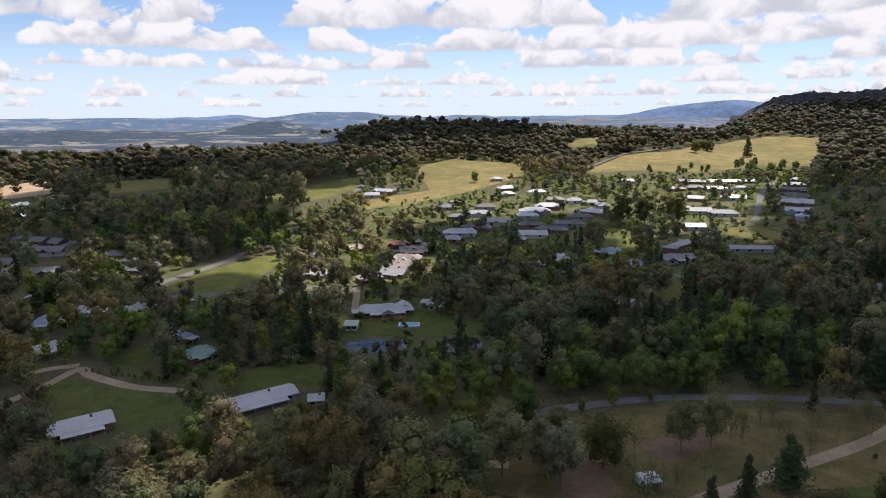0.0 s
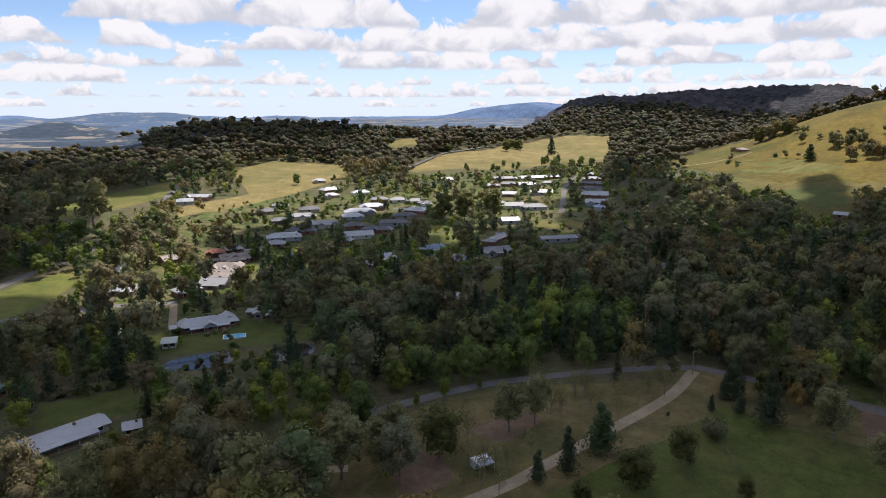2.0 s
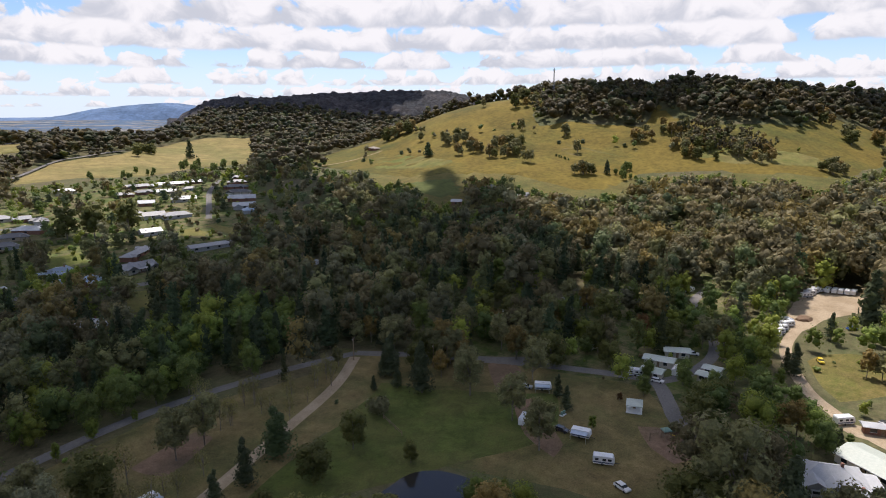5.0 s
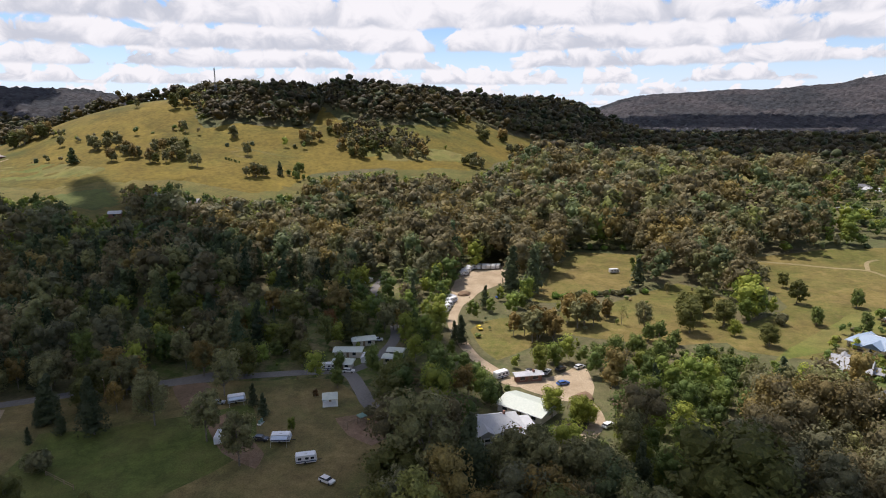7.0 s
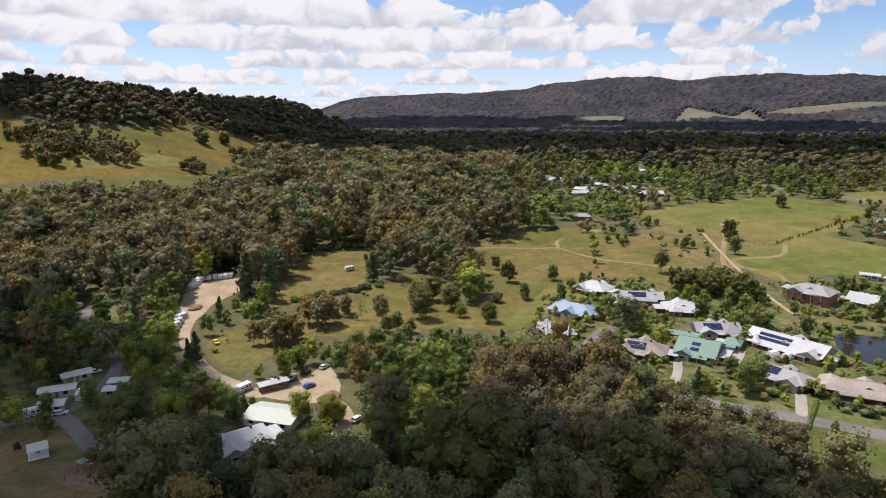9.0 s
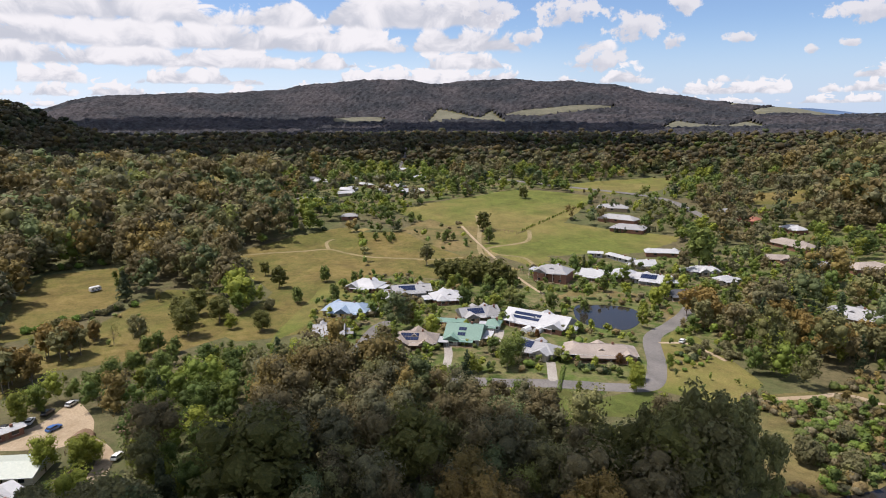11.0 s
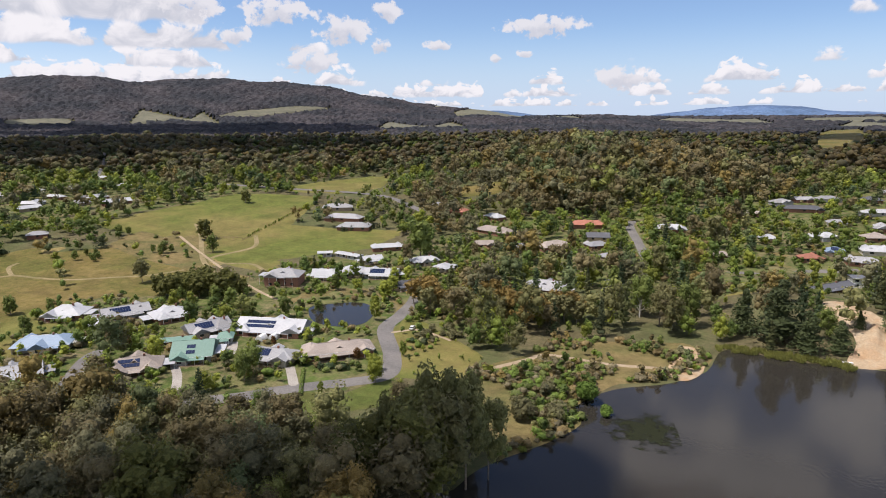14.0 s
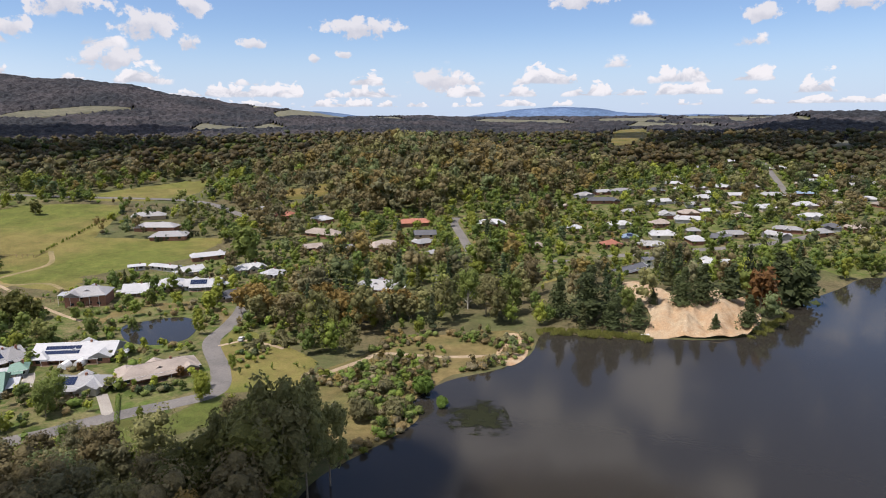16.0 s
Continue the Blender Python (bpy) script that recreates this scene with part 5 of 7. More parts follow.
def crown_plan(kind, rng):
    """Clumps of a crown for a tree 1 high: centre and half sizes."""
    rows = []
    if kind in ("gum", "thin"):
        count = rng.integers(12, 16)
        lean = rng.normal(size=2) * 0.03
        for i in range(count):
            h = 0.34 + 0.54 * (i + rng.random()) / count
            reach = 0.24 * math.sqrt(max(0.05, 1 - ((h - 0.58) / 0.36) ** 2))
            a, r = 2.4 * i + rng.uniform(-0.5, 0.5), reach * rng.uniform(0.45, 1.0)
            s = rng.uniform(0.09, 0.145)
            rows.append((r * math.cos(a) + lean[0], r * math.sin(a) + lean[1], h, s, s, s * 1.05))
        rng.shuffle(rows)
    elif kind == "pine":
        for i in range(8):
            h = 0.16 + 0.78 * i / 7
            s = 0.27 * (1.03 - h) * rng.uniform(0.85, 1.2) + 0.03
            a = rng.random() * 6.283
            rows.append((0.04 * math.cos(a), 0.04 * math.sin(a), h, s, s, 0.10))
    elif kind == "round":
        for i in range(11):
            a, h = 2.4 * i + rng.uniform(-0.4, 0.4), 0.22 + 0.62 * (i + rng.random()) / 11
            r = 0.22 * math.sqrt(max(0.05, 1 - ((h - 0.46) / 0.44) ** 2)) * rng.uniform(0.55, 1.0)
            s = rng.uniform(0.12, 0.175)
            rows.append((r * math.cos(a), r * math.sin(a), h, s, s, s * 1.05))
        rng.shuffle(rows)
    elif kind == "reed":
        for i in range(5):
            a, r = rng.random() * 6.283, 1.2 * math.sqrt(rng.random())
            rows.append((r * math.cos(a), r * math.sin(a), 0.45, 0.5, 0.5, 0.35))
    else:
        for i in range(4):
            a, r = rng.random() * 6.283, 0.3 * math.sqrt(rng.random())
            s = rng.uniform(0.3, 0.45)
            rows.append((r * math.cos(a), r * math.sin(a), rng.uniform(0.35, 0.6), s, s, s * 0.8))
    return np.array(rows)


def dome(rng, sides=6):
    """A low rounded cap, open below."""
    vs, fs = [], []
    for k, (z, r) in enumerate(((0.0, 1.0), (0.62, 0.80))):
        for i in range(sides):
            a = 6.2832 * (i + 0.5 * k) / sides
            q = r * rng.uniform(0.75, 1.2)
            vs.append((q * math.cos(a), q * math.sin(a), z * rng.uniform(0.8, 1.2)))
    vs.append((0, 0, 1.0))
    for i in range(sides):
        j = (i + 1) % sides
        fs += [(i, j, sides + i), (j, sides + j, sides + i), (sides + i, sides + j, 2 * sides)]
    return np.array(vs), np.array(fs)


def crown_mesh(kind, seed, leaves, leaf_size, clumps=99, ruffle=0.5):
    """Leaf sprays (triangles) on the clumps, and a core to each clump: vertices and triangles."""
    rng = np.random.default_rng(seed)
    plan = crown_plan(kind, rng)
    vs, fs, n = [], [], 0
    if clumps < len(plan):
        plan = plan[:clumps].copy()
        plan[:, 3:] *= 1.22 if clumps > 3 else 1.6
        plan[:, :2] *= 0.85
    if kind not in ("thin", "reed"):
        for c in plan:
            v = ICO_V * rng.uniform(0.7, 1.0, (len(ICO_V), 1)) * c[3:] * (0.8 if clumps > 20 else 0.76 if clumps > 3 else 0.95) + c[:3]
            vs.append(v)
            fs.append(ICO_F + n)
            n += len(v)
    pick = rng.integers(0, len(plan), leaves)
    out = unit(rng.normal(size=(leaves, 3)) + (0, 0, 0.25))
    centre = plan[pick, :3] + out * plan[pick, 3:] * rng.uniform(0.78, 1.10 if clumps > 20 else 1.18, (leaves, 1))
    nrm = unit(out + (0, 0, 0.15) + rng.normal(size=(leaves, 3)) * ruffle)
    side = unit(np.cross(nrm, rng.normal(size=(leaves, 3))))
    if kind == "reed":
        side = unit(rng.normal(size=(leaves, 3)) * 0.25 + (0, 0, 1))
        nrm = unit(np.cross(side, rng.normal(size=(leaves, 3))))
    other = np.cross(nrm, side)
    size = leaf_size * rng.uniform(0.6, 1.35, (leaves, 1))
    long, thin = (3.0, 0.5) if kind == "reed" else (1.0, 0.8)
    tri = np.stack([centre + side * size * long, centre - side * size * 0.6 + other * size * thin, centre - side * size * 0.6 - other * size * thin], 1)
    vs.append(tri.reshape(-1, 3))
    fs.append(np.arange(leaves * 3).reshape(-1, 3) + n)
    return np.concatenate(vs), np.concatenate(fs)


def trunk_mesh(kind, seed, sides=5):
    """A tapered trunk and a few limbs for a tree 1 high."""
    rng = np.random.default_rng(seed)
    plan = crown_plan(kind, rng)
    lines = [((0, 0, -0.03), (rng.uniform(-0.02, 0.02), rng.uniform(-0.02, 0.02), 0.72 if kind != "pine" else 0.95), 0.016, 0.006)]
    for c in plan[:6 if kind != "pine" else 0]:
        lines.append(((0, 0, c[2] * 0.5), tuple(c[:3]), 0.008, 0.003))
    vs, fs = [], []
    for a, b, ra, rb in lines:
        a, b = Vector(a), Vector(b)
        q = (b - a).to_track_quat("Z", "Y")
        k = len(vs)
        for p, r in ((a, ra), (b, rb)):
            vs += [tuple(p + q @ Vector((r * math.cos(6.2832 * i / sides), r * math.sin(6.2832 * i / sides), 0))) for i in range(sides)]
        fs += [(k + i, k + (i + 1) % sides, k + sides + (i + 1) % sides, k + sides + i) for i in range(sides)]
    return vs, fs


def tri_mesh(name, v, f, mat, tint=None, smooth=False):
    me = bpy.data.meshes.new(name)
    me.vertices.add(len(v))
    me.vertices.foreach_set("co", np.asarray(v, np.float32).ravel())
    me.loops.add(f.size)
    me.loops.foreach_set("vertex_index", f.astype(np.int32).ravel())
    me.polygons.add(len(f))
    me.polygons.foreach_set("loop_start", np.arange(0, f.size, 3, dtype=np.int32))
    me.update(calc_edges=True)
    me.polygons.foreach_set("use_smooth", np.full(len(f), smooth))
    attr = me.attributes.new("tint", "FLOAT_COLOR", "POINT")
    colour = np.ones((len(v), 4), np.float32)
    if tint is not None:
        colour[:, :3] = tint
    attr.data.foreach_set("color", colour.ravel())
    me.materials.append(mat)
    return me


# ---- vehicles and small things ----


def prism(outline, half):
    """A side outline (x, z), drawn out to both sides."""
    n = len(outline)
    vs = [(px, s * half, pz) for s in (-1, 1) for px, pz in outline]
    fs = [tuple(range(n)), tuple(range(2 * n - 1, n - 1, -1))]
    fs += [(i, i + n, (i + 1) % n + n, (i + 1) % n) for i in range(n)]
    return vs, fs


def wheel(x, y, r, parent):
    n = 10
    vs = [(x + r * math.cos(6.2832 * i / n), y + s, r + r * math.sin(6.2832 * i / n)) for s in (-0.11, 0.11) for i in range(n)]
    fs = [tuple(range(n)), tuple(range(2 * n - 1, n - 1, -1))] + [(i, i + n, (i + 1) % n + n, (i + 1) % n) for i in range(n)]
    mesh_object("wheel", vs, fs, M["rubber"], parent)


TAKEN = []
THING_PROTO = {}


def repeated(key, make, x, y, turn, lift=0.14):
    m = pose(x, y, float(terrain(x, y)) + lift, 0, 0, turn)
    if key not in THING_PROTO:
        THING_PROTO[key] = make()
        THING_PROTO[key].matrix_world = m
    else:
        copy_thing(THING_PROTO[key], m)


def caravan(x, y, turn, kind):
    def make():
        root = new("caravan")
        mesh_object("body", *prism([(-2.7, 0.45), (2.5, 0.45), (2.85, 1.2), (2.6, 2.3), (2.3, 2.6), (-2.6, 2.6), (-2.8, 2.2)], 1.15), M["pale_van"], root)
        mesh_object("stripe", *merged(box(-2.6, 2.6, -1.175, -1.155, 0.75, 1.05), box(-2.6, 2.6, 1.155, 1.175, 0.75, 1.05)), M["van_stripe"], root)
        for wx in (-1.7, 0.2, 1.6):
            for s in (-1, 1):
                mesh_object("window", *box(wx - 0.45, wx + 0.45, s * 1.16 - 0.02, s * 1.16 + 0.02, 1.4, 2.0), M["glass"], root)
        mesh_object("roof_hatch", *box(-0.5, 0.4, -0.4, 0.4, 2.6, 2.75), M["trim"], root)
        for s in (-1.05, 1.05):
            wheel(-0.3, s, 0.34, root)
        mesh_object("drawbar", *box(2.6, 4.0, -0.08, 0.08, 0.42, 0.54), M["rubber"], root)
        if kind == "blue_van":
            mesh_object("awning", *box(-2.4, 2.2, -3.4, -1.2, 2.25, 2.31), M["awning"], root, "pale blue canvas awning")
            for px in (-2.3, 2.1):
                mesh_object("awning_pole", *box(px - 0.03, px + 0.03, -3.36, -3.3, 0, 2.25), M["trim"], root)
        return tagged(root, "white touring caravan with a blue awning" if kind == "blue_van" else "white touring caravan parked on the ground", "caravan", "caravans")
    repeated(kind, make, x, y, turn)


CAR_PAINT = {"white": (0.75, 0.75, 0.74), "dark": (0.03, 0.03, 0.035), "silver": (0.42, 0.43, 0.44), "blue": (0.04, 0.13, 0.40), "yellow": (0.75, 0.55, 0.04)}
for word, (r, g, b) in CAR_PAINT.items():
    m, node, bsdf = material("car paint " + word, 0.28, 0.3 if word == "silver" else 0.0)
    bsdf.inputs["Base Color"].default_value = (r, g, b, 1)
    bsdf.inputs["Coat Weight"].default_value = 0.6
    M["car_" + word] = m


def car(x, y, turn, paint):
    def make():
        root = new("car")
        mesh_object("body", *prism([(-2.2, 0.35), (2.15, 0.35), (2.25, 0.65), (2.1, 0.88), (1.1, 0.98), (-2.1, 1.02), (-2.25, 0.7)], 0.88), M["car_" + paint], root)
        mesh_object("cabin_glass", *prism([(1.1, 0.98), (0.45, 1.42), (-1.5, 1.46), (-2.05, 1.02)], 0.80), M["glass"], root)
        mesh_object("roof", *prism([(0.5, 1.40), (0.4, 1.47), (-1.45, 1.51), (-1.6, 1.43)], 0.76), M["car_" + paint], root)
        for wx in (-1.35, 1.4):
            for s in (-0.82, 0.82):
                wheel(wx, s, 0.33, root)
        for s in (-0.6, 0.6):
            mesh_object("headlight", *box(2.16, 2.24, s - 0.18, s + 0.18, 0.62, 0.78), M["trim"], root)
        return tagged(root, "parked %s car with dark windows" % paint.replace("dark", "dark grey"), "car", "cars")
    repeated("car " + paint, make, x, y, turn)


def power_pole(x, y, high):
    def make():
        root = new("power_pole")
        mesh_object("post", *box(-0.15, 0.15, -0.15, 0.15, -0.5, 9.0), M["timber"], root)
        mesh_object("crossarm", *box(-1.2, 1.2, -0.06, 0.06, 8.3, 8.5), M["timber"], root)
        for px in (-1.05, -0.4, 0.4, 1.05):
            mesh_object("insulator", *box(px - 0.06, px + 0.06, -0.06, 0.06, 8.5, 8.72), M["trim"], root)
        return tagged(root, "weathered timber power pole with a crossarm", "pole", "power poles")
    repeated("pole", make, x, y, 30, 0.0)


for row in (
        (140.6, 74.5, -62, 'van'),
        (149.1, 86.4, -73, 'blue_van'),
        (168.6, 112.9, -56, 'blue_van'),
        (200.9, 95.5, -65, 'van'),
        (243.0, 115.0, -76, 'van'),
        (281.3, 74.1, -63, 'van'),
        (286.6, 74.5, -87, 'van'),
        (293.5, 74.9, -107, 'van'),
        (299.7, 73.8, -121, 'van'),
        (348.9, 78.4, -44, 'van'),
        (354.7, 78.4, -44, 'van'),
        (359.2, 77.9, -35, 'van'),
        (363.1, 76.9, -50, 'van'),
        (365.8, 72.8, 2, 'van'),
        (366.4, 69.8, 3, 'van'),
        (366.9, 67.1, 3, 'van'),
        (367.8, 64.4, 3, 'van'),
        (369.2, 61.9, 1, 'van'),
        (277.3, 72.5, -60, 'van'),
        (282.2, 72.6, -49, 'van'),):
    caravan(*row)
for row in (
        (287.5, 72.8, -49, 'van'),
        (295.2, 72.3, -34, 'van'),
        (373.4, -5.4, -64, 'van'),
        (208.9, 33.4, -41, 'van'),
        (50.6, 144.1, 12, 'blue_van'),
        (145.0, 103.3, 20, 'van'),
        (253.7, 200.4, -14, 'van'),
        (203.5, 167.5, 17, 'van'),
        (229.0, 173.4, -23, 'van'),
        (320.3, 125.9, -12, 'van'),
        (256.3, 84.4, -11, 'van'),):
    caravan(*row)
# yellow and second blue stand in for boats, first blue for a trailer
for row in (
        (148.2, 92.3, -86, 'dark'),
        (200.4, 87.5, -81, 'white'),
        (234.0, 88.8, -70, 'white'),
        (133.1, 65.1, -108, 'white'),
        (215.6, 24.6, -12, 'dark'),
        (215.3, 22.0, -15, 'silver'),
        (216.5, 20.5, -12, 'dark'),
        (216.8, 18.1, -16, 'white'),
        (220.9, 13.6, -36, 'dark'),
        (224.4, 7.1, -39, 'white'),
        (208.0, 11.9, -51, 'blue'),
        (258.5, 51.1, -152, 'yellow'),
        (308.7, 50.7, -41, 'blue'),
        (180.6, -3.3, -37, 'white'),
        (165.8, 117.9, -66, 'silver'),
        (214.9, -150.6, -92, 'white'),
        (163.2, -207.6, -68, 'white'),
        (-139.1, 296.8, 26, 'white'),
        (-126.9, 306.5, 55, 'white'),
        (207.1, 170.6, 12, 'dark'),):
    car(*row)
for row in (
        (213.7, -168.9, -78, 'silver'),):
    car(*row)
for row in (
        (142.4, 180.5, 9.0),
        (157.9, 153.7, 7.8),
        (-141.0, 421.1, 7.2),
        (-25.2, 321.6, 15.2),
        (8.7, 355.2, 6.8),
        (237.5, 400.5, 9.8),):
    power_pole(*row)

def thing(name, x, y, label, category, parts, lift=0.2, turn=0.0):
    root = new(name)
    root.matrix_world = pose(x, y, float(terrain(x, y)) + lift, 0, 0, turn)
    for part_name, piece, mat in parts:
        mesh_object(part_name, *piece, M[mat], root)
    TAKEN.append((x, y, 5.0))
    return tagged(root, label, category)


def cone(r0, r1, z0, z1, n=12, x=0.0, y=0.0):
    vs = [(x + r * math.cos(6.2832 * i / n), y + r * math.sin(6.2832 * i / n), z) for r, z in ((r0, z0), (r1, z1)) for i in range(n)]
    return vs, [tuple(range(n - 1, -1, -1)), tuple(range(n, 2 * n))] + [(i, (i + 1) % n, (i + 1) % n + n, i + n) for i in range(n)]


def gazebo(x, y):
    posts = [("post", box(px - 0.08, px + 0.08, py - 0.08, py + 0.08, 0.1, 2.4), "trim") for px in (-2.2, 0, 2.2) for py in (-2, 2)]
    rails = [("rail", box(-2.2, 2.2, py - 0.04, py + 0.04, 0.9, 1.0), "trim") for py in (-2, 2)]
    thing("gazebo", x, y, "white picnic shelter with a pale roof on grass", "gazebo",
          [("floor_slab", box(-2.7, 2.7, -2.4, 2.4, -0.3, 0.1), "trim"), ("roof", hip_roof(5.6, 5.0, 2.4, 0.9, 1.0), "pale_green_roof"),
           ("table", box(-0.9, 0.9, -0.4, 0.4, 0.8, 0.88), "timber")] + posts + rails, 0.25, 25)


def playground(x, y):
    bed = curve_through([(x - 7, y - 2), (x - 4, y - 5), (x + 1, y - 4), (x + 6, y - 6), (x + 6, y + 1), (x + 2, y + 4), (x - 5, y + 3)], True, 4)
    tagged(draped("playground_bed", bed, M["bark_chips"], 0.11), "dark bark chip bed", "ground", kind="structure")
    thing("play_frame", x, y, "timber climbing frame with a yellow slide", "playground",
          [("deck", box(-1, 1, -1, 1, 1.5, 1.6), "timber"), ("roof", hip_roof(2.4, 2.4, 3.0, 0.8, 1.0), "green_roof")]
          + [("post", box(px - 0.08, px + 0.08, py - 0.08, py + 0.08, 0, 3.0), "timber") for px in (-0.95, 0.95) for py in (-0.95, 0.95)]
          + [("slide", ([(1, -0.35, 1.6), (1, 0.35, 1.6), (4, 0.35, 0.3), (4, -0.35, 0.3), (1, -0.35, 1.5), (1, 0.35, 1.5), (4, 0.35, 0.2), (4, -0.35, 0.2)],
                        [(0, 1, 2, 3), (7, 6, 5, 4), (0, 4, 5, 1), (1, 5, 6, 2), (2, 6, 7, 3), (3, 7, 4, 0)]), "car_yellow"),
             ("swing_beam", box(-5.0, -1, -0.06, 0.06, 2.4, 2.52), "timber"), ("swing_post", box(-5.1, -4.9, -0.1, 0.1, 0, 2.5), "timber")], 0.3, -35)


def pool(x, y):
    thing("swimming_pool", x, y, "small blue swimming pool with a pale rim", "pool",
          [("rim", merged(box(-4.6, 4.6, -2.6, -2.2, 0, 0.5), box(-4.6, 4.6, 2.2, 2.6, 0, 0.5), box(-4.6, -4.2, -2.2, 2.2, 0, 0.5), box(4.2, 4.6, -2.2, 2.2, 0, 0.5)), "trim"),
           ("water", box(-4.2, 4.2, -2.2, 2.2, 0, 0.4), "pool_water")], 0.1)


def tank(x, y):
    thing("water_tank", x, y, "round pale metal water tank", "tank", [("shell", cone(2.4, 2.4, -0.2, 2.3, 18), "pale_van"), ("lid", cone(2.45, 0.3, 2.3, 2.75, 18), "white_roof")])


def mast(x, y):
    legs = [("leg", merged(*[(
        [(px * (1 - z0 / 44) + q, py * (1 - z0 / 44) + w, z0) for q, w in ((-0.15, -0.15), (0.15, -0.15), (0.15, 0.15), (-0.15, 0.15))]
        + [(px * (1 - z1 / 44) + q, py * (1 - z1 / 44) + w, z1) for q, w in ((-0.15, -0.15), (0.15, -0.15), (0.15, 0.15), (-0.15, 0.15))],
        [(0, 1, 5, 4), (1, 2, 6, 5), (2, 3, 7, 6), (3, 0, 4, 7)]) for z0, z1 in ((0, 20), (20, 38))]), "grey_roof") for px, py in ((-1.6, -1), (1.6, -1), (0, 1.8))]
    rings = [("brace", box(-1.5 * (1 - z / 44), 1.5 * (1 - z / 44), -0.1, 0.1, z, z + 0.2), "grey_roof") for z in range(4, 38, 4)]
    thing("radio_mast", x, y, "thin grey lattice radio mast on the ridge", "mast", legs + rings + [("antenna", box(-1.0, 1.0, -0.5, 0.5, 34, 37), "trim")])


def dead_tree(x, y):
    root = new("dead_tree")
    root.matrix_world = pose(x, y, float(terrain(x, y)), 0, 0, 40) @ Matrix.Diagonal((17, 17, 15, 1))
    mesh_object("trunk", *trunk_mesh("gum", 77), M["pale_bark"], root)
    vs, fs = trunk_mesh("gum", 78)
    mesh_object("branches", [(q[1] * 1.3, q[0] * 1.3, q[2]) for q in vs], fs, M["pale_bark"], root)
    tagged(root, "bare dead tree with bleached white limbs", "tree")
    TAKEN.append((x, y, 6.0))


def bowl(x, y):
    ring = [(x + 5 * math.cos(i * 0.785), y + 4.2 * math.sin(i * 0.785)) for i in range(8)]
    tagged(draped("fire_pit_circle", curve_through(ring, True, 3), M["earth"], 0.11), "round bed of red-brown gravel in a lawn", "ground", kind="structure")
    thing("fire_pit", x, y, "round stone fire pit on gravel", "fire pit", [("ring", cone(0.8, 0.7, 0, 0.5, 10), "timber"), ("pedestal", cone(0.3, 0.2, 0.5, 1.2, 8), "red_roof")], 0.35)


def poly_tunnel(x, y):
    vs, fs = prism([(-1.6, 0), (1.6, 0), (1.5, 1.0), (0.9, 1.9), (0, 2.2), (-0.9, 1.9), (-1.5, 1.0)], 2.2)
    thing("greenhouse", x, y, "small white arched garden greenhouse", "greenhouse", [("cover", (vs, fs), "white_wall"), ("doorway", box(-0.5, 0.5, -2.24, -2.2, 0, 1.8), "glass")], 0.25, 20)


def dinghy(x, y):
    thing("rowing_boat", x, y, "small white rowing boat at the shore", "boat",
          [("hull", prism([(-1.6, 0.5), (-1.4, 0), (1.2, 0), (1.9, 0.55)], 0.6), "pale_van"), ("seat", box(-0.2, 0.1, -0.55, 0.55, 0.52, 0.57), "timber")], 0.35, 30)


def dirt_heap(x, y):
    rng = np.random.default_rng(int(abs(x)))
    v, f = dome(rng, 9)
    thing("earth_mound", x, y, "loose heap of red-brown earth", "earth heap", [("heap", ([tuple(q) for q in v * (5, 3.5, 1.6)], [tuple(q) for q in f]), "earth")], 0.2)


def timber_stack(x, y):
    rng = random.Random(int(x))
    logs = [("log", box(-2 + rng.uniform(-0.4, 0.4), 2 + rng.uniform(-0.4, 0.4), k * 0.4 - 0.8, k * 0.4 - 0.45, 0.36 * j, 0.36 * j + 0.33), "timber") for j in range(3) for k in range(4)]
    thing("timber_stack", x, y, "rough stack of weathered timber on gravel", "timber", logs, 0.35, rng.uniform(0, 180))


def bin_stand(x, y):
    thing("rubbish_bins", x, y, "pair of green bins on a slab", "bin", [("slab", box(-1.2, 1.2, -0.6, 0.6, -0.2, 0.08), "trim"), ("bin", box(-0.9, -0.3, -0.3, 0.3, 0.08, 1.15), "green_roof"), ("bin", box(0.3, 0.9, -0.3, 0.3, 0.08, 1.15), "green_roof")])


def pole_tent(x, y):
    thing("canvas_annexe", x, y, "pale canvas annexe beside a cabin", "tent", [("canvas", hip_roof(6, 4, 2.0, 0.9, 0.0), "white_wall"), ("side", box(-2.8, 2.8, -1.8, 1.8, 0, 2.0), "white_wall")], 0.25, 10)


def fence(x0, y0, x1, y1):
    length = math.hypot(x1 - x0, y1 - y0)
    root = new("fence")
    root.matrix_world = pose(x0, y0, float(terrain(x0, y0)) + 0.25, 0, 0, math.degrees(math.atan2(y1 - y0, x1 - x0)))
    n = max(3, int(min(length, 120) / 3.2))
    for i in range(n + 1):
        px = length * i / n
        mesh_object("post", *box(px - 0.08, px + 0.08, -0.08, 0.08, -0.8, 1.3), M["timber"], root)
    for pz in (0.5, 1.1):
        mesh_object("rail", *box(0, length, -0.04, 0.04, pz, pz + 0.12), M["timber"], root)
    tagged(root, "weathered timber post and rail fence", "fence", "fences")


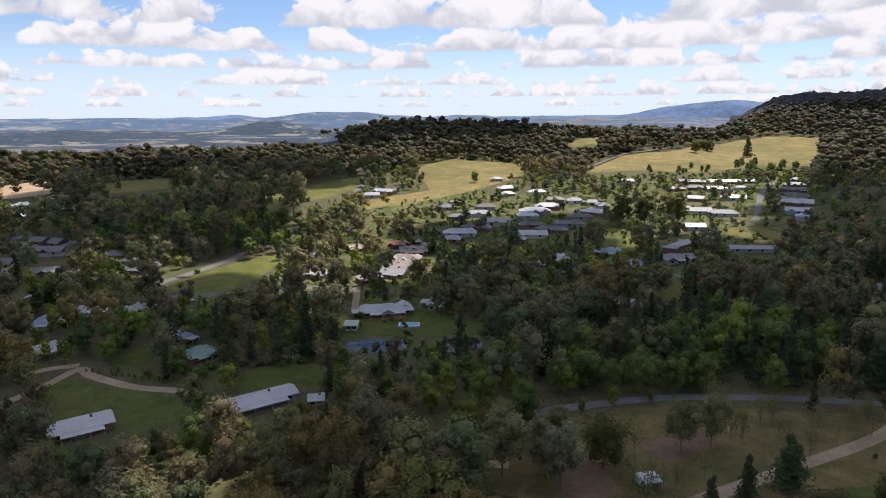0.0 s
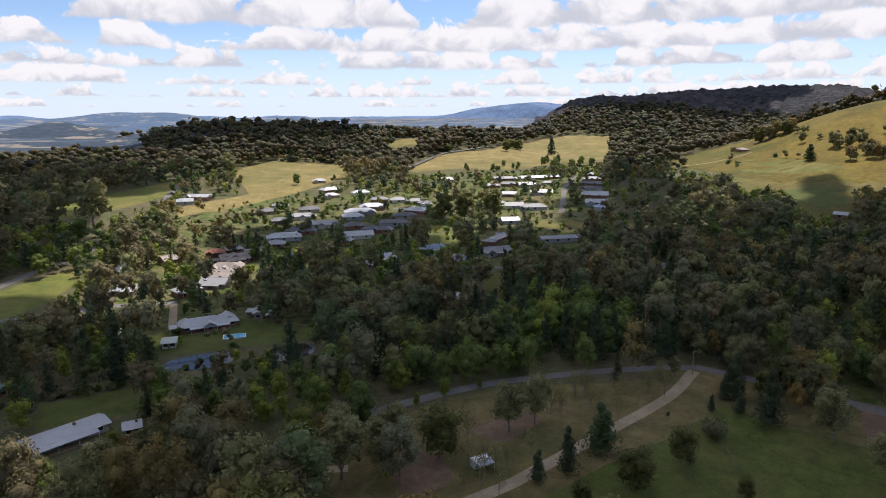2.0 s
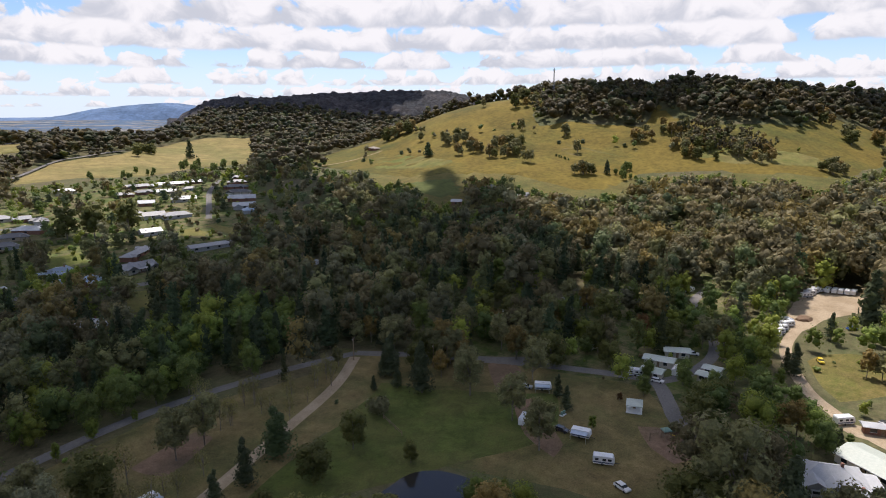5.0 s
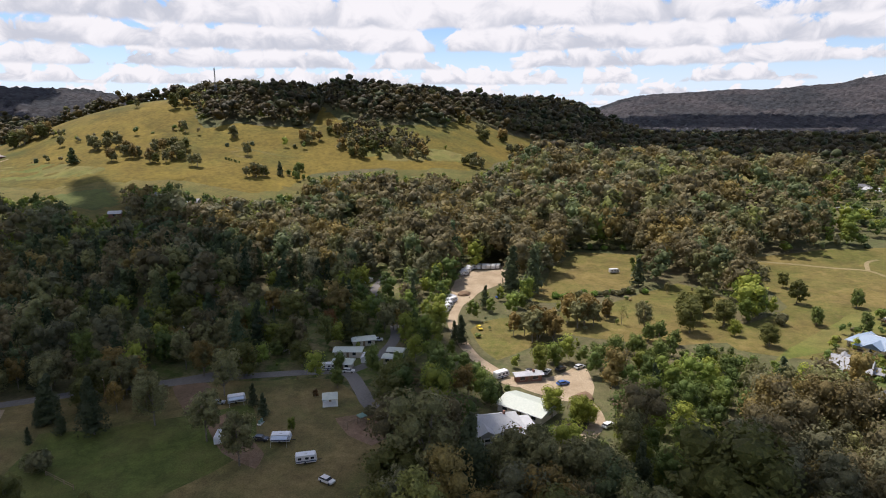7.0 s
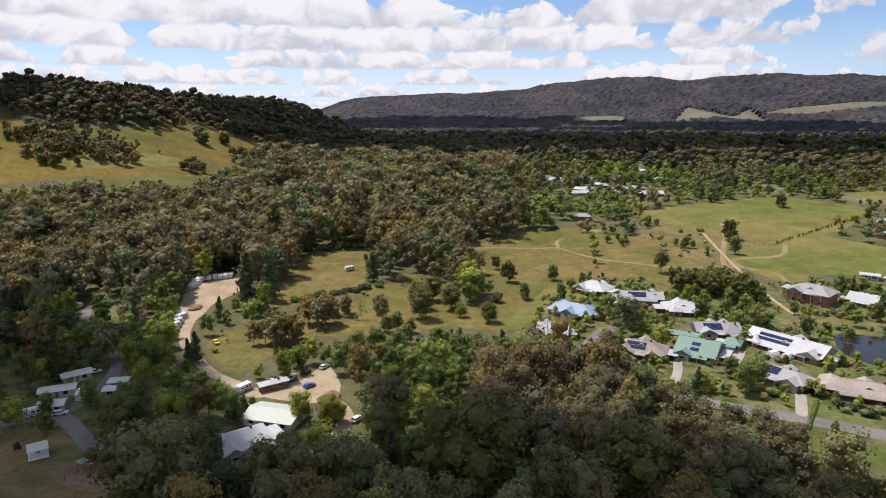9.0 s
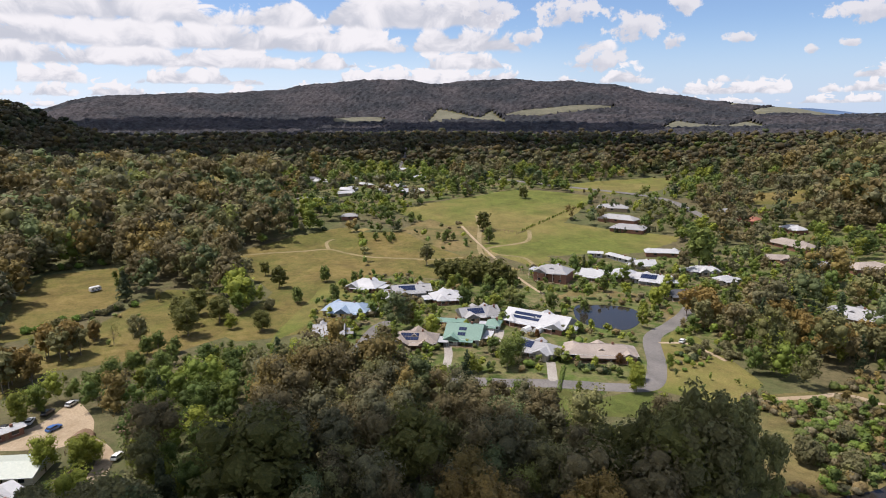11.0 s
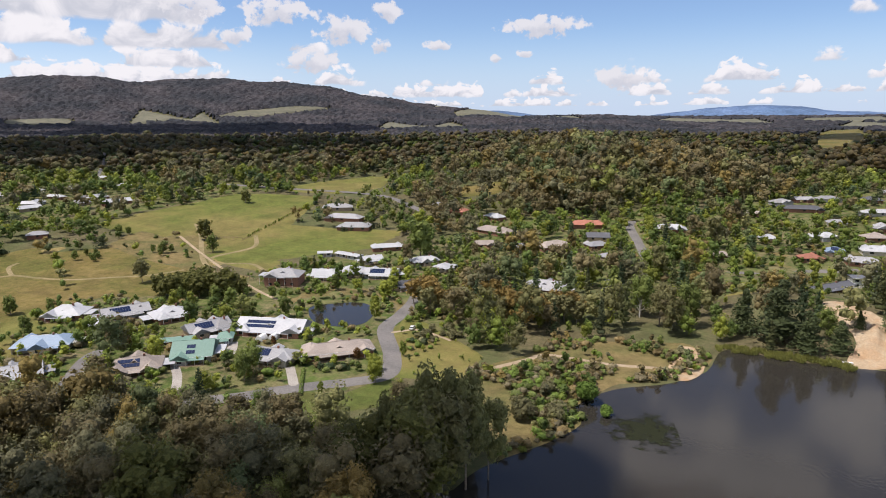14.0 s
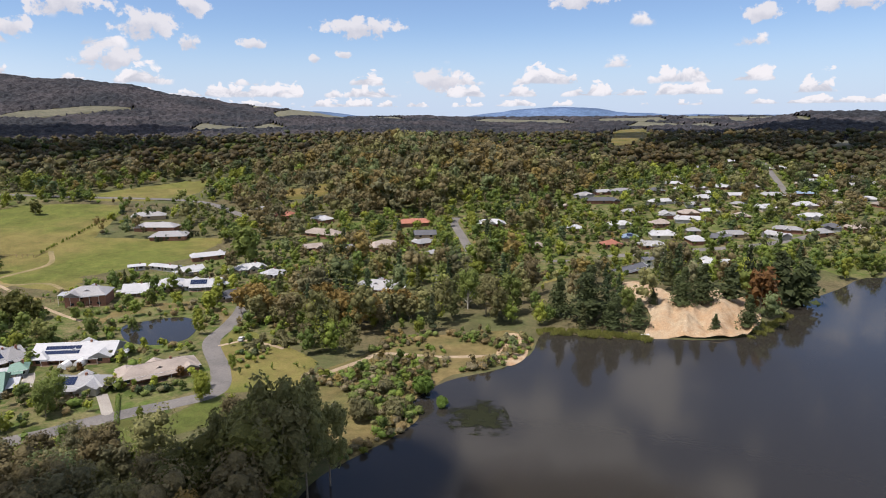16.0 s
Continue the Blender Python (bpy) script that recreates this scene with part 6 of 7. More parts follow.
M["bark_chips"] = grained("bark chips", (0.07, 0.045, 0.03), (0.12, 0.08, 0.055), None, 1.5, 0.1)
M["pale_bark"] = grained("bleached wood", (0.45, 0.42, 0.37), (0.55, 0.52, 0.47), None, 1.5, 0.1)
m, node, bsdf = material("pool water", 0.05)
bsdf.inputs["Base Color"].default_value = (0.12, 0.48, 0.62, 1)
M["pool_water"] = m
gazebo(175.3, 83.3)
playground(163.9, 67.9)
pool(-15.4, 268.9)
tank(224.1, 319.2)
tank(53.8, 274.6)
mast(718.5, 477.8)
dead_tree(87.9, -279.9)
bowl(118.7, -274.1)
poly_tunnel(206.3, -161.4)
poly_tunnel(203.1, -165.3)
dinghy(6.0, -260.5)
dirt_heap(310.7, 69.9)
dirt_heap(198.4, 4.8)
timber_stack(191.9, 3.9)
timber_stack(196.2, -5.3)
bin_stand(157.4, 97.8)
pole_tent(212.5, 85.1)
for row in (
        (165.5, 13.1, 186.2, 4.2),
        (186.2, 4.2, 189.5, 9.1),
        (324.1, -222.8, 269.6, -219.4),
        (393.2, -266.8, 367.8, -276.7),
        (367.8, -276.7, 412.7, -388.9),
        (339.7, -401.9, 305.8, -403.1),
        (118.3, 136.6, 114.8, 124.6),
        (141.4, 202.6, 144.3, 192.6),
        (194.1, 29.3, 187.0, 24.3),
        (-44.9, 245.2, 15.2, 254.1),
        (-80.2, 198.1, -70.1, 201.9),):
    fence(*row)

# ---- trees ----
# zones: from bearing, to bearing, from distance, to distance, share of places with a tree, gum, pine, round, shrub shares
ZONES = [
    (-60, 210, 0, 5000, 0.85, 72, 8, 18, 2),
    (-60, 36, 418, 714, 0.42, 40, 16, 42, 2),
    (-60, -9, 340, 535, 0.8, 45, 20, 33, 2),
    (-60, -8, 503, 956, 0.85, 55, 32, 13, 0),
    (-60, 22, 150, 418, 0.72, 42, 15, 38, 5),
    (0, 36, 200, 340, 0.93, 45, 25, 30, 0),
    (32, 62, 190, 503, 0.95, 45, 32, 23, 0),
    (45, 72, 150, 340, 0.55, 42, 20, 33, 5),
    (66, 80, 150, 330, 0.85, 10, 4, 56, 30),
    (55, 106, 393, 834, 0.97, 86, 6, 8, 0),
    (80, 106, 150, 330, 0.97, 22, 4, 60, 14),
    (104, 150, 0, 235, 0.97, 76, 12, 10, 2),
    (106, 142, 425, 786, 0.75, 28, 8, 60, 4),
    (118, 150, 200, 425, 0.5, 18, 4, 60, 18),
    (146, 205, 220, 410, 0.50, 46, 12, 27, 15),
    (146, 210, 393, 602, 0.58, 22, 8, 64, 6),
    (142, 170, 535, 834, 0.93, 66, 6, 28, 0),
    (168, 210, 602, 907, 0.8, 34, 10, 48, 2),
    (-60, 210, 834, 5000, 0.95, 88, 8, 4, 0),
    (126, 178, 720, 1560, 0.9, 42, 20, 38, 0),
    (149, 169, 552, 830, 0.95, 68, 10, 22, 0),
    (35, 49, 1519, 2859, 0.98, 0, 100, 0, 0),
    (-60, -9, 975, 5000, 0.0, 1, 1, 1, 1),
    (-60, 27, 1838, 5000, 0.0, 1, 1, 1, 1)]
KINDS = ("gum", "pine", "round", "shrub")
HEIGHT = {"gum": (12, 22), "pine": (10, 19), "round": (7.5, 14), "shrub": (2, 4)}
TINTS = {
    "gum": ((1.05, 1.25, 0.8), (0.68, 0.92, 0.85), (1.0, 1.08, 0.95), (0.85, 0.9, 1.05), (0.95, 0.88, 0.95), (0.86, 0.78, 0.82), (1.18, 1.0, 0.74), (1.0, 0.85, 0.72)),
    "pine": ((1, 1, 1), (0.8, 0.95, 0.9), (1.25, 1.15, 0.9)),
    "round": ((1, 1, 1), (1.55, 1.4, 0.9), (0.8, 0.9, 0.9), (1.15, 1.2, 0.9), (0.7, 0.8, 0.8)),
    "shrub": ((1, 1, 1), (1.25, 1.0, 0.95), (0.9, 1.15, 0.7), (0.8, 1.2, 0.5), (1.05, 0.95, 1.15), (0.8, 0.72, 0.8))}


def places(cell, r0, r1, seed, b0=-48.0, b1=208.0, scale=1.0):
    """Jittered places in a ring where a tree neither stands on nor hides a clearing, road, house or water."""
    rng = np.random.default_rng(seed)
    g = np.arange(-r1, r1, cell)
    x, y = np.meshgrid(g, g)
    x, y = (v.ravel() + rng.uniform(-0.48, 0.48, v.size) * cell for v in (x, y))
    r, b = np.hypot(x, y), np.degrees(np.arctan2(x, y))
    b = np.where(b < -90, b + 360, b)
    ok = (r >= r0) & (r < r1) & (b > b0) & (b < b1)
    x, y, r, b = x[ok], y[ok], r[ok], b[ok]
    share, mix = np.zeros(len(x)), np.zeros((len(x), 4))
    wob = np.array([noise.noise(Vector((px * 0.006, py * 0.006, 8.0))) for px, py in zip(x, y)])
    b, r = b + wob * 5.0, r * (1 + 0.12 * wob)
    for za, zb, ra, rb, d, *parts in ZONES:
        s = (b >= za) & (b < zb) & (r >= ra) & (r < rb)
        share[s], mix[s] = d, np.array(parts) / sum(parts)
    ok = rng.random(len(x)) < share
    x, y, mix, bb, rr = x[ok], y[ok], mix[ok], b[ok], r[ok]
    # stands of one kind: the mix drifts from place to place
    drift = np.array([noise.noise(Vector((px * 0.012, py * 0.012, 3.0))) for px, py in zip(x, y)])
    u = np.clip(rng.random(len(x)) * 0.6 + 0.2 + drift * 0.55, 0, 0.999)
    kind = (u[:, None] > np.cumsum(mix, 1)).sum(1).clip(0, 3)
    lo, hi = np.array([HEIGHT[k][0] for k in KINDS]), np.array([HEIGHT[k][1] for k in KINDS])
    h = (lo[kind] + (hi - lo)[kind] * rng.random(len(x)) ** 1.3) * scale * (1 + 0.35 * drift)
    tall = ((bb > 50) & (bb < 112) & (rr > 300) & (rr < 760)) | ((bb > 149) & (bb < 169) & (rr > 555) & (rr < 860))
    h = np.where(tall, h * 1.35, h * 1.05)
    low = ((bb > 168) & (rr > 400) & (rr < 640)) | ((bb > -9) & (bb < 36) & (rr > 420) & (rr < 720)) | ((bb > 106) & (bb < 149) & (rr > 240) & (rr < 660))
    h = np.where(low, h * 0.82, h)
    z = terrain(x, y)
    stand = np.ones(len(x), bool)
    for outline, what in CLEAR:
        lo2, hi2 = outline.min(0), outline.max(0)
        t = np.flatnonzero(stand & (x > lo2[0]) & (x < hi2[0]) & (y > lo2[1]) & (y < hi2[1]))
        if len(t):
            stand[t] &= ~inside(outline, x[t], y[t])
    for hx, hy, hr in HOUSES:
        stand &= np.hypot(x - hx, y - hy) > hr
    for hx, hy, hr in TAKEN:
        stand &= np.hypot(x - hx, y - hy) > hr
    x, y, z, h, kind = x[stand], y[stand], z[stand], h[stand], kind[stand]
    # a tree that would hide what lies behind it is a lower one
    good = np.zeros(len(x), bool)
    far = np.hypot(x, y)
    climb = np.clip((terrain(x * (1 + 50 / far), y * (1 + 50 / far)) - z) / 50, -0.02, 0.4)
    for lower in (1.0, 0.6, 0.33):
        ok = ~good
        for part in (0.55, 0.95):
            s = 1 + np.clip(h * lower * part / ((EYE - z - h * lower * part).clip(12.0) / far + climb) / far, 0.0, 0.5)
            qx, qy = x * s, y * s
            for outline, what in CLEAR:
                if part > 0.9 and what == "road":
                    continue
                lo2, hi2 = outline.min(0), outline.max(0)
                if what == "road" and lo2[1] > 60:
                    continue
                t = np.flatnonzero(ok & (qx > lo2[0]) & (qx < hi2[0]) & (qy > lo2[1]) & (qy < hi2[1]))
                if len(t):
                    ok[t] &= ~inside(outline, qx[t], qy[t])
            for hx, hy, hr in HOUSES:
                ok &= np.hypot(qx - hx, qy - hy) > (hr - 0.5) * (1.0 if part < 0.9 else 0.7)
        new_ok = ok & ~good
        h = np.where(new_ok, h * lower, h)
        if lower < 1.0:
            kind = np.where(new_ok & (kind < 2), 2, kind)
        good |= ok
        if lower == 1.0:
            good |= (rng.random(len(x)) < 0.22) & (far > 370) & (far < 720) & (y < -0.3 * x)
    return x[good], y[good], z[good], h[good], kind[good], rng


def undergrowth(name, label, outline, cell, share, mix, high, seed, leaves=26, r1=900.0):
    """Low bushes over an outline, clear of roads, houses and water."""
    rng = np.random.default_rng(seed)
    o = np.asarray(outline, float)
    lo, hi = o.min(0), o.max(0)
    x, y = np.meshgrid(np.arange(lo[0], hi[0], cell), np.arange(lo[1], hi[1], cell))
    x, y = (v.ravel() + rng.uniform(-0.5, 0.5, v.size) * cell for v in (x, y))
    ok = inside(o, x, y) & (rng.random(len(x)) < share) & (np.hypot(x, y) < r1)
    x, y = x[ok], y[ok]
    ok = np.array([high[0] > 5 or noise.noise(Vector((p * 0.05, q * 0.05, seed))) > -0.12 for p, q in zip(x, y)], bool) if len(x) else np.zeros(0, bool)
    for what, kind in CLEAR:
        if kind in ("road", "water", "gravel", "bank"):
            ok &= ~inside(what, x, y)
    for hx, hy, hr in HOUSES:
        ok &= np.hypot(x - hx, y - hy) > hr * 0.78
    x, y = x[ok], y[ok]
    kind = rng.choice(4, len(x), p=np.array(mix) / sum(mix))
    h = rng.uniform(high[0], high[1], len(x)) * np.where(kind == 3, 1.0, 1.8)
    # tall woods get darkened tints in place of cloud shade
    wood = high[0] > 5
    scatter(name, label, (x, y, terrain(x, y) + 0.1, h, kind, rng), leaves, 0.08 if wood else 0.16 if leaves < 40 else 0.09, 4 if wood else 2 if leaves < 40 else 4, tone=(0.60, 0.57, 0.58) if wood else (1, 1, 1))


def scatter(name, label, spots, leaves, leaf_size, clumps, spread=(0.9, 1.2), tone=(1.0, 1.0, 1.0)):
    x, y, z, h, kind, rng = spots
    for k, word in enumerate(KINDS):
        sel = np.flatnonzero(kind == k)
        if not len(sel):
            continue
        shapes = [crown_mesh(word, 100 * k + i, leaves, leaf_size, clumps, 0.55 if clumps > 3 else 0.3) for i in range(9)]
        vs, fs, ts, n = [], [], [], 0
        # tone: haze and shade of far stands, multiplied into the leaf tints
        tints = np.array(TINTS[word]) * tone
        for i in sel:
            v, f = shapes[rng.integers(9)]
            wide = h[i] * rng.uniform(*spread) * (0.8 if word == "pine" else 1.0)
            a = rng.random() * 6.283
            c, s = math.cos(a) * wide, math.sin(a) * wide
            vs.append(np.stack([v[:, 0] * c - v[:, 1] * s + x[i], v[:, 0] * s + v[:, 1] * c + y[i], v[:, 2] * h[i] + z[i]], 1))
            fs.append(f + n)
            stand = 0.5 + 0.9 * noise.noise(Vector((x[i] * 0.014, y[i] * 0.014, 11.0)))
            t = tints[int(np.clip((0.35 * stand + 0.65 * rng.random()) * len(tints), 0, len(tints) - 1))] * rng.uniform(0.7, 1.35)
            ts.append(np.repeat(t[None], len(v), 0))
            n += len(v)
        me = tri_mesh(name + "_" + word, np.concatenate(vs), np.concatenate(fs), LEAF[word], np.concatenate(ts), True)
        tagged(new(name + "_" + word, me), label, "trees", kind="stuff")


# trees that stand alone, each one a thing
# look: shape, tint, width, name, label
WIDER = {"gum": 1.15, "brown": 1.15, "dark": 1.0}
LOOKS = {
    "gum": ("gum", (1.0, 1.05, 1.0), 1.05, "gum_tree", "tall gum tree with olive leaves and pale limbs"),
    "brown": ("gum", (1.28, 1.0, 0.70), 1.0, "bronze_gum_tree", "gum tree with bronze-brown leaves"),
    "olive": ("gum", (1.15, 1.25, 0.8), 1.05, "gum_tree", "broad gum tree with yellow-green leaves"),
    "dark": ("round", (0.85, 0.70, 0.75), 1.2, "spreading_tree", "dark spreading tree with a low wide crown"),
    "grey": ("gum", (1.0, 1.1, 1.35), 1.0, "grey_gum_tree", "slender gum tree with grey-blue leaves"),
    "thin": ("thin", (1.15, 1.15, 0.9), 0.8, "young_gum_tree", "thin young gum tree with sparse leaves"),
    "pine": ("pine", (1.0, 1.0, 1.0), 1.0, "pine_tree", "dark green conifer with a tapering crown"),
    "cedar": ("pine", (0.95, 1.1, 0.85), 1.45, "cedar_tree", "wide green cedar with layered branches"),
    "round": ("round", (1.0, 1.0, 1.0), 1.0, "leafy_tree", "green broad-leaved tree with a dense crown"),
    "bright": ("round", (1.6, 1.45, 0.9), 1.1, "leafy_tree", "bright fresh green broad-leaved tree"),
    "tall": ("gum", (1.0, 1.12, 0.95), 0.62, "slender_gum_tree", "tall slender gum tree with dense olive leaves"),
    "radiata": ("pine", (0.95, 1.0, 0.85), 1.4, "pine_tree", "broad dark pine above the sandy bank"),
    "young": ("round", (1.3, 1.3, 0.9), 0.8, "young_tree", "young upright tree with light green leaves"),
    "red": ("round", (1.0, 0.42, 0.6), 1.0, "plum_tree", "small tree with dark plum-red leaves"),
    "shrub": ("shrub", (1.0, 1.0, 1.0), 1.0, "shrub", "low olive green shrub"),
    "green_shrub": ("shrub", (0.8, 1.3, 0.5), 1.0, "shrub", "low bright green bush"),
    "reed": ("reed", (1.25, 1.35, 0.75), 1.0, "reed_clump", "clump of tall green reeds at the water"),
}
PROTO = {}


def plant(word, x, y, h, rng, detail=True, stretch=1.0):
    shape, tint, wide, name, label = LOOKS[word]
    variant = rng.randrange(4)
    z, turn, w = float(terrain(x, y)), rng.uniform(0, 360), h * wide * stretch * rng.uniform(0.9, 1.12)
    key = (word, variant, detail)
    if key not in PROTO:
        root = new(name)
        seed = 500 + variant * 7
        leaf = LEAF["shrub" if shape == "reed" else "gum" if shape == "thin" else shape]
        if detail:
            v, f = crown_mesh(shape, seed, 380 if shape == "thin" else 900 if shape in ("shrub", "reed") else 1700, 0.07 if shape in ("shrub", "reed") else 0.0215)
        else:
            v, f = crown_mesh(shape, seed, 260, 0.15 if shape in ("shrub", "reed") else 0.06)
        if shape in ("shrub", "reed"):
            bpy.data.objects.remove(root)
            root = new(name, tri_mesh(name, v, f, leaf, tint))
        else:
            crown = new("crown", tri_mesh("crown", v, f, leaf, tint))
            crown.parent = root
            mesh_object("trunk", *trunk_mesh(shape, seed), M["bark"], root)
        tagged(root, label, "shrub" if shape == "shrub" else "reeds" if shape == "reed" else "tree", name.replace("_", " ") + "s")
        PROTO[key] = root
        root.matrix_world = pose(x, y, z, 0, 0, turn) @ Matrix.Diagonal((w, w, h, 1))
        return
    ob = copy_thing(PROTO[key], pose(x, y, z, 0, 0, turn))
    ob.scale = (w, w, h)


def placed_tree(x, y, h, word):
    plant(word, x, y, h, random.Random(int(x * 7 + y * 13)), math.hypot(x, y) < 300)
    TAKEN.append((x, y, 2.0 + h * 0.3))


def grove(x, y, count, spread, word):
    rng = random.Random(int(x * 3 + y * 5))
    lo, hi = {"gum": (9, 15), "round": (5, 10), "dark": (9, 14), "shrub": (2, 4), "thin": (6, 11), "pine": (8, 16), "bright": (7, 12)}[word]
    for i in range(count):
        a, r = rng.uniform(0, 6.283), spread * math.sqrt(rng.random())
        far = math.hypot(x, y) > 450
        pick = rng.choice(["gum", "brown", "dark"] if far else ["gum", "brown"]) if word == "gum" else word
        plant(pick, x + r * math.cos(a), y + r * math.sin(a), rng.uniform(lo, hi) * (1.4 if far and math.hypot(x, y) > 800 else 1.0), rng, not far and math.hypot(x, y) < 250, WIDER.get(pick, 1.0) if far else 1.0)


def hedge(x0, y0, x1, y1, wide, high):
    """A clipped hedge: a rounded bank of leaf sprays along a line."""
    rng = np.random.default_rng(int(abs(x0 * 3 + y1)))
    length = math.hypot(x1 - x0, y1 - y0)
    n = int(length * 26)
    u, a = rng.random(n), rng.uniform(-0.15, 3.3, n)
    across, up = np.cos(a) * wide / 2, np.maximum(np.sin(a), 0.05) * high
    dx, dy = (x1 - x0) / length, (y1 - y0) / length
    c = np.stack([u * length * dx - across * dy, u * length * dy + across * dx, up], 1) + rng.normal(size=(n, 3)) * 0.06
    nrm = unit(np.stack([-across * dy, across * dx, up], 1) + rng.normal(size=(n, 3)) * 0.4)
    side = unit(np.cross(nrm, rng.normal(size=(n, 3))))
    other, size = np.cross(nrm, side), rng.uniform(0.16, 0.34, (n, 1))
    tri = np.stack([c + side * size, c - side * size * 0.6 + other * size, c - side * size * 0.6 - other * size], 1).reshape(-1, 3)
    ob = new("hedge", tri_mesh("hedge", tri, np.arange(3 * n).reshape(-1, 3), LEAF["round"], (0.9, 1.0, 0.9)))
    ob.location = (x0, y0, float(terrain(x0, y0)) + 0.1)
    tagged(ob, "low clipped green garden hedge", "hedge", "hedges")


def tree_line(x0, y0, x1, y1, count, high, word):
    rng = random.Random(int(x0 * 3 + y1 * 5))
    for i in range(count):
        t = (i + rng.uniform(0.2, 0.8)) / count
        s = 0.6 if word in ("young", "pine", "round") else 2.2
        plant(rng.choice(["shrub", "green_shrub"]) if word == "shrub" else word, x0 + (x1 - x0) * t + rng.uniform(-s, s), y0 + (y1 - y0) * t + rng.uniform(-s, s),
              high * rng.uniform(0.75, 1.25), rng, False)


for row in (
        (148.7, 128.1, 17.0, 'gum'),
        (139.5, 141.2, 17.8, 'pine'),
        (136.6, 150.1, 7.5, 'pine'),
        (129.8, 154.5, 5.5, 'pine'),
        (139.6, 160.6, 8.5, 'pine'),
        (70.9, 134.8, 12.5, 'pine'),
        (61.6, 132.7, 9.0, 'pine'),
        (84.5, 141.5, 13.8, 'cedar'),
        (100.6, 129.2, 12.5, 'dark'),
        (83.4, 123.3, 11.8, 'dark'),
        (67.2, 120.8, 7.2, 'dark'),
        (106.4, 112.2, 7.0, 'dark'),
        (118.4, 139.5, 7.0, 'shrub'),
        (144.1, 107.1, 15.8, 'gum'),
        (171.9, 119.5, 16.5, 'gum'),
        (134.6, 179.7, 8.2, 'gum'),
        (73.5, 161.4, 17.5, 'gum'),
        (64.5, 159.3, 15.8, 'gum'),
        (65.0, 197.9, 14.0, 'round'),
        (75.4, 197.7, 13.2, 'round'),):
    placed_tree(*row)
for row in (
        (86.4, 197.9, 14.2, 'round'),
        (54.8, 196.5, 12.8, 'round'),
        (108.6, 195.4, 13.5, 'round'),
        (52.9, 186.7, 7.8, 'young'),
        (42.4, 182.5, 5.8, 'young'),
        (66.0, 190.6, 4.5, 'young'),
        (6.0, 172.8, 8.5, 'young'),
        (14.7, 148.0, 19.0, 'gum'),
        (28.3, 141.4, 18.2, 'grey'),
        (41.3, 151.3, 16.2, 'dark'),
        (51.0, 157.0, 12.0, 'thin'),
        (53.9, 142.3, 8.8, 'thin'),
        (65.8, 146.4, 8.5, 'thin'),
        (43.0, 135.1, 7.0, 'thin'),
        (22.7, 142.2, 8.0, 'thin'),
        (97.9, 156.0, 9.2, 'thin'),
        (117.6, 170.6, 10.0, 'thin'),
        (134.8, 90.9, 15.5, 'gum'),
        (160.7, 98.8, 8.2, 'pine'),
        (166.7, 105.9, 8.0, 'pine'),):
    placed_tree(*row)
for row in (
        (155.1, 86.3, 5.0, 'young'),
        (178.2, 89.8, 3.2, 'red'),
        (187.2, 86.1, 7.8, 'round'),
        (229.2, 133.3, 9.5, 'pine'),
        (201.4, 106.5, 11.0, 'dark'),
        (190.9, 68.5, 8.5, 'round'),
        (170.0, 67.7, 4.2, 'shrub'),
        (182.5, 13.4, 10.8, 'bright'),
        (288.4, 54.5, 11.5, 'pine'),
        (237.7, 54.5, 12.2, 'pine'),
        (240.3, 57.7, 8.8, 'pine'),
        (317.2, 46.1, 24.5, 'pine'),
        (317.6, 34.5, 23.5, 'pine'),
        (347.2, -18.2, 15.0, 'pine'),
        (337.2, -31.9, 6.0, 'thin'),
        (279.7, -8.4, 10.2, 'thin'),
        (273.5, 3.5, 11.5, 'gum'),
        (270.8, -17.6, 14.2, 'gum'),
        (275.4, -36.1, 16.2, 'dark'),
        (286.8, -51.2, 13.2, 'dark'),):
    placed_tree(*row)
for row in (
        (266.9, -64.6, 10.0, 'dark'),
        (300.7, -91.5, 7.8, 'round'),
        (296.5, -75.8, 5.8, 'shrub'),
        (331.5, -117.0, 9.5, 'round'),
        (352.5, -77.8, 14.1, 'gum'),
        (351.7, -72.2, 12.1, 'gum'),
        (360.6, -91.7, 9.1, 'dark'),
        (332.4, -91.5, 13.0, 'dark'),
        (341.8, -51.6, 12.0, 'gum'),
        (275.7, -53.9, 7.5, 'bright'),
        (227.9, -20.5, 12.8, 'round'),
        (228.9, -5.7, 13.0, 'round'),
        (138.8, -155.3, 9.5, 'bright'),
        (147.3, -137.8, 5.0, 'young'),
        (146.3, -180.3, 6.8, 'young'),
        (329.6, -116.4, 9.8, 'round'),
        (321.2, -130.3, 7.0, 'round'),
        (292.0, -107.6, 9.8, 'round'),
        (297.8, -90.4, 9.2, 'round'),
        (332.5, -182.6, 14.3, 'gum'),):
    placed_tree(*row)
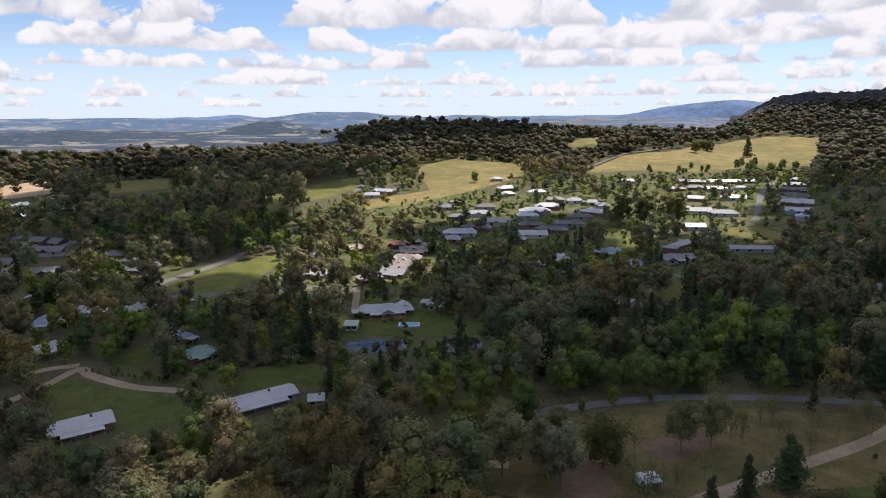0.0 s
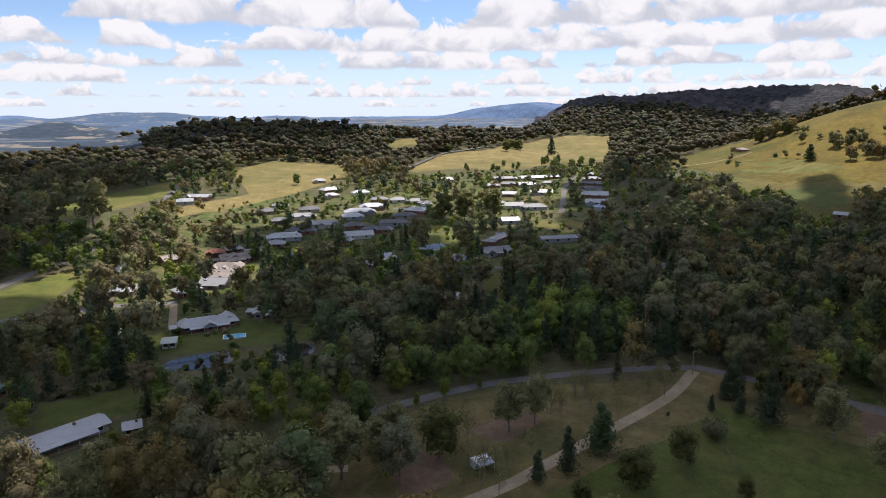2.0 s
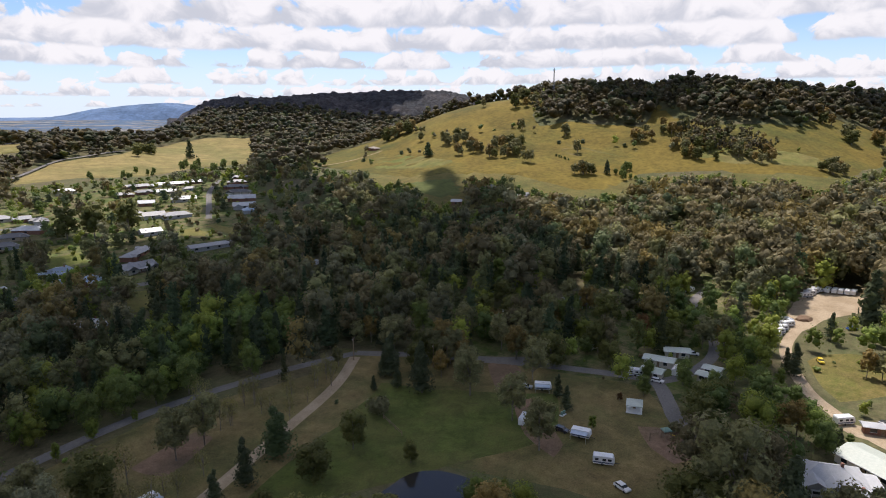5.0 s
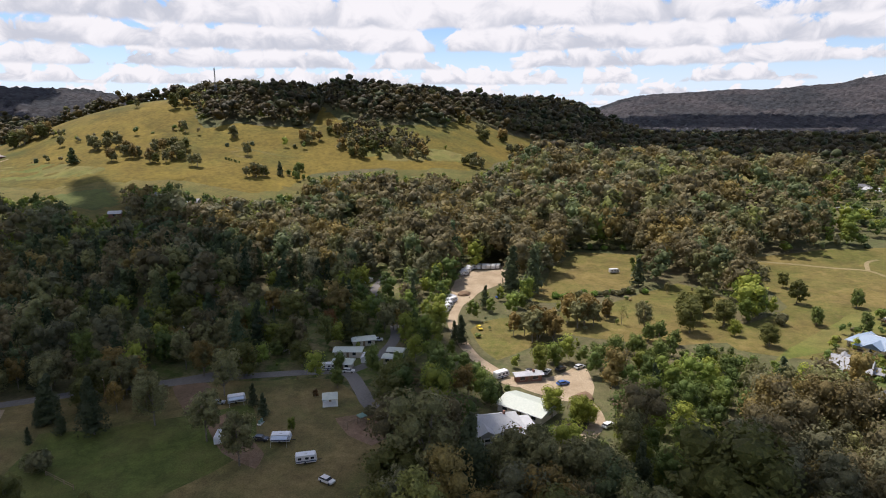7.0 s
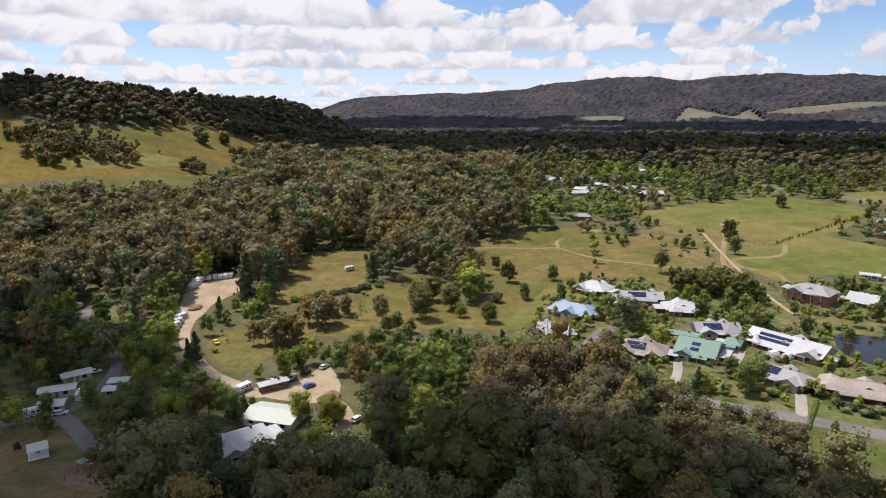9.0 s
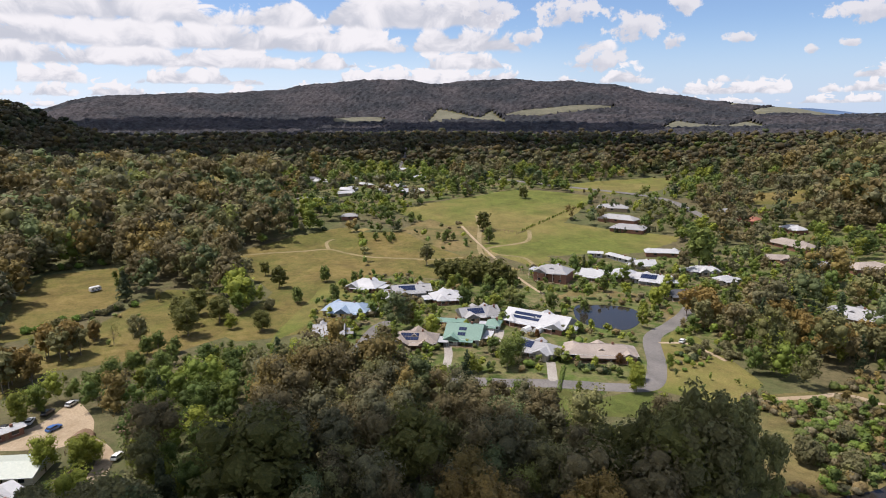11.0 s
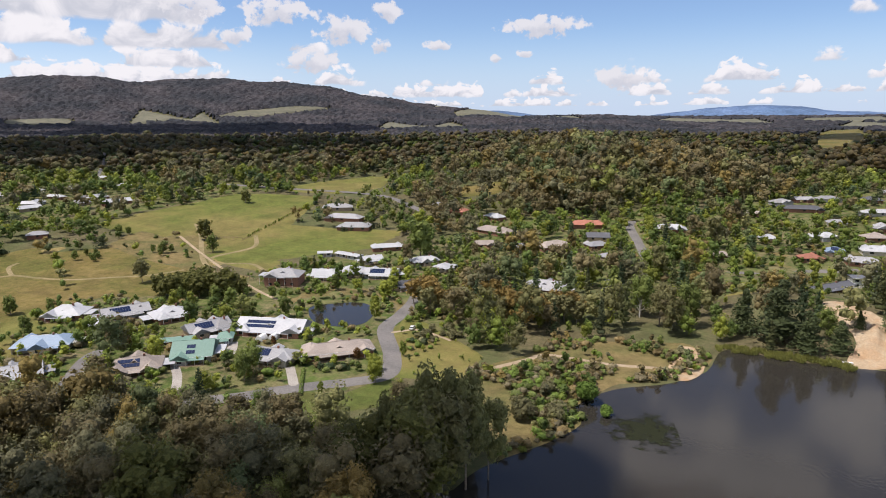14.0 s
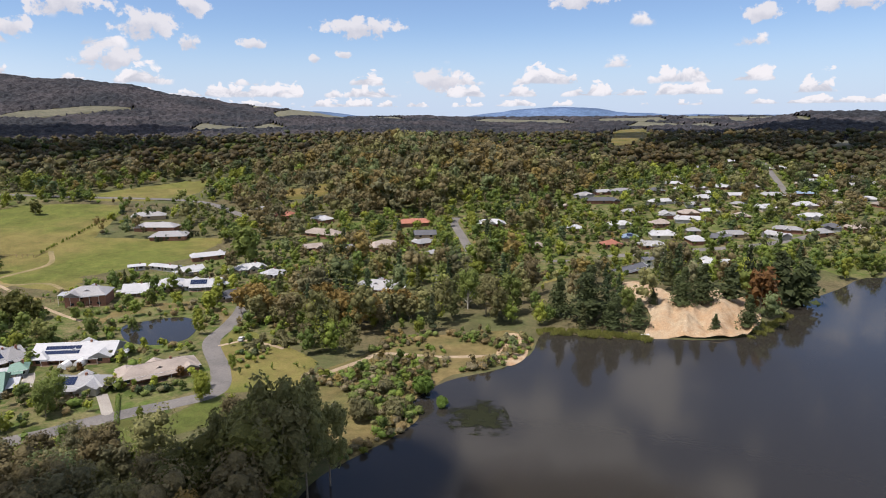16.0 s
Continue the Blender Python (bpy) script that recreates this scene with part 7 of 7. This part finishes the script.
for row in (
        (389.2, -262.5, 15.7, 'dark'),
        (358.9, -246.3, 13.0, 'round'),
        (459.7, -352.4, 12.4, 'dark'),
        (289.9, -38.1, 13.5, 'dark'),
        (290.9, -52.3, 12.5, 'dark'),
        (264.7, -64.7, 10.0, 'dark'),
        (76.8, -272.4, 19.8, 'gum'),
        (65.3, -274.4, 21.2, 'round'),
        (88.1, -282.2, 21.0, 'round'),
        (43.2, -273.3, 18.2, 'radiata'),
        (30.2, -268.7, 23.8, 'radiata'),
        (19.0, -263.1, 16.0, 'radiata'),
        (9.1, -268.1, 12.2, 'radiata'),
        (-7.5, -291.2, 18.0, 'radiata'),
        (-15.8, -297.3, 18.2, 'radiata'),
        (-28.4, -309.6, 17.2, 'radiata'),
        (-34.4, -282.6, 14.8, 'radiata'),
        (-41.0, -304.0, 23.2, 'red'),
        (-52.8, -331.9, 25.0, 'radiata'),
        (-63.5, -337.8, 22.5, 'radiata'),):
    placed_tree(*row)
for row in (
        (-20.7, -271.6, 7.8, 'radiata'),
        (14.4, -277.8, 14.0, 'round'),
        (4.3, -288.1, 8.5, 'radiata'),
        (242.3, -317.4, 26.3, 'round'),
        (91.4, -440.4, 22.3, 'gum'),
        (113.9, -473.6, 13.3, 'gum'),
        (84.2, -466.3, 12.8, 'round'),
        (113.9, -318.0, 13.8, 'round'),
        (-38.1, -420.4, 12.1, 'round'),
        (496.0, 488.1, 15.2, 'cedar'),
        (545.6, 549.2, 12.7, 'gum'),
        (536.5, 501.2, 16.8, 'gum'),
        (608.0, 445.5, 13.8, 'gum'),
        (663.2, 549.2, 11.9, 'gum'),
        (1140.1, 1121.6, 24.8, 'gum'),
        (579.9, 354.2, 14.7, 'gum'),
        (543.9, 299.5, 13.2, 'pine'),
        (525.1, 374.5, 14.2, 'gum'),
        (524.1, 379.9, 12.7, 'gum'),
        (410.4, 868.2, 26.4, 'pine'),):
    placed_tree(*row)
for row in (
        (344.0, 879.0, 18.2, 'dark'),
        (32.5, 661.2, 12.8, 'round'),
        (175.4, 476.3, 25.7, 'dark'),
        (136.6, 482.4, 24.3, 'dark'),
        (152.1, 476.6, 26.6, 'dark'),
        (-121.2, 510.9, 38.6, 'gum'),
        (-145.9, 517.6, 27.7, 'gum'),
        (164.8, 399.5, 14.0, 'round'),
        (188.2, 346.4, 16.2, 'round'),
        (82.7, 341.6, 14.5, 'bright'),
        (209.1, 355.7, 16.6, 'round'),
        (226.9, 236.6, 17.2, 'dark'),
        (204.7, 192.4, 16.8, 'gum'),
        (187.1, 163.1, 16.5, 'gum'),
        (233.1, 178.6, 15.5, 'dark'),
        (204.5, 138.9, 16.0, 'gum'),
        (227.5, 140.3, 16.0, 'round'),
        (245.3, 132.5, 15.5, 'dark'),
        (268.8, 132.8, 16.2, 'round'),
        (283.3, 123.9, 16.0, 'bright'),):
    placed_tree(*row)
for row in (
        (186.2, 121.6, 15.0, 'dark'),
        (188.6, 146.2, 15.2, 'gum'),
        (181.6, 184.4, 15.2, 'round'),
        (181.5, 207.6, 17.8, 'round'),
        (239.1, 112.1, 11.2, 'red'),
        (242.4, 99.2, 10.0, 'dark'),
        (205.2, 80.0, 9.8, 'round'),
        (216.6, 67.3, 11.2, 'bright'),
        (213.4, 58.8, 11.0, 'round'),
        (241.4, 73.7, 9.8, 'round'),
        (286.1, 92.9, 10.0, 'round'),
        (307.6, 90.5, 9.0, 'bright'),
        (174.3, 62.7, 13.2, 'dark'),
        (131.6, 37.9, 29.0, 'gum'),
        (130.5, 28.0, 23.2, 'pine'),
        (135.4, 19.5, 18.2, 'gum'),
        (135.3, 12.8, 20.2, 'gum'),
        (137.1, 1.2, 19.2, 'gum'),
        (142.6, -10.4, 15.5, 'pine'),
        (127.9, 45.2, 17.5, 'dark'),):
    placed_tree(*row)
for row in (
        (143.1, -24.2, 20.0, 'pine'),
        (93.3, -96.6, 20.2, 'dark'),
        (99.1, -87.6, 19.2, 'gum'),
        (81.0, -110.6, 29.8, 'gum'),
        (93.7, -109.2, 25.8, 'tall'),
        (87.5, -111.5, 30.2, 'tall'),
        (82.3, -115.3, 34.2, 'tall'),
        (77.5, -118.8, 32.2, 'tall'),
        (75.2, -125.7, 23.8, 'tall'),
        (99.2, -106.0, 20.8, 'dark'),
        (82.9, -110.4, 27.5, 'dark'),
        (106.0, -104.4, 15.2, 'dark'),
        (63.7, -176.3, 3.8, 'green_shrub'),
        (73.7, -180.6, 8.0, 'green_shrub'),
        (83.6, -179.9, 5.5, 'shrub'),
        (84.0, -160.1, 8.2, 'shrub'),
        (75.1, -165.5, 6.5, 'shrub'),
        (130.8, -26.2, 30.2, 'dark'),
        (128.3, -31.0, 28.8, 'dark'),
        (123.3, -64.7, 24.0, 'dark'),):
    placed_tree(*row)
for row in (
        (135.5, -2.8, 19.5, 'gum'),
        (137.9, 5.1, 17.5, 'gum'),
        (140.8, 15.7, 19.8, 'gum'),):
    placed_tree(*row)
for row in (
        (21, 158, 6, 12, 'gum'),
        (87, 177, 8, 13, 'thin'),
        (105, 171, 7, 12, 'thin'),
        (50, 139, 5, 9, 'thin'),
        (-22, 152, 9, 16, 'thin'),
        (-9, 144, 7, 10, 'thin'),
        (-35, 161, 6, 10, 'gum'),
        (124, 173, 5, 8, 'thin'),
        (159, 141, 3, 8, 'gum'),
        (261, 120, 10, 16, 'round'),
        (281, 114, 10, 14, 'round'),
        (573, 620, 6, 15, 'gum'),
        (592, 617, 4, 11, 'gum'),
        (521, 454, 9, 16, 'gum'),
        (526, 409, 9, 16, 'gum'),
        (680, 503, 7, 17, 'gum'),
        (624, 393, 3, 7, 'gum'),
        (532, 317, 7, 11, 'gum'),
        (553, 281, 9, 17, 'round'),
        (655, 321, 8, 17, 'gum'),):
    grove(*row)
for row in (
        (659, 253, 22, 32, 'gum'),
        (662, 207, 10, 19, 'gum'),
        (671, 139, 8, 13, 'gum'),
        (782, 113, 6, 11, 'gum'),
        (790, 154, 3, 7, 'gum'),
        (834, 135, 4, 8, 'gum'),
        (824, 185, 3, 8, 'gum'),
        (692, 303, 10, 21, 'gum'),
        (587, 630, 8, 16, 'gum'),
        (548, 494, 9, 20, 'gum'),
        (545, 422, 10, 20, 'gum'),
        (367, 917, 7, 13, 'dark'),
        (370, 741, 14, 40, 'round'),
        (265, 722, 12, 38, 'round'),
        (149, -208, 14, 9, 'shrub'),
        (116, -259, 14, 10, 'gum'),
        (127, -246, 14, 12, 'gum'),
        (284, 7, 7, 12, 'gum'),
        (254, 29, 7, 9, 'gum'),
        (252, -21, 6, 11, 'round'),):
    grove(*row)
for row in (
        (406, -188, 6, 10, 'round'),
        (437, -233, 4, 7, 'round'),
        (296, -185, 10, 13, 'dark'),
        (402, -58, 6, 11, 'gum'),
        (380, -225, 4, 9, 'round'),
        (384, -17, 5, 9, 'round'),
        (214, 112, 4, 8, 'dark'),
        (249, 149, 5, 12, 'gum'),
        (219, 147, 5, 12, 'gum'),
        (205, 153, 5, 12, 'gum'),
        (249, 89, 4, 7, 'gum'),
        (192, 62, 5, 8, 'dark'),
        (189, 48, 5, 8, 'gum'),
        (265, 103, 4, 8, 'round'),
        (169, 154, 4, 10, 'gum'),
        (147, 158, 4, 9, 'pine'),
        (286, 154, 5, 12, 'round'),
        (334, 164, 7, 14, 'bright'),
        (233, 95, 3, 6, 'dark'),
        (199, 90, 2, 5, 'round'),):
    grove(*row)
for row in (
        (203, 73, 4, 7, 'round'),
        (274, 121, 5, 9, 'dark'),
        (199, 127, 4, 9, 'gum'),
        (215, 174, 5, 12, 'dark'),
        (275, 13, 4, 8, 'gum'),
        (253, 24, 5, 8, 'gum'),
        (236, -12, 6, 9, 'round'),
        (301, -41, 3, 6, 'dark'),
        (178, 3, 3, 5, 'bright'),
        (157, 182, 4, 10, 'gum'),
        (156, 158, 3, 8, 'dark'),
        (169, 145, 4, 9, 'gum'),
        (188, 133, 3, 7, 'gum'),):
    grove(*row)
for row in (
        (371, -283, 416, -394, 34, 2.4, 'young'),
        (331, -337, 313, -368, 16, 3.7, 'pine'),
        (300, -393, 265, -438, 18, 5.4, 'round'),
        (313, 23, 336, -22, 22, 3.0, 'shrub'),
        (429, -17, 428, 26, 10, 3.9, 'shrub'),
        (-109, 215, -48, 227, 22, 2.5, 'shrub'),
        (-39, 230, -14, 254, 16, 1.6, 'shrub'),
        (-130, 217, -95, 207, 14, 2.0, 'young'),
        (538, -131, 510, -149, 12, 2.5, 'young'),
        (559, 369, 556, 349, 7, 3.0, 'round'),
        (301, -396, 278, -431, 12, 4.5, 'round'),
        (48, -255, 24, -256, 30, 1.6, 'reed'),
        (24, -256, 6, -258, 20, 1.6, 'reed'),
        (-35, -274, -55, -316, 18, 1.4, 'reed'),):
    tree_line(*row)

# the lakeside estate: pond trees, clipped hedges, plum trees and the dark stands beside it
for row in (
        (242, -226, 8.5, 'round'), (236, -235, 9.5, 'round'), (224, -239, 8.0, 'bright'), (215, -202, 6.5, 'round'), (197, -222, 7.0, 'bright'), (203, -237, 11.0, 'bright'),
        (210, -251, 9.0, 'bright'), (251, -205, 7.5, 'round'), (182, -138, 11.5, 'round'), (177, -130, 12.5, 'round'), (215, -99, 12.0, 'bright'), (221, -106, 9.0, 'round'),
        (146, -163, 7.0, 'bright'), (159, -168, 5.0, 'red'), (197, -160, 4.5, 'red'), (244, -126, 4.5, 'red'), (163, -160, 4.0, 'bright'), (168, -156, 3.6, 'young'),
        (130, -226, 12.5, 'tall'), (137, -218, 9.0, 'round'), (262, -120, 6.5, 'round'), (255, -132, 7.0, 'bright'), (250, -141, 5.5, 'round'), (240, -152, 6.0, 'bright')):
    placed_tree(*row)
for row in ((291, -190, 9, 11, 'dark'), (276, -195, 6, 9, 'dark'), (168, -238, 9, 12, 'gum'), (160, -252, 9, 11, 'gum'), (182, -243, 6, 8, 'gum'), (150, -243, 6, 9, 'gum')):
    grove(*row)
for row in ((229, -169, 199, -180, 1.4, 1.4), (223, -164, 197, -171, 1.3, 1.2), (152, -133, 168, -149, 1.2, 1.2), (336, -62, 372, -52, 3.5, 2.6), (238, -180, 226, -189, 1.4, 1.5), (260, -140, 249, -150, 1.4, 1.5)):
    hedge(*row)
tree_line(189, 34, 191, 30, 4, 5.5, "pine")

# trees along the far sides of the fields
edge_x, edge_y = [], []
pick = random.Random(21)
for outline, kind in CLEAR:
    if kind not in ("straw", "grass", "meadow", "gold") or np.hypot(*outline.mean(0)) < 330:
        continue
    mid, n = outline.mean(0), len(outline)
    for i in range(n):
        a, c = outline[i], outline[(i + 1) % n]
        if np.hypot(*((a + c) / 2)) < np.hypot(*mid):
            continue
        for k in range(int(np.hypot(*(c - a)) / 8)):
            if pick.random() < 0.5:
                p = a + (c - a) * pick.random()
                p = p + (p - mid) / np.hypot(*(p - mid)) * pick.uniform(1, 5)
                if np.hypot(*p) < 900:
                    edge_x.append(p[0])
                    edge_y.append(p[1])
edge_x, edge_y = np.array(edge_x), np.array(edge_y)
rng = np.random.default_rng(8)
kinds = rng.choice(4, len(edge_x), p=(0.45, 0.15, 0.3, 0.1))
scatter("hedgerow", "trees and bushes along the field edges", (edge_x, edge_y, terrain(edge_x, edge_y), np.where(kinds == 3, 3.0, 1.0 * rng.uniform(5, 12, len(edge_x))), kinds, rng), 30, 0.09, 3)

# woodland: the nearest trees are things, the rest is joined
x, y, z, h, kind, rng = places(7.0, 100, 440, 11)
order = np.argsort(np.hypot(x, y))
near, rest = order[:140], order[140:]
far_off = np.hypot(x[rest], y[rest]) > 290
rest = rest[~far_off | (rng.random(len(rest)) < 0.8)]
pick = random.Random(5)
for i in near:
    word = KINDS[kind[i]]
    plant(pick.choice(["gum", "brown", "brown", "olive", "dark", "tall"]) if word == "gum" else pick.choice(["round", "bright", "round", "dark"]) if word == "round" else word, x[i], y[i], h[i], pick)
away = np.hypot(x[rest], y[rest])
for name, sel, leaves, size in (("near_woodland", rest[away < 195], 1000, 0.0205), ("woodland", rest[(away >= 195) & (away < 270)], 430, 0.031), ("wooded_slope", rest[away >= 270], 200, 0.04)):
    scatter(name, "mixed woodland of gums, conifers and broad-leaved trees", (x[sel], y[sel], z[sel], h[sel], kind[sel], rng), leaves, size, 8)
scatter("farther_woodland", "wooded slopes and garden trees beyond the village", places(8.6, 440, 740, 12, scale=1.15), 75, 0.056, 4, (0.95, 1.25))
# far stands: haze and cloud shade are painted in as darker tints
scatter("far_forest", "gum forest on far hills, shade painted into its tints", places(10.0, 740, 1050, 13, scale=1.0), 8, 0.10, 2, (1.15, 1.55), (0.50, 0.48, 0.48))
scatter("farther_forest", "forest and windbreaks of the far valley, shade painted into tints", places(14.0, 1050, 1560, 14, scale=1.1), 4, 0.10, 2, (1.25, 1.7), (0.42, 0.42, 0.45))

# farthest woods: one canopy over the slopes, open where fields lie
rings = np.linspace(1520, 4780, 110)
bearings = np.arange(-14, 206, 0.25)
rr, bb = np.meshgrid(rings, bearings, indexing="ij")
cx, cy = rr * np.sin(np.radians(bb)), rr * np.cos(np.radians(bb))
lump = np.array([9 * abs(noise.noise(Vector((p * 0.035, q * 0.035, 2.0)))) + 5 * noise.noise(Vector((p * 0.011, q * 0.011, 6.0))) for p, q in zip(cx.ravel(), cy.ravel())]).reshape(cx.shape)
cz = terrain(cx, cy) + 8 + lump + np.random.default_rng(3).uniform(-4, 5, cx.shape)
cz[0] -= 14
shut = (bb > 23.5) | ((rr < 1760) & (bb > -8.0))
for outline, kind in CLEAR:
    shut &= ~inside(outline, cx, cy)
rim = shut & ~(np.roll(shut, 1, 0) & np.roll(shut, -1, 0) & np.roll(shut, 1, 1) & np.roll(shut, -1, 1))
cz[rim] = terrain(cx, cy)[rim] + 1.5
nb, faces = len(bearings), []
for i in range(len(rings) - 1):
    for k in range(nb - 1):
        if shut[i, k] and shut[i + 1, k + 1]:
            faces.append((i * nb + k, i * nb + k + 1, (i + 1) * nb + k + 1, (i + 1) * nb + k))
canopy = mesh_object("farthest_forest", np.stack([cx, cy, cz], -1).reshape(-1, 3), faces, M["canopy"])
tagged(canopy, "gum forest covering the farthest slopes, haze and shade painted in", "trees", kind="stuff")
for place, cell, share, mix, high, leaves in (
        ("lake_gardens", 3.7, 0.72, (1, 1, 7, 7), (1.1, 3.2), 26), ("west_gardens", 6.0, 0.4, (1, 1, 6, 5), (1.2, 3.2), 22),
        ("town_gardens", 4.6, 0.6, (1, 1, 9, 4), (1.4, 4.0), 22), ("north_gardens", 9.0, 0.4, (1, 1, 6, 5), (1.4, 3.0), 14),
        ("camp_gardens", 6.0, 0.25, (1, 1, 4, 5), (0.8, 2.2), 26), ("shore_bank", 2.3, 0.95, (3, 0, 2, 12), (0.9, 3.0), 34),
        ("rough_meadow", 9.0, 0.35, (2, 0, 2, 6), (0.7, 2.4), 26), ("creek_flat", 8.0, 0.45, (1, 0, 5, 4), (1.0, 3.5), 26),
        ("park_ground", 9.0, 0.22, (3, 1, 2, 5), (0.6, 2.0), 60), ("pond_lawn", 5.0, 0.4, (0, 0, 3, 6), (0.6, 1.8), 40)):
    undergrowth(place + "_shrubs", "garden bushes and small trees" if "garden" in place else "scattered low shrubs and saplings", OUTLINE[place], cell, share, mix, high, 40 + len(place), leaves)
# woods that cap the golden hill; cloud shade is painted into their tints
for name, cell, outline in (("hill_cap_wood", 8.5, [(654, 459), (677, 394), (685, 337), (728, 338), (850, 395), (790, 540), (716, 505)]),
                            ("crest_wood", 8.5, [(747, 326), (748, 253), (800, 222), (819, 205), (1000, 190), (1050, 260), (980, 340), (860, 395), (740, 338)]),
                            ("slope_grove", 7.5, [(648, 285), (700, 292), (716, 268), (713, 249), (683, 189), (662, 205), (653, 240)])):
    undergrowth(name, "brown-green gum wood on the hill, shade painted into its tints", outline, cell, 0.97, (92, 4, 4, 0), (5.5, 9.5), 61, 30, 1200.0)
